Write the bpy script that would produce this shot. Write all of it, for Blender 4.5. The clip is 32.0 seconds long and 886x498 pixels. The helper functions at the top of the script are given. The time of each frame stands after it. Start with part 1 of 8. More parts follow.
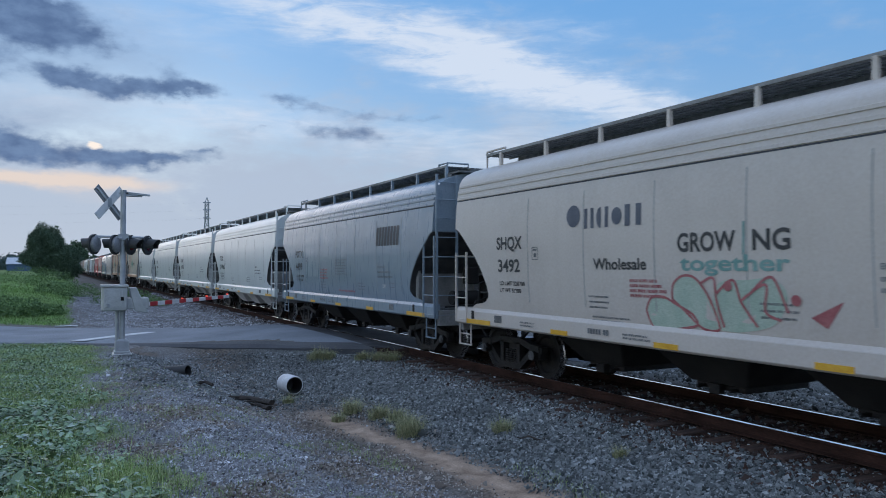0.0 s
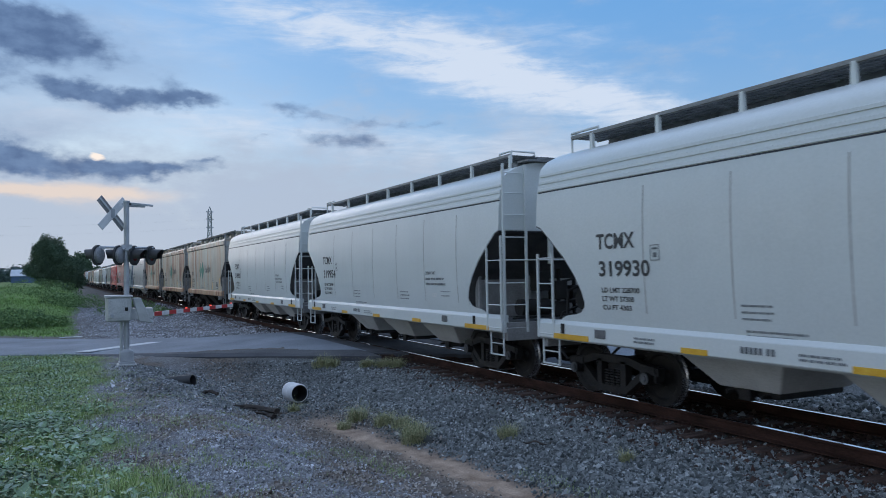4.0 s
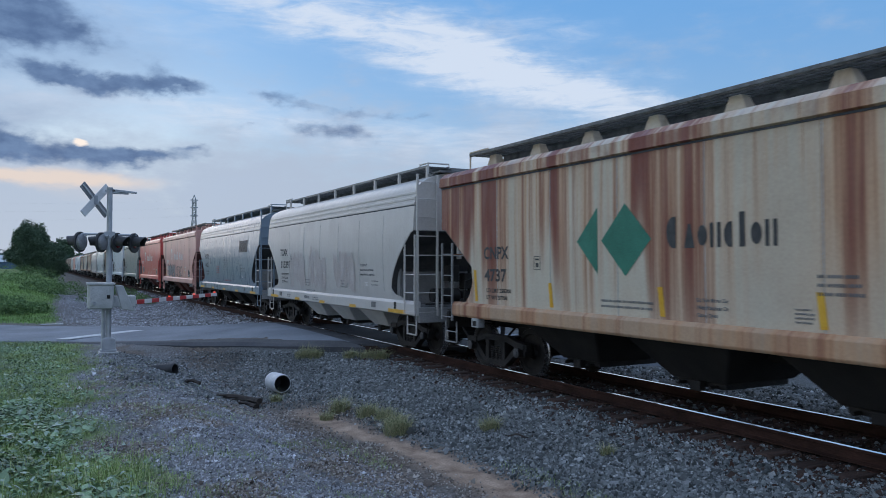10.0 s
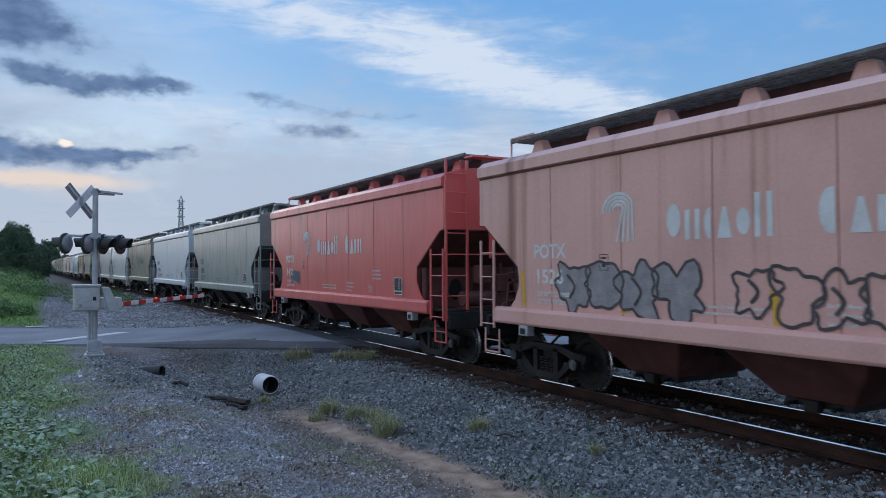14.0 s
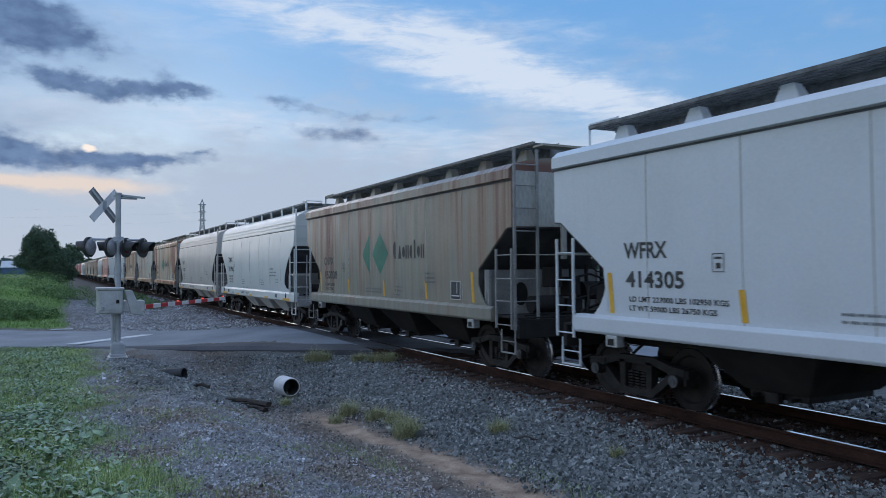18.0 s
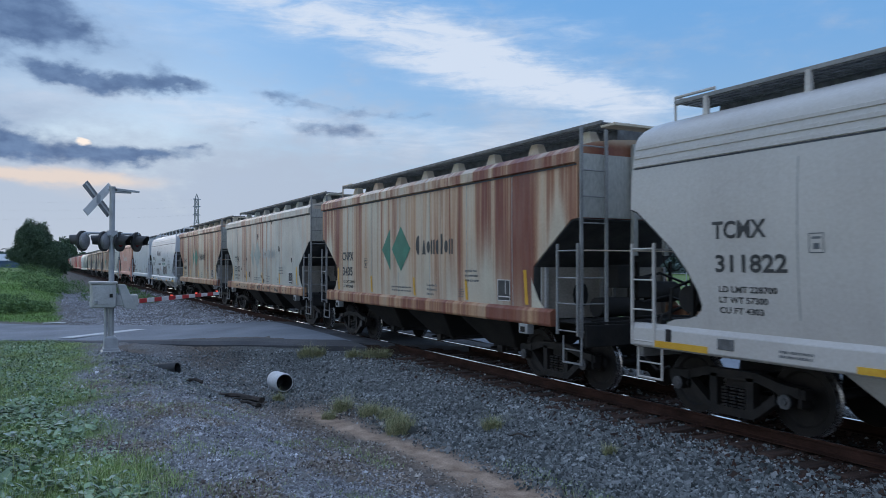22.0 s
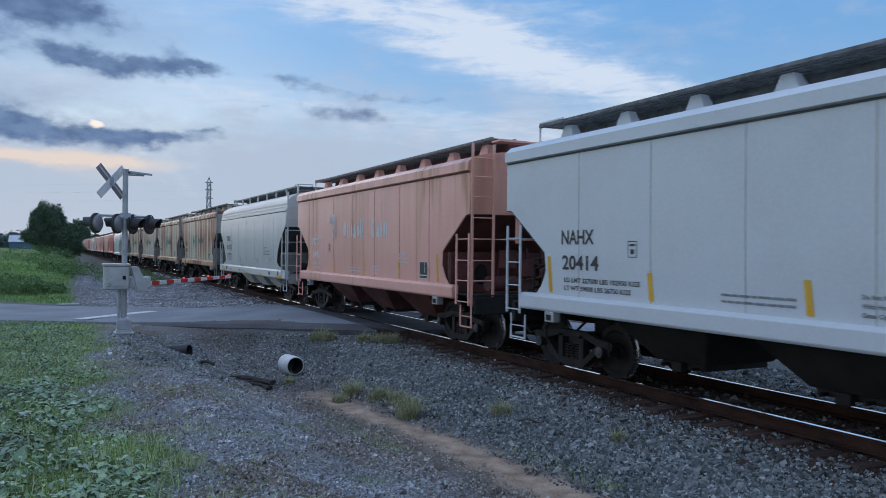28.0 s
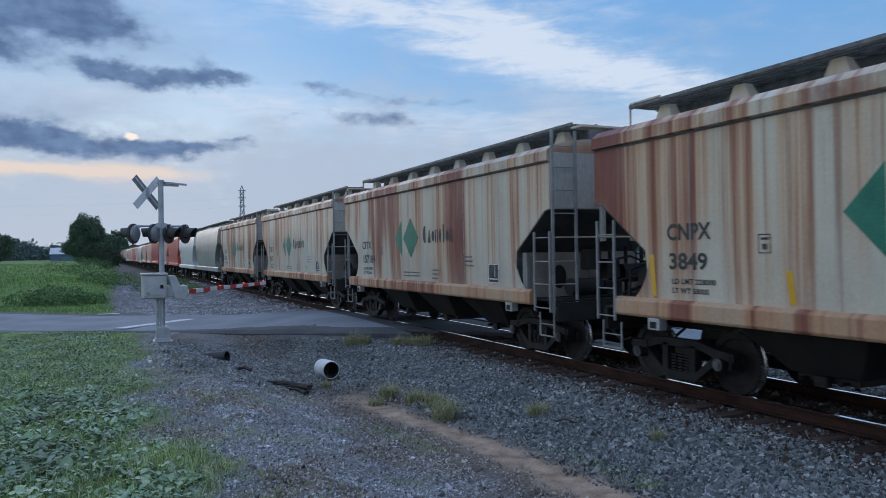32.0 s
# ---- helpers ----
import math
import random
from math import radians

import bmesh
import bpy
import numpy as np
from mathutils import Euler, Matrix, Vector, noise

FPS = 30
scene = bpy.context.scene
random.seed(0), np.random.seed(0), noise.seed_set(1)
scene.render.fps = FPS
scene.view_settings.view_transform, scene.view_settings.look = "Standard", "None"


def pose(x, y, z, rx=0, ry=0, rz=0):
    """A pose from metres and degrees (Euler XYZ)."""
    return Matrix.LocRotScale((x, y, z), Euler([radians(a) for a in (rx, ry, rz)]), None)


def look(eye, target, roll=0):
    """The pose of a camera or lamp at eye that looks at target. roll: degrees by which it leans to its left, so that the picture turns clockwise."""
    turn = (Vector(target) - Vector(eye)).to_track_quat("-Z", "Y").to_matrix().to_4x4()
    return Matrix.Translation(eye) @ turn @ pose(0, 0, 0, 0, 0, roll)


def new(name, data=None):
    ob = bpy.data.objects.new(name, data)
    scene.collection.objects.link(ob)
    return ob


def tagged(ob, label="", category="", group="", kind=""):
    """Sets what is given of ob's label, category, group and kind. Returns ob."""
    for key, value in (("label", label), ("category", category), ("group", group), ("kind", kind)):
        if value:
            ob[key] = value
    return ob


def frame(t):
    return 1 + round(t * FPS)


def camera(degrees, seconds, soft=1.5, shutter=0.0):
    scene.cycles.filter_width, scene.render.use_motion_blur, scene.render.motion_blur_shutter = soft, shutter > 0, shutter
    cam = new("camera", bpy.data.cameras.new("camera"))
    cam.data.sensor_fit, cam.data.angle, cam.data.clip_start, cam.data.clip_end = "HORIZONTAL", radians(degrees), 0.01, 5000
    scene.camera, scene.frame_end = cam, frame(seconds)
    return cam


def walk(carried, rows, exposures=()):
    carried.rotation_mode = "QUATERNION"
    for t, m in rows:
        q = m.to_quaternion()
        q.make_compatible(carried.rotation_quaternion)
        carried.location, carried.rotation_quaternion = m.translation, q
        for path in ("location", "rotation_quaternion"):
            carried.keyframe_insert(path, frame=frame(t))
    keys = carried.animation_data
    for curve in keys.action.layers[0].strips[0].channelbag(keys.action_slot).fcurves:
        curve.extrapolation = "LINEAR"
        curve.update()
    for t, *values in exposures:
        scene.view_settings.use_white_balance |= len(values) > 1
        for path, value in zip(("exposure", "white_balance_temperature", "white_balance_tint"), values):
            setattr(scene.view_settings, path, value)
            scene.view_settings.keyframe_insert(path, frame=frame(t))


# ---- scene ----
# ---------------------------------------------------------------- camera
cam = camera(60.67, 32.0, soft=0.62, shutter=0.12)
EYE = (0.0, 0.0, 2.137)
TURNS = ((0, 91.407, -0.000, -27.109), (0.5, 91.418, -0.072, -27.213), (1, 91.351, -0.080, -27.012), (1.5, 91.358, -0.107, -26.784), (2, 91.414, -0.046, -26.615), (2.5, 91.549, 0.115, -26.548), (3, 91.693, 0.334, -26.579), (3.5, 91.773, 0.699, -26.718), (5.5, 91.997, 0.843, -27.115), (6, 92.057, 0.845, -27.287), (6.5, 92.044, 0.910, -27.597), (7, 91.889, 1.029, -27.960), (7.5, 91.691, 1.064, -28.291), (8, 91.506, 1.016, -28.520), (8.5, 91.405, 0.703, -28.573), (9, 91.343, 0.393, -28.450), (9.5, 91.319, 0.041, -28.202), (10, 91.264, -0.049, -27.983), (10.5, 91.234, -0.066, -27.842), (11, 91.188, -0.042, -27.813), (11.5, 91.193, -0.150, -27.843), (12, 91.230, -0.292, -27.924), (12.5, 91.253, -0.245, -28.093), (13, 91.252, -0.118, -28.373), (13.5, 91.268, 0.022, -28.670), (14, 91.280, 0.180, -28.866), (14.5, 91.230, 0.416, -28.927), (16.5, 91.052, 0.203, -27.837), (17, 91.149, 0.214, -27.633), (17.5, 91.322, 0.252, -27.472), (18, 91.453, 0.378, -27.406), (18.5, 91.551, 0.582, -27.457), (19, 91.617, 0.655, -27.607), (19.5, 91.621, 0.672, -27.764), (20, 91.576, 0.529, -27.871), (20.5, 91.482, 0.418, -27.880), (21, 91.366, 0.203, -27.860), (21.5, 91.270, 0.015, -27.838), (22, 91.214, -0.118, -27.819), (22.5, 91.156, -0.279, -27.737), (23, 91.101, -0.445, -27.637), (23.5, 91.038, -0.611, -27.454), (24, 90.992, -0.617, -27.296), (24.5, 90.976, -0.577, -27.219), (25, 90.971, -0.305, -27.270), (25.5, 90.965, -0.171, -27.371), (27.5, 90.240, -0.810, -27.082), (28, 90.098, -0.663, -26.990), (28.5, 89.996, -0.349, -26.904), (29, 89.917, -0.105, -26.728), (29.5, 89.890, 0.182, -26.412), (30, 89.942, 0.299, -25.963), (30.5, 89.949, 0.395, -25.482), (31, 89.908, 0.629, -25.088), (31.5, 89.994, 0.744, -24.782), (32, 90.230, 0.835, -24.575))
walk(cam, [(t, pose(*EYE, rx, ry, rz)) for t, rx, ry, rz in TURNS])

SPEED = 11.1825      # train, metres a second, towards -y
TRACK = 9.249        # x of the track's centre line; z = 0 is the top of the rails


# ---------------------------------------------------------------- world and sun
def build_world():
    world = bpy.data.worlds.new("evening_sky")
    scene.world = world
    world.use_nodes = True
    nt = world.node_tree
    nt.nodes.clear()
    N, L = nt.nodes.new, nt.links.new

    def link(value, socket):
        if isinstance(value, (int, float)):
            socket.default_value = value
        else:
            L(value, socket)

    def math_(op, a, b=0.0, c=None, clamp=False):
        n = N("ShaderNodeMath")
        n.operation, n.use_clamp = op, clamp
        link(a, n.inputs[0])
        link(b, n.inputs[1])
        if c is not None:
            link(c, n.inputs[2])
        return n.outputs[0]

    def step(v, lo, hi):
        n = N("ShaderNodeMapRange")
        n.interpolation_type = "SMOOTHSTEP"
        link(v, n.inputs[0])
        n.inputs[1].default_value, n.inputs[2].default_value = lo, hi
        return n.outputs[0]

    def mix(f, a, b):
        n = N("ShaderNodeMix")
        n.data_type = "RGBA"
        link(f, n.inputs[0])
        for v, s in ((a, n.inputs[6]), (b, n.inputs[7])):
            if isinstance(v, tuple):
                s.default_value = (*v, 1)
            else:
                L(v, s)
        return n.outputs[2]

    tc = N("ShaderNodeTexCoord").outputs["Generated"]
    sep = N("ShaderNodeSeparateXYZ")
    L(tc, sep.inputs[0])
    az = math_("MULTIPLY", math_("ARCTAN2", sep.outputs[0], sep.outputs[1]), 57.296)
    el = math_("MULTIPLY", math_("ARCSINE", sep.outputs[2]), 57.296)
    flat = N("ShaderNodeCombineXYZ")
    L(math_("MULTIPLY", az, 0.1), flat.inputs[0])
    L(math_("MULTIPLY", el, 0.24), flat.inputs[1])

    def noise_(scale, detail, rough=0.55, seed=0.0):
        n = N("ShaderNodeTexNoise")
        n.inputs["Scale"].default_value, n.inputs["Detail"].default_value = scale, detail
        n.inputs["Roughness"].default_value = rough
        add = N("ShaderNodeVectorMath")
        L(flat.outputs[0], add.inputs[0])
        add.inputs[1].default_value = (seed, seed * 0.7, seed * 1.3)
        L(add.outputs[0], n.inputs["Vector"])
        return n.outputs[0]

    warp_a = math_("MULTIPLY", math_("SUBTRACT", noise_(2.2, 5, 0.6, 3.1), 0.5), 6.0)
    warp_e = math_("MULTIPLY", math_("SUBTRACT", noise_(2.6, 5, 0.6, 8.4), 0.5), 2.6)
    wa, we = math_("ADD", az, warp_a), math_("ADD", el, warp_e)

    def blobs(items, calm=1.0):
        total = 0.0
        va = wa if calm == 1.0 else math_("MULTIPLY_ADD", warp_a, calm, az)
        ve = we if calm == 1.0 else math_("MULTIPLY_ADD", warp_e, calm, el)
        for a0, e0, ra, re, tilt, power in items:
            da, de = math_("SUBTRACT", va, a0), math_("SUBTRACT", ve, e0)
            c, s = math.cos(radians(tilt)), math.sin(radians(tilt))
            u = math_("MULTIPLY_ADD", da, c / ra, math_("MULTIPLY", de, s / ra))
            v = math_("MULTIPLY_ADD", de, c / re, math_("MULTIPLY", da, -s / re))
            g = math_("POWER", 2.718, math_("MULTIPLY", math_("MULTIPLY_ADD", u, u, math_("MULTIPLY", v, v)), -1.0))
            total = math_("MULTIPLY_ADD", g, power, total)
        return total

    sky = N("ShaderNodeTexSky")
    sky.sky_type, sky.sun_disc = "NISHITA", False
    sky.sun_elevation, sky.sun_rotation = radians(9), radians(0)
    sky.air_density, sky.dust_density, sky.ozone_density = 1.0, 0.6, 2.0
    blue_n = N("ShaderNodeMix")
    blue_n.data_type, blue_n.blend_type = "RGBA", "MULTIPLY"
    blue_n.inputs[0].default_value = 1.0
    L(sky.outputs[0], blue_n.inputs[6])
    blue_n.inputs[7].default_value = (0.085, 0.10, 0.115, 1)
    deep = mix(step(el, 2, 21), (0.38, 0.53, 0.71), (0.175, 0.425, 0.81))
    blue = mix(0.25, deep, blue_n.outputs[2])

    # thin high haze, combed bright veils, dark evening clouds, the glow round the hidden sun
    comb = N("ShaderNodeMapping")
    comb.inputs["Rotation"].default_value = (0, 0, radians(24))
    comb.inputs["Scale"].default_value = (0.8, 1.9, 1)
    L(flat.outputs[0], comb.inputs[0])

    def combed(scale, detail, seed):
        n = N("ShaderNodeTexNoise")
        n.inputs["Scale"].default_value, n.inputs["Detail"].default_value, n.inputs["Roughness"].default_value = scale, detail, 0.62
        n.inputs["Distortion"].default_value = 0.6
        add = N("ShaderNodeVectorMath")
        L(comb.outputs[0], add.inputs[0])
        add.inputs[1].default_value = (seed, seed, 0)
        L(add.outputs[0], n.inputs["Vector"])
        return n.outputs[0]

    low = math_("SUBTRACT", 1.0, step(el, 1.0, 15.0))
    haze = math_("MULTIPLY", step(math_("MULTIPLY_ADD", low, 0.66, noise_(1.5, 6, 0.6, 1.0)), 0.48, 1.0), 0.95)
    col = mix(haze, blue, (0.445, 0.515, 0.63))
    streak = blobs(((14, 18.6, 8, 1.5, -8, 0.85), (23.5, 17.0, 9, 2.3, -14, 1.2), (30, 15.2, 8, 2.2, -17, 1.25),
                    (35.5, 13.6, 7, 1.9, -18, 1.1), (41, 12.0, 7, 1.2, -12, 0.9), (36.3, 17.4, 6, 0.9, -10, 0.6),
                    (43, 14.1, 3.0, 0.7, -8, 0.6), (24, 9.4, 16, 1.8, -8, 0.8), (6, 16.6, 8, 1.6, -6, 0.55), (7, 10.9, 9, 1.5, -2, 0.85), (-3, 11.0, 5, 1.1, 0, 0.9),
                    (40, 9.0, 12, 1.6, -4, 0.8), (-25, 16, 20, 3, 0, 0.7), (70, 22, 18, 3, 10, 0.8), (110, 25, 25, 5, 0, 0.8), (-70, 25, 30, 6, 0, 0.8)))
    fibre = math_("MULTIPLY_ADD", math_("POWER", combed(2.6, 8, 2.0), 1.6), 1.9, math_("MULTIPLY", noise_(2.4, 7, 0.6, 9.0), 1.15))
    streak = math_("MULTIPLY", step(math_("MULTIPLY", streak, math_("SUBTRACT", math_("MULTIPLY", fibre, 1.5), 0.72)), 0.04, 2.5), 0.92)
    col = mix(streak, col, (0.68, 0.745, 0.845))
    # a bright even veil overhead and behind
    upper = step(math_("MULTIPLY_ADD", step(el, 22, 46), 0.75, math_("MULTIPLY", noise_(0.9, 6, 0.6, 11.0), 0.5)), 0.25, 0.9)
    col = mix(upper, col, (0.47, 0.64, 0.96))
    away = step(math_("ABSOLUTE", math_("SUBTRACT", az, 27.0)), 62, 118)
    col = mix(math_("MULTIPLY", away, math_("MULTIPLY_ADD", noise_(1.1, 5, 0.6, 17.0), 0.5, 0.45)), col, (0.46, 0.58, 0.80))
    veil = math_("MULTIPLY", step(blobs(((-2.0, 15.0, 12, 4.5, -4, 1.0), (-4, 9.5, 9, 2.2, 0, 0.6))), 0.1, 1.0), math_("MULTIPLY_ADD", noise_(1.6, 5, 0.6, 27.0), 0.6, 0.22))
    col = mix(veil, col, (0.27, 0.375, 0.545))
    west = math_("MULTIPLY", step(math_("ABSOLUTE", math_("ADD", az, 88.0)), 72, 40), step(el, 26, 3))
    col = mix(math_("MULTIPLY", west, 0.85), col, (0.80, 0.79, 0.74))
    # dark evening clouds: lobes pushed about by an even, billowing noise
    puff = N("ShaderNodeCombineXYZ")
    L(math_("MULTIPLY", az, 0.1), puff.inputs[0])
    L(math_("MULTIPLY", el, 0.17), puff.inputs[1])

    def billow(scale, detail, seed, rough=0.55):
        n = N("ShaderNodeTexNoise")
        n.inputs["Scale"].default_value, n.inputs["Detail"].default_value, n.inputs["Roughness"].default_value = scale, detail, rough
        add = N("ShaderNodeVectorMath")
        L(puff.outputs[0], add.inputs[0])
        add.inputs[1].default_value = (seed, seed * 1.7, seed * 0.3)
        L(add.outputs[0], n.inputs["Vector"])
        return math_("SUBTRACT", n.outputs[0], 0.5)

    push_a, push_e = math_("MULTIPLY", billow(4.5, 7, 5.2), 3.2), math_("MULTIPLY", billow(4.5, 7, 12.8), 1.9)
    ca, ce = math_("ADD", az, push_a), math_("ADD", el, push_e)

    def lobes(items):
        total = 0.0
        for a0, e0, ra, re, tilt, power in items:
            da, de = math_("SUBTRACT", ca, a0), math_("SUBTRACT", ce, e0)
            c, q = math.cos(radians(tilt)), math.sin(radians(tilt))
            u = math_("MULTIPLY_ADD", da, c / ra, math_("MULTIPLY", de, q / ra))
            v = math_("MULTIPLY_ADD", de, c / re, math_("MULTIPLY", da, -q / re))
            g = math_("POWER", 2.718, math_("MULTIPLY", math_("MULTIPLY_ADD", u, u, math_("MULTIPLY", v, v)), -1.0))
            total = math_("MULTIPLY_ADD", g, power, total)
        return total

    dark = lobes(((-1.8, 15.9, 4.4, 1.4, -9, 1.3), (-6.5, 16.4, 4.8, 1.8, -4, 1.2), (-1.0, 17.0, 4.0, 1.2, -6, 0.7), (-5.8, 13.5, 2.8, 0.8, -14, 0.85), (2.4, 15.2, 2.0, 0.7, -14, 0.35),
                  (-0.4, 13.0, 2.2, 0.6, -10, 0.8), (2.0, 12.4, 2.3, 0.75, -6, 1.05), (5.4, 12.5, 3.2, 0.75, 2, 1.05), (8.8, 12.6, 2.2, 0.55, -2, 0.8),
                  (7.4, 13.6, 1.5, 0.8, -22, 0.55), (5.6, 15.3, 1.4, 0.6, -24, 0.25),
                  (-2.4, 8.0, 3.4, 1.0, 0, 1.2), (-7.5, 8.0, 4.0, 1.1, 0, 1.2), (-3.4, 8.9, 1.2, 0.5, 4, 0.5), (3.2, 7.5, 4.2, 0.8, 2, 1.1), (7.4, 7.7, 2.8, 0.5, 3, 0.75),
                  (9.4, 8.5, 1.3, 0.35, 3, 0.75), (-2.8, 5.5, 1.6, 0.4, 0, 0.4), (13.4, 10.1, 1.2, 0.25, 2, 0.4),
                  (15.2, 12.5, 1.9, 0.62, -3, 0.8), (18.0, 10.3, 2.2, 0.5, -2, 0.55), (20.6, 9.8, 2.4, 0.75, -3, 0.72), (21.0, 11.3, 3.8, 0.5, -3, 0.62),
                  (17.6, 11.9, 2.0, 0.3, -4, 0.35), (25.5, 11.2, 2.4, 0.35, 0, 0.3), (24.0, 18.2, 0.8, 0.3, -4, 0.3), (-16, 13, 8, 3, 0, 1.0)))
    dark = step(math_("ADD", dark, math_("ADD", math_("MULTIPLY", billow(5.5, 7, 21.0, 0.56), 1.1), math_("MULTIPLY", billow(2.2, 3, 3.0), 0.4))), 0.20, 1.15)
    dark = math_("MULTIPLY", dark, step(el, 3.5, 6.0))
    dark_col = mix(step(math_("ADD", billow(5.0, 6, 14.0), 0.5), 0.3, 0.7), (0.082, 0.140, 0.275), (0.15, 0.235, 0.40))
    col = mix(math_("MULTIPLY", dark, 0.93), col, dark_col)
    warm = math_("MULTIPLY", blobs(((3.6, 5.85, 4.0, 0.62, 0, 1.15), (-2.6, 5.9, 4.2, 0.55, 0, 1.0), (3.8, 4.7, 3.6, 0.5, 0, 0.35), (-9, 5.9, 5, 0.6, 0, 0.9)), 0.5), math_("MULTIPLY_ADD", noise_(2.4, 5, 0.6, 6.0), 1.0, 0.5))
    col = mix(math_("MULTIPLY", step(warm, 0.1, 1.15), 0.72), col, (0.90, 0.71, 0.56))
    sun = blobs(((2.3, 8.3, 0.60, 0.30, 0, 1.0),), 0.35)
    col = mix(step(sun, 0.35, 0.8), col, (1.0, 0.87, 0.76))
    below = step(el, -4.0, -0.5)
    col = mix(below, (0.10, 0.11, 0.09), col)
    back = N("ShaderNodeBackground")
    L(col, back.inputs[0])
    back.inputs[1].default_value = 1.0
    out = N("ShaderNodeOutputWorld")
    L(back.outputs[0], out.inputs[0])


build_world()
sun_data = bpy.data.lights.new("evening_sun", "SUN")
sun_data.energy, sun_data.angle, sun_data.color = 0.42, radians(34), (1.0, 0.86, 0.72)
sun_lamp = new("evening_sun", sun_data)
sun_lamp.matrix_basis = look((0, 0, 50), (-3, -155, 22))
scene.view_settings.exposure = 0.03
scene.view_settings.use_white_balance = True
scene.view_settings.white_balance_temperature = 6250


# ---------------------------------------------------------------- materials
def nodes_of(name):
    m = bpy.data.materials.new(name)
    m.use_nodes = True
    nt = m.node_tree
    return m, nt, nt.nodes["Principled BSDF"]


def surface(name, c1, c2, scale=4.0, rough=0.8, metal=0.0, bump=0.3, fine=40.0, stretch=(1, 1, 1), rand=0.0, depth=0.02, spec=0.5, grain=0.45):
    """A procedural surface: two tones in broad patches, a fine grain and relief."""
    m, nt, b = nodes_of(name)
    N, L = nt.nodes.new, nt.links.new
    tc = N("ShaderNodeTexCoord")
    mp = N("ShaderNodeMapping")
    mp.inputs["Scale"].default_value = stretch
    L(tc.outputs["Object"], mp.inputs[0])
    info = N("ShaderNodeObjectInfo")
    off = N("ShaderNodeVectorMath")
    off.operation = "MULTIPLY_ADD"
    L(info.outputs["Random"], off.inputs[0])
    off.inputs[1].default_value = (37.0, 19.0, 53.0)
    L(mp.outputs[0], off.inputs[2])
    n1, n2 = N("ShaderNodeTexNoise"), N("ShaderNodeTexNoise")
    for n, s, d in ((n1, scale, 5), (n2, fine, 4)):
        n.inputs["Scale"].default_value, n.inputs["Detail"].default_value = s, d
        L(off.outputs[0], n.inputs["Vector"])
    ramp = N("ShaderNodeValToRGB")
    ramp.color_ramp.elements[0].position, ramp.color_ramp.elements[1].position = 0.32, 0.68
    ramp.color_ramp.elements[0].color, ramp.color_ramp.elements[1].color = (*c1, 1), (*c2, 1)
    L(n1.outputs[0], ramp.inputs[0])
    mx = N("ShaderNodeMix")
    mx.data_type, mx.blend_type = "RGBA", "OVERLAY"
    mx.inputs[0].default_value = grain
    L(ramp.outputs[0], mx.inputs[6])
    L(n2.outputs[0], mx.inputs[7])
    col = mx.outputs[2]
    if rand:
        hsv = N("ShaderNodeHueSaturation")
        mr = N("ShaderNodeMapRange")
        L(info.outputs["Random"], mr.inputs[0])
        mr.inputs[3].default_value, mr.inputs[4].default_value = 1 - rand, 1 + rand
        L(mr.outputs[0], hsv.inputs["Value"])
        L(col, hsv.inputs["Color"])
        col = hsv.outputs[0]
    L(col, b.inputs["Base Color"])
    rr = N("ShaderNodeMapRange")
    L(n2.outputs[0], rr.inputs[0])
    rr.inputs[3].default_value, rr.inputs[4].default_value = max(0.05, rough - 0.12), min(1, rough + 0.1)
    L(rr.outputs[0], b.inputs["Roughness"])
    b.inputs["Metallic"].default_value = metal
    b.inputs["Specular IOR Level"].default_value = spec
    if bump:
        bp = N("ShaderNodeBump")
        bp.inputs["Strength"].default_value, bp.inputs["Distance"].default_value = bump, depth
        L(n2.outputs[0], bp.inputs["Height"])
        L(bp.outputs[0], b.inputs["Normal"])
    return m


def island_tones(name, tones, rough=0.9, grain=60.0, patch=0.0, patch_scale=0.9):
    """Loose pieces in one mesh: each island takes its own tone."""
    m, nt, b = nodes_of(name)
    N, L = nt.nodes.new, nt.links.new
    g = N("ShaderNodeNewGeometry")
    ramp = N("ShaderNodeValToRGB")
    els = ramp.color_ramp.elements
    for i, c in enumerate(tones):
        e = els[i] if i < 2 else els.new(0.5)
        e.color = (*c, 1)
    for i in range(len(tones)):
        els[i].position = i / (len(tones) - 1)
    for i, c in enumerate(tones):
        els[i].color = (*c, 1)
    L(g.outputs["Random Per Island"], ramp.inputs[0])
    n = N("ShaderNodeTexNoise")
    n.inputs["Scale"].default_value = grain
    tc = N("ShaderNodeTexCoord")
    L(tc.outputs["Object"], n.inputs["Vector"])
    mx = N("ShaderNodeMix")
    mx.data_type, mx.blend_type = "RGBA", "OVERLAY"
    mx.inputs[0].default_value = 0.5
    L(ramp.outputs[0], mx.inputs[6])
    L(n.outputs[0], mx.inputs[7])
    col = mx.outputs[2]
    if patch:
        pn = N("ShaderNodeTexNoise")
        pn.inputs["Scale"].default_value, pn.inputs["Detail"].default_value = patch_scale, 5
        L(tc.outputs["Object"], pn.inputs["Vector"])
        mr = N("ShaderNodeMapRange")
        L(pn.outputs[0], mr.inputs[0])
        mr.inputs[1].default_value, mr.inputs[2].default_value = 0.3, 0.7
        mr.inputs[3].default_value, mr.inputs[4].default_value = 1 - patch, 1 + patch
        hsv = N("ShaderNodeHueSaturation")
        L(mr.outputs[0], hsv.inputs["Value"])
        L(col, hsv.inputs["Color"])
        col = hsv.outputs[0]
    L(col, b.inputs["Base Color"])
    b.inputs["Roughness"].default_value = rough
    b.inputs["Specular IOR Level"].default_value = 0.3
    return m


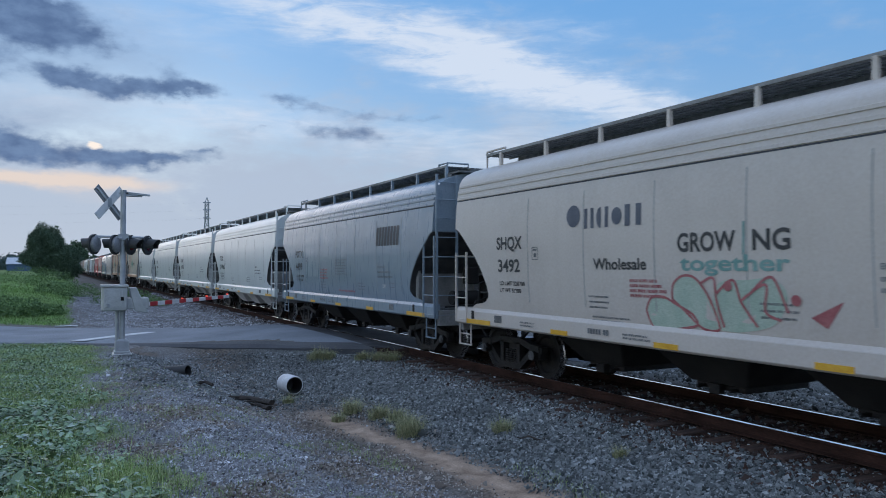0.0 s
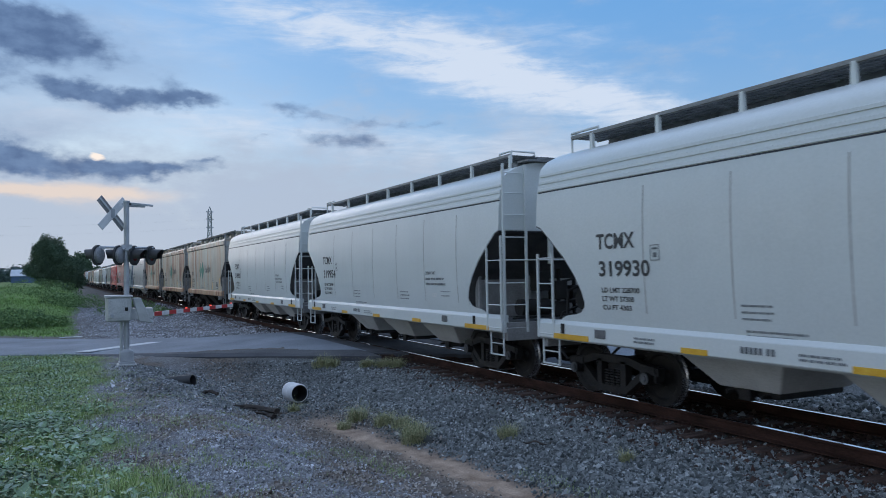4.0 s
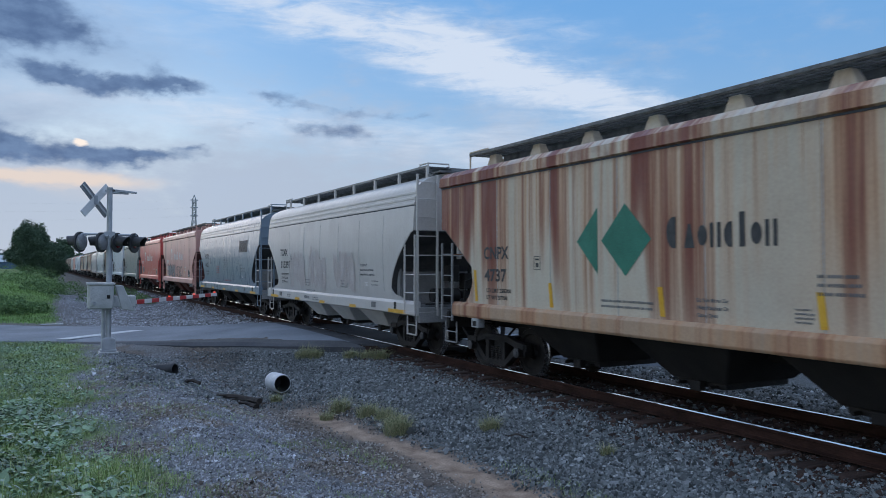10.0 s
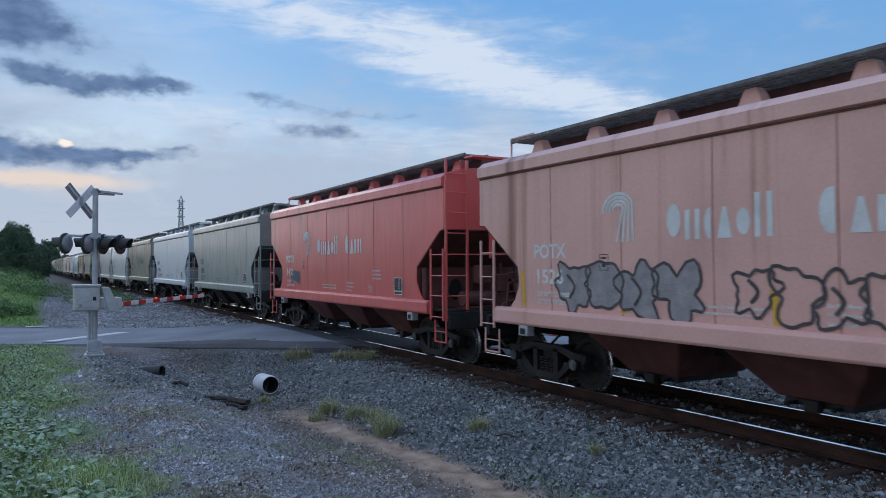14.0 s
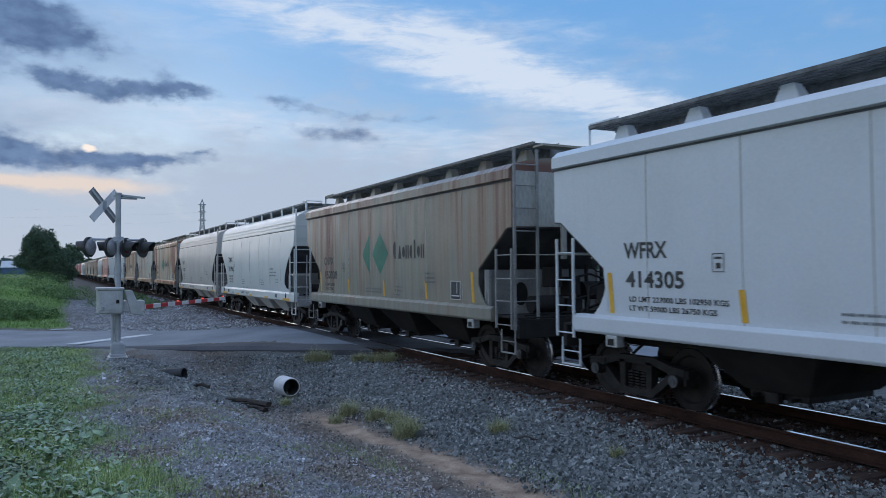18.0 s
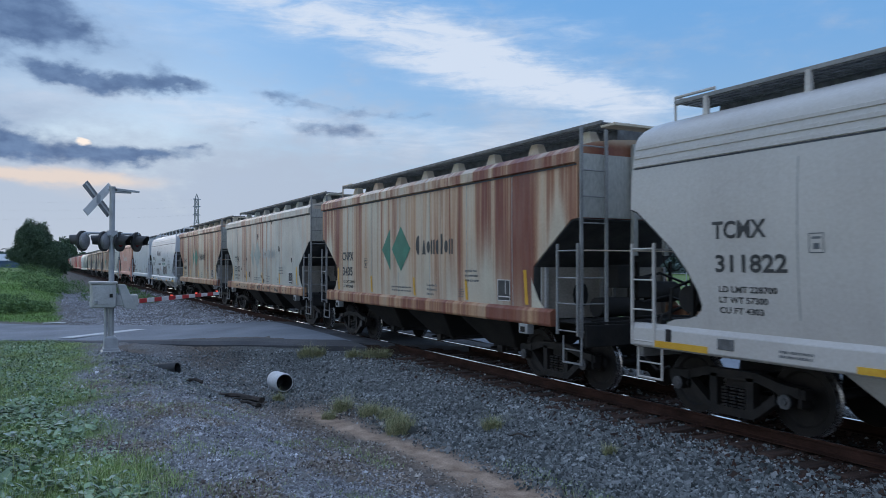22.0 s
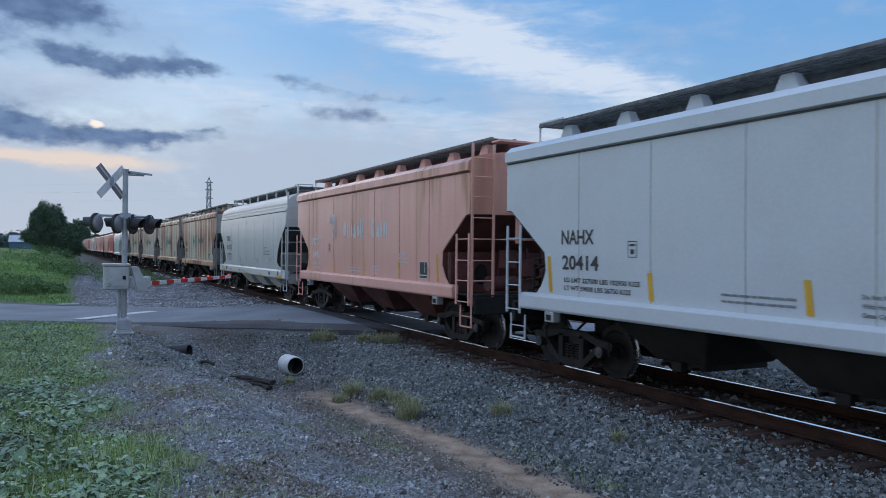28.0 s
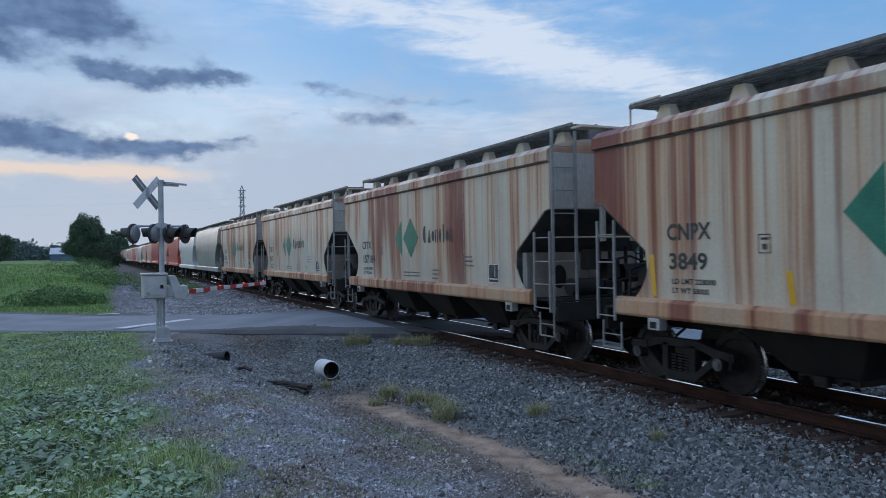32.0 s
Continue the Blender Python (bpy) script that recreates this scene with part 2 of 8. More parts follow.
def car_paint(name, base, rust=0.0, rust_col=(0.205, 0.055, 0.038), tan=(0.60, 0.315, 0.15), rough=0.42, dirt=0.25, dirt_col=(0.16, 0.14, 0.12), coat=0.25, runs_end=True):
    """Weathered wagon paint: rust runs down from the roof, grime in broad clouds, dust on the lower side."""
    m, nt, b = nodes_of(name)
    N, L = nt.nodes.new, nt.links.new
    tc = N("ShaderNodeTexCoord")
    info = N("ShaderNodeObjectInfo")
    off = N("ShaderNodeVectorMath")
    off.operation = "MULTIPLY_ADD"
    L(info.outputs["Random"], off.inputs[0])
    off.inputs[1].default_value = (41.0, 67.0, 29.0)
    L(tc.outputs["Object"], off.inputs[2])

    def tex(scale, sc, detail=4, rough_=0.55):
        mp = N("ShaderNodeMapping")
        mp.inputs["Scale"].default_value = sc
        L(off.outputs[0], mp.inputs[0])
        n = N("ShaderNodeTexNoise")
        n.inputs["Scale"].default_value, n.inputs["Detail"].default_value = scale, detail
        n.inputs["Roughness"].default_value = rough_
        L(mp.outputs[0], n.inputs["Vector"])
        return n.outputs[0]

    def rng(v, lo, hi, a=0.0, c=1.0):
        r = N("ShaderNodeMapRange")
        r.interpolation_type = "SMOOTHSTEP"
        L(v, r.inputs[0])
        r.inputs[1].default_value, r.inputs[2].default_value = lo, hi
        r.inputs[3].default_value, r.inputs[4].default_value = a, c
        return r.outputs[0]

    def mix(f, a, c, blend="MIX"):
        n = N("ShaderNodeMix")
        n.data_type, n.blend_type = "RGBA", blend
        for v, s in ((f, n.inputs[0]), (a, n.inputs[6]), (c, n.inputs[7])):
            if isinstance(v, tuple):
                s.default_value = (*v, 1)
            elif isinstance(v, float):
                s.default_value = v
            else:
                L(v, s)
        return n.outputs[2]

    def times(a, c):
        n = N("ShaderNodeMath")
        n.operation = "MULTIPLY"
        for v, s in ((a, n.inputs[0]), (c, n.inputs[1])):
            if isinstance(v, float):
                s.default_value = v
            else:
                L(v, s)
        return n.outputs[0]

    col = mix(times(rng(tex(0.7, (1, 1, 1)), 0.4, 0.75), dirt), base, dirt_col)
    runs = tex(1.0, (0.3, 3.6, 0.10), 5, 0.7)
    grime = times(rng(runs, 0.5, 0.82), dirt * 0.5)
    col = mix(grime, col, dirt_col)
    if rust:
        # runs start under the roof and reach down by different lengths, with a tan halo round a red core
        raw = N("ShaderNodeSeparateXYZ")
        L(tc.outputs["Object"], raw.inputs[0])
        drop = N("ShaderNodeMath")
        drop.operation = "SUBTRACT"
        drop.inputs[0].default_value = 4.15
        L(raw.outputs[2], drop.inputs[1])
        reach = rng(tex(1.0, (0.3, 1.1, 0.02), 2), 0.28, 0.62, 0.25, 1.0)
        fade = N("ShaderNodeMath")
        fade.operation = "DIVIDE"
        L(drop.outputs[0], fade.inputs[0])
        L(times(reach, 4.3), fade.inputs[1])
        top = rng(raw.outputs[2], 4.10, 4.26, 1.0, 0.15)
        down = times(rng(fade.outputs[0], 0.35, 1.0, 1.0, 0.0 if runs_end else 0.8), top)
        thin = tex(1.0, (0.3, 4.6, 0.06), 5, 0.7)
        mid = tex(1.0, (0.3, 1.7, 0.035), 4, 0.6)
        broad = tex(1.0, (0.2, 0.45, 0.03), 2)

        def plus(a_, wa_, b_, wb_, c_, wc_):
            n = N("ShaderNodeMath")
            n.operation = "MULTIPLY_ADD"
            L(a_, n.inputs[0])
            n.inputs[1].default_value = wa_
            m2 = N("ShaderNodeMath")
            m2.operation = "MULTIPLY_ADD"
            L(b_, m2.inputs[0])
            m2.inputs[1].default_value = wb_
            L(times(c_, wc_), m2.inputs[2])
            L(m2.outputs[0], n.inputs[2])
            return n.outputs[0]
        core = plus(broad, 0.45, mid, 0.55, thin, 0.30)
        fine_ = plus(broad, 0.30, mid, 0.15, thin, 0.85)
        k = 0.115 * rust - 0.012
        wash = times(rng(tex(1.0, (0.3, 0.55, 0.12), 4), 0.50 - k, 0.80), 0.05 + 0.34 * min(rust, 1.1))
        col = mix(wash, col, tan)
        col = mix(times(times(rng(core, 0.64 - k, 0.80 - k), down), 0.48 + 0.38 * min(rust, 1.0)), col, tan)
        col = mix(times(times(rng(fine_, 0.75 - k, 0.86 - k), down), 0.55), col, rust_col)
        col = mix(times(times(rng(core, 0.715 - k, 0.83 - k), down), min(0.95, 0.45 + 0.5 * rust)), col, rust_col)
        rim = times(rng(raw.outputs[2], 3.70, 3.86), rng(raw.outputs[2], 4.16, 4.0))
        col = mix(times(times(rim, rng(tex(1.0, (0.3, 1.6, 1.0), 4), 0.44, 0.66)), min(0.7, 0.55 * rust)), col, rust_col)
    speck = tex(26.0, (1, 1, 1), 3)
    col = mix(0.22, col, speck, "OVERLAY")
    L(col, b.inputs["Base Color"])
    L(rng(tex(3.0, (1, 2.5, 0.3), 4), 0.3, 0.7, rough - 0.06, min(0.95, rough + 0.16 + 0.2 * rust)), b.inputs["Roughness"])
    b.inputs["Specular IOR Level"].default_value = 0.5
    b.inputs["Coat Weight"].default_value, b.inputs["Coat Roughness"].default_value = coat, 0.24
    bp = N("ShaderNodeBump")
    bp.inputs["Strength"].default_value, bp.inputs["Distance"].default_value = 0.10, 0.05
    L(tex(1.0, (1, 0.9, 0.6), 3), bp.inputs["Height"])
    L(bp.outputs[0], b.inputs["Normal"])
    return m


M = {}
M["white"] = car_paint("paint_white", (0.69, 0.72, 0.705), 0, rough=0.34, dirt=0.10, coat=0.30, dirt_col=(0.34, 0.34, 0.33))
M["offwhite"] = car_paint("paint_off_white", (0.65, 0.585, 0.525), 0, rough=0.38, dirt=0.18, coat=0.22, dirt_col=(0.30, 0.25, 0.22))
M["greige"] = car_paint("paint_greige", (0.60, 0.57, 0.535), 0.0, rough=0.38, dirt=0.20, coat=0.2, dirt_col=(0.30, 0.25, 0.23))
M["bluegrey"] = car_paint("paint_blue_grey", (0.235, 0.30, 0.365), 0, rough=0.30, dirt=0.14, coat=0.4, dirt_col=(0.10, 0.10, 0.10))
M["greygreen"] = car_paint("paint_grey_green", (0.29, 0.325, 0.31), 0.02, rough=0.34, dirt=0.25, coat=0.2)
M["iceblue"] = car_paint("paint_ice_white", (0.66, 0.70, 0.74), 0, rough=0.38, dirt=0.12, coat=0.22, dirt_col=(0.3, 0.3, 0.31))
M["cream"] = car_paint("paint_cream_light_rust", (0.60, 0.59, 0.52), 0.45, dirt=0.3, rough=0.5)
M["cream_rust"] = car_paint("paint_cream_rusted", (0.62, 0.60, 0.50), 1.0, dirt=0.25, rough=0.5)
M["cream_thin"] = car_paint("paint_cream_thin_rust", (0.55, 0.535, 0.45), 0.62, dirt=0.22, rough=0.45)
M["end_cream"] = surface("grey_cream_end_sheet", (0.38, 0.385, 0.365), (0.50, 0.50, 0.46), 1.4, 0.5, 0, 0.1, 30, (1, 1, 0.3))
M["cream_heavy"] = car_paint("paint_cream_heavily_rusted", (0.66, 0.61, 0.49), 1.22, dirt=0.22, rough=0.52)
M["rust_sill"] = car_paint("paint_rusted_sill", (0.52, 0.36, 0.235), 1.0, dirt=0.3, rough=0.55, runs_end=False)
M["drab"] = car_paint("paint_drab", (0.27, 0.27, 0.222), 0.8, dirt=0.30, rough=0.36, coat=0.35, rust_col=(0.15, 0.062, 0.045), tan=(0.36, 0.23, 0.15))
M["pink"] = car_paint("paint_faded_red", (0.80, 0.445, 0.375), 0.10, dirt=0.18, rough=0.42, coat=0.3, tan=(0.40, 0.16, 0.10), rust_col=(0.20, 0.07, 0.05), dirt_col=(0.26, 0.13, 0.11))
M["salmon"] = car_paint("paint_salmon_faded_red", (0.90, 0.475, 0.39), 0.45, dirt=0.10, rough=0.40, coat=0.3, tan=(0.62, 0.30, 0.16), rust_col=(0.42, 0.16, 0.10), dirt_col=(0.45, 0.22, 0.18))
M["greygloss"] = car_paint("paint_greige_green", (0.60, 0.62, 0.60), 0.0, rough=0.45, dirt=0.15, dirt_col=(0.30, 0.27, 0.25))
M["red"] = car_paint("paint_red", (0.76, 0.13, 0.115), 0.03, dirt=0.12, coat=0.5, rough=0.34, dirt_col=(0.12, 0.03, 0.03), tan=(0.30, 0.09, 0.07))
# Slope sheets' dark under the overhang is shade put into the colour.
M["slope_shade"] = surface("shaded_slope_sheet", (0.038, 0.038, 0.041), (0.10, 0.098, 0.097), 2.0, 0.7, 0, 0.2, 20)
# Same for red wagons; also colours their webs, bays, gear and hatches.
M["dark_red"] = surface("dark_red_shade", (0.085, 0.030, 0.026), (0.17, 0.062, 0.054), 2.0, 0.7, 0, 0.2, 20)
M["under"] = surface("undergear_black", (0.008, 0.008, 0.008), (0.024, 0.021, 0.019), 3.0, 0.8, 0.0, 0.4, 30)
M["steel_dark"] = surface("truck_steel", (0.009, 0.009, 0.009), (0.028, 0.024, 0.022), 5.0, 0.62, 0.3, 0.4, 45)
M["cap_grey"] = surface("bearing_cap_grey", (0.06, 0.062, 0.065), (0.14, 0.14, 0.145), 6.0, 0.6, 0.2, 0.2, 40)
M["tread"] = surface("wheel_tread", (0.30, 0.30, 0.31), (0.46, 0.46, 0.47), 8.0, 0.28, 0.9, 0.1, 60)
M["galv"] = surface("galvanised_grating", (0.10, 0.105, 0.11), (0.22, 0.225, 0.23), 6.0, 0.55, 0.4, 0.3, 70)
M["yellow"] = surface("yellow_reflector", (0.70, 0.37, 0.02), (0.80, 0.46, 0.05), 5.0, 0.4, 0, 0.05, 50)
M["black_ink"] = surface("black_lettering", (0.030, 0.032, 0.034), (0.07, 0.07, 0.07), 6.0, 0.6, 0, 0.05, 50)
M["grey_ink"] = surface("grey_lettering", (0.11, 0.12, 0.13), (0.19, 0.20, 0.21), 6.0, 0.6, 0, 0.05, 50)
M["navy_ink"] = surface("navy_lettering", (0.06, 0.075, 0.11), (0.12, 0.135, 0.17), 4.0, 0.5, 0, 0.05, 50)
M["mark_dark"] = surface("dark_slate_mark", (0.022, 0.027, 0.038), (0.045, 0.052, 0.066), 4.0, 0.5, 0, 0.05, 50)
M["white_ink"] = surface("white_lettering", (0.66, 0.64, 0.62), (0.80, 0.79, 0.77), 4.0, 0.6, 0, 0.05, 50)
M["green_ink"] = surface("green_logo", (0.012, 0.16, 0.105), (0.03, 0.22, 0.15), 3.0, 0.5, 0, 0.05, 40)
M["green_faded"] = surface("faded_green_logo", (0.34, 0.39, 0.36), (0.46, 0.47, 0.41), 3.0, 0.6, 0, 0.05, 40)
M["faded_ink"] = surface("faded_grey_lettering", (0.34, 0.36, 0.35), (0.44, 0.45, 0.42), 3.0, 0.6, 0, 0.05, 40)
M["teal_ink"] = surface("teal_lettering", (0.16, 0.33, 0.30), (0.24, 0.40, 0.37), 3.0, 0.55, 0, 0.05, 40)
M["spray_red"] = surface("spray_red", (0.38, 0.10, 0.11), (0.50, 0.20, 0.20), 5.0, 0.65, 0, 0.05, 50)
M["spray_mint"] = surface("spray_mint", (0.40, 0.52, 0.42), (0.52, 0.60, 0.50), 3.0, 0.65, 0, 0.05, 50)
M["spray_black"] = surface("spray_black", (0.05, 0.045, 0.05), (0.11, 0.09, 0.09), 5.0, 0.65, 0, 0.05, 50)
M["spray_silver"] = surface("spray_silver", (0.26, 0.24, 0.25), (0.38, 0.34, 0.34), 5.0, 0.5, 0, 0.05, 50)
M["spray_rose"] = surface("spray_rose", (0.52, 0.455, 0.43), (0.575, 0.53, 0.50), 2.0, 0.65, 0, 0.05, 50)
M["rail_side"] = surface("rusty_rail", (0.030, 0.017, 0.013), (0.070, 0.036, 0.027), 6.0, 0.95, 0.0, 0.4, 60, (1, 0.3, 1), spec=0.12)
M["rail_top"] = surface("polished_rail_head", (0.82, 0.82, 0.83), (0.92, 0.92, 0.93), 3.0, 0.06, 1.0, 0.0, 30, (4, 0.2, 1))
M["tie"] = surface("weathered_tie", (0.034, 0.020, 0.015), (0.105, 0.062, 0.047), 3.0, 0.92, 0, 0.7, 40, (0.4, 4, 4), rand=0.3)
M["asphalt"] = surface("road_asphalt", (0.148, 0.168, 0.196), (0.225, 0.25, 0.288), 0.5, 0.82, 0, 0.45, 55)
M["asphalt_new"] = surface("patched_asphalt", (0.045, 0.048, 0.056), (0.085, 0.088, 0.097), 0.9, 0.85, 0, 0.5, 55)
M["line_white"] = surface("road_marking", (0.50, 0.52, 0.54), (0.66, 0.67, 0.68), 2.0, 0.75, 0, 0.2, 40)
M["galv_post"] = surface("galvanised_mast", (0.34, 0.36, 0.39), (0.48, 0.50, 0.53), 4.0, 0.5, 0.3, 0.1, 50, grain=0.15)
M["sign_back"] = surface("sign_back_metal", (0.42, 0.43, 0.44), (0.54, 0.55, 0.56), 5.0, 0.42, 0.4, 0.1, 40)
M["sign_dim"] = surface("sign_back_dull", (0.20, 0.20, 0.21), (0.30, 0.30, 0.31), 5.0, 0.5, 0.2, 0.1, 40)
M["sign_white"] = surface("sign_white", (0.62, 0.62, 0.62), (0.75, 0.75, 0.75), 4.0, 0.45, 0, 0.05, 40)
M["box_grey"] = surface("gate_case", (0.40, 0.41, 0.415), (0.56, 0.57, 0.57), 3.0, 0.5, 0.2, 0.15, 30, grain=0.15)
M["lamp_black"] = surface("signal_black", (0.022, 0.022, 0.024), (0.05, 0.05, 0.052), 6.0, 0.5, 0, 0.1, 40)
M["lamp_back"] = surface("lamp_back_grey", (0.12, 0.125, 0.135), (0.20, 0.205, 0.215), 4.0, 0.5, 0.2, 0.1, 40)
M["lens_red"] = surface("unlit_red_lens", (0.10, 0.012, 0.012), (0.16, 0.02, 0.02), 4.0, 0.2, 0, 0.0, 40)
M["gate_red"] = surface("gate_red", (0.48, 0.03, 0.035), (0.60, 0.06, 0.06), 4.0, 0.45, 0, 0.05, 40)
M["pipe_white"] = surface("white_plastic_pipe", (0.58, 0.60, 0.63), (0.74, 0.76, 0.78), 4.0, 0.5, 0, 0.1, 30)
M["pipe_black"] = surface("black_plastic_pipe", (0.015, 0.015, 0.016), (0.04, 0.04, 0.042), 4.0, 0.5, 0, 0.1, 30)
M["dirt_dark"] = surface("dark_wood_debris", (0.022, 0.017, 0.014), (0.07, 0.055, 0.045), 5.0, 0.95, 0, 0.6, 50)
M["bark"] = surface("bark", (0.05, 0.04, 0.03), (0.11, 0.09, 0.07), 4.0, 0.95, 0, 0.6, 30, (3, 3, 0.6))
M["roof_metal"] = surface("barn_roof", (0.50, 0.53, 0.57), (0.64, 0.66, 0.69), 0.6, 0.5, 0.2, 0.1, 10)
M["barn_blue"] = surface("barn_blue", (0.06, 0.11, 0.22), (0.09, 0.15, 0.28), 0.8, 0.6, 0, 0.1, 10)
M["pylon"] = surface("pylon_steel", (0.34, 0.36, 0.38), (0.42, 0.44, 0.46), 2.0, 0.6, 0.3, 0.05, 10)
glow = bpy.data.materials.new("gate_lamp_red")
glow.use_nodes = True
glow_b = glow.node_tree.nodes["Principled BSDF"]
glow_b.inputs["Base Color"].default_value = (0.5, 0.02, 0.02, 1)
glow_b.inputs["Emission Color"].default_value = (1.0, 0.10, 0.06, 1)
glow_b.inputs["Emission Strength"].default_value = 1.0
M["gate_lamp"] = glow
STONES = island_tones("crushed_stone", ((0.021, 0.026, 0.026), (0.114, 0.126, 0.127), (0.229, 0.246, 0.246), (0.053, 0.059, 0.06), (0.44, 0.458, 0.462)), 0.75, patch=0.25)
RUSTY = island_tones("rust_stained_stone", ((0.026, 0.015, 0.011), (0.058, 0.031, 0.023), (0.085, 0.054, 0.042), (0.036, 0.025, 0.021)), 0.9)
LIME = island_tones("limestone_gravel", ((0.06, 0.06, 0.064), (0.27, 0.272, 0.292), (0.46, 0.465, 0.498), (0.13, 0.128, 0.135), (0.68, 0.685, 0.731)), 0.85, patch=0.3, patch_scale=1.3)
BROWN = island_tones("earthy_gravel", ((0.065, 0.050, 0.041), (0.24, 0.20, 0.17), (0.46, 0.42, 0.38), (0.13, 0.105, 0.088)), 0.9, patch=0.3)
LEAVES = island_tones("ground_weed_leaves", ((0.12, 0.19, 0.104), (0.2, 0.3, 0.159), (0.29, 0.4, 0.232), (0.17, 0.25, 0.146), (0.42, 0.5, 0.439)), 0.5, patch=0.35)
BLADES = island_tones("grass_blades", ((0.17, 0.25, 0.088), (0.28, 0.38, 0.125), (0.37, 0.46, 0.175), (0.42, 0.42, 0.275)), 0.6, patch=0.3)
BANK = island_tones("bank_grass_blades", ((0.15, 0.25, 0.08), (0.21, 0.34, 0.105), (0.275, 0.42, 0.13), (0.18, 0.285, 0.09)), 0.7, patch=0.3)
STRAW = island_tones("pale_tuft_blades", ((0.17, 0.20, 0.09), (0.34, 0.35, 0.18), (0.48, 0.44, 0.28), (0.25, 0.29, 0.13)), 0.8)
# Foliage tones are lifted towards blue to paint haze over the trees.
TREE_LEAF = island_tones("tree_foliage", ((0.068, 0.105, 0.072), (0.088, 0.134, 0.088), (0.115, 0.168, 0.105), (0.076, 0.118, 0.079)), 0.95, 3.0)
BUSH_LEAF = island_tones("bush_foliage", ((0.095, 0.165, 0.07), (0.135, 0.225, 0.085), (0.185, 0.285, 0.105)), 0.7, 6.0, patch=0.25)
# Blue-grey leaf tones carry the distance haze.
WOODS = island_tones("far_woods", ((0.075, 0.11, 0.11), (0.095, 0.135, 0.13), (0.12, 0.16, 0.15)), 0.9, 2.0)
M["ladder_grey"] = surface("ladder_steel", (0.22, 0.22, 0.22), (0.34, 0.34, 0.335), 3.0, 0.6, 0.1, 0.2, 40)
M["bay_pale"] = surface("dusty_pale_bay", (0.60, 0.60, 0.585), (0.76, 0.76, 0.74), 1.3, 0.7, 0, 0.2, 30)
# Darkened plate tones for the end webs; the cream one for cream wagons.
M["web_cream"] = surface("dark_cream_plate", (0.20, 0.18, 0.155), (0.38, 0.345, 0.30), 1.1, 0.7, 0, 0.2, 30)
M["web_grey"] = surface("dark_grey_plate", (0.18, 0.18, 0.18), (0.38, 0.375, 0.365), 1.1, 0.7, 0, 0.2, 30)
# Near-black for hopper bays and the flat wagons' end platforms.
M["wheel_bay"] = surface("near_black_bay", (0.009, 0.009, 0.009), (0.026, 0.024, 0.022), 2.0, 0.85, 0, 0.3, 30)


# ---------------------------------------------------------------- mesh helpers
class Solid:
    """Collects vertices and faces of one part."""

    def __init__(self):
        self.v, self.f = [], []

    def add(self, verts, faces):
        n = len(self.v)
        self.v += [tuple(p) for p in verts]
        self.f += [tuple(i + n for i in f) for f in faces]
        return self

    def box(self, x0, x1, y0, y1, z0, z1):
        v = [(x, y, z) for z in (z0, z1) for y in (y0, y1) for x in (x0, x1)]
        return self.add(v, [(0, 2, 3, 1), (4, 5, 7, 6), (0, 1, 5, 4), (2, 6, 7, 3), (0, 4, 6, 2), (1, 3, 7, 5)])

    def slab(self, lower, upper):
        """A body between two rings of the same count."""
        n = len(lower)
        faces = [tuple(reversed(range(n))), tuple(range(n, 2 * n))]
        faces += [(i, (i + 1) % n, n + (i + 1) % n, n + i) for i in range(n)]
        return self.add(list(lower) + list(upper), faces)

    def tube(self, a, b, r, n=6, r2=None, caps=True):
        a, b = Vector(a), Vector(b)
        d = (b - a).normalized()
        u = d.cross(Vector((0, 0, 1)) if abs(d.z) < 0.9 else Vector((1, 0, 0))).normalized()
        w = d.cross(u)
        ring = lambda c, q: [c + q * (math.cos(6.2832 * i / n) * u + math.sin(6.2832 * i / n) * w) for i in range(n)]
        lo, hi = ring(a, r), ring(b, r if r2 is None else r2)
        if caps:
            return self.slab(lo, hi)
        return self.add(lo + hi, [(i, (i + 1) % n, n + (i + 1) % n, n + i) for i in range(n)])

    def path(self, pts, r, n=6):
        pts = [Vector(p) for p in pts]
        base, w = len(self.v), None
        for i, p in enumerate(pts):
            d = (pts[min(i + 1, len(pts) - 1)] - pts[max(i - 1, 0)]).normalized()
            if w is None:
                w = d.cross(Vector((0, 0, 1)) if abs(d.z) < 0.9 else Vector((1, 0, 0))).normalized()
            w = (w - d * w.dot(d)).normalized()
            q = d.cross(w)
            bend = 1.0
            if 0 < i < len(pts) - 1:
                bend = 1 / max(0.5, math.sqrt(max(0.0, (1 + (p - pts[i - 1]).normalized().dot((pts[i + 1] - p).normalized())) / 2)))
            self.v += [tuple(p + r * bend * (math.cos(6.2832 * k / n) * w + math.sin(6.2832 * k / n) * q)) for k in range(n)]
        for i in range(len(pts) - 1):
            a = base + i * n
            self.f += [(a + k, a + (k + 1) % n, a + n + (k + 1) % n, a + n + k) for k in range(n)]
        self.f += [tuple(base + k for k in reversed(range(n))), tuple(base + (len(pts) - 1) * n + k for k in range(n))]
        return self

    def mesh(self, name, smooth=0.0, bevel=0.0):
        me = bpy.data.meshes.new(name)
        me.from_pydata(self.v, [], self.f)
        if bevel or smooth:
            bm = bmesh.new()
            bm.from_mesh(me)
            if bevel:
                bmesh.ops.bevel(bm, geom=bm.edges[:], offset=bevel, segments=1, affect="EDGES", clamp_overlap=True)
            bmesh.ops.recalc_face_normals(bm, faces=bm.faces[:])
            bm.to_mesh(me)
            bm.free()
        else:
            bm = bmesh.new()
            bm.from_mesh(me)
            bmesh.ops.recalc_face_normals(bm, faces=bm.faces[:])
            bm.to_mesh(me)
            bm.free()
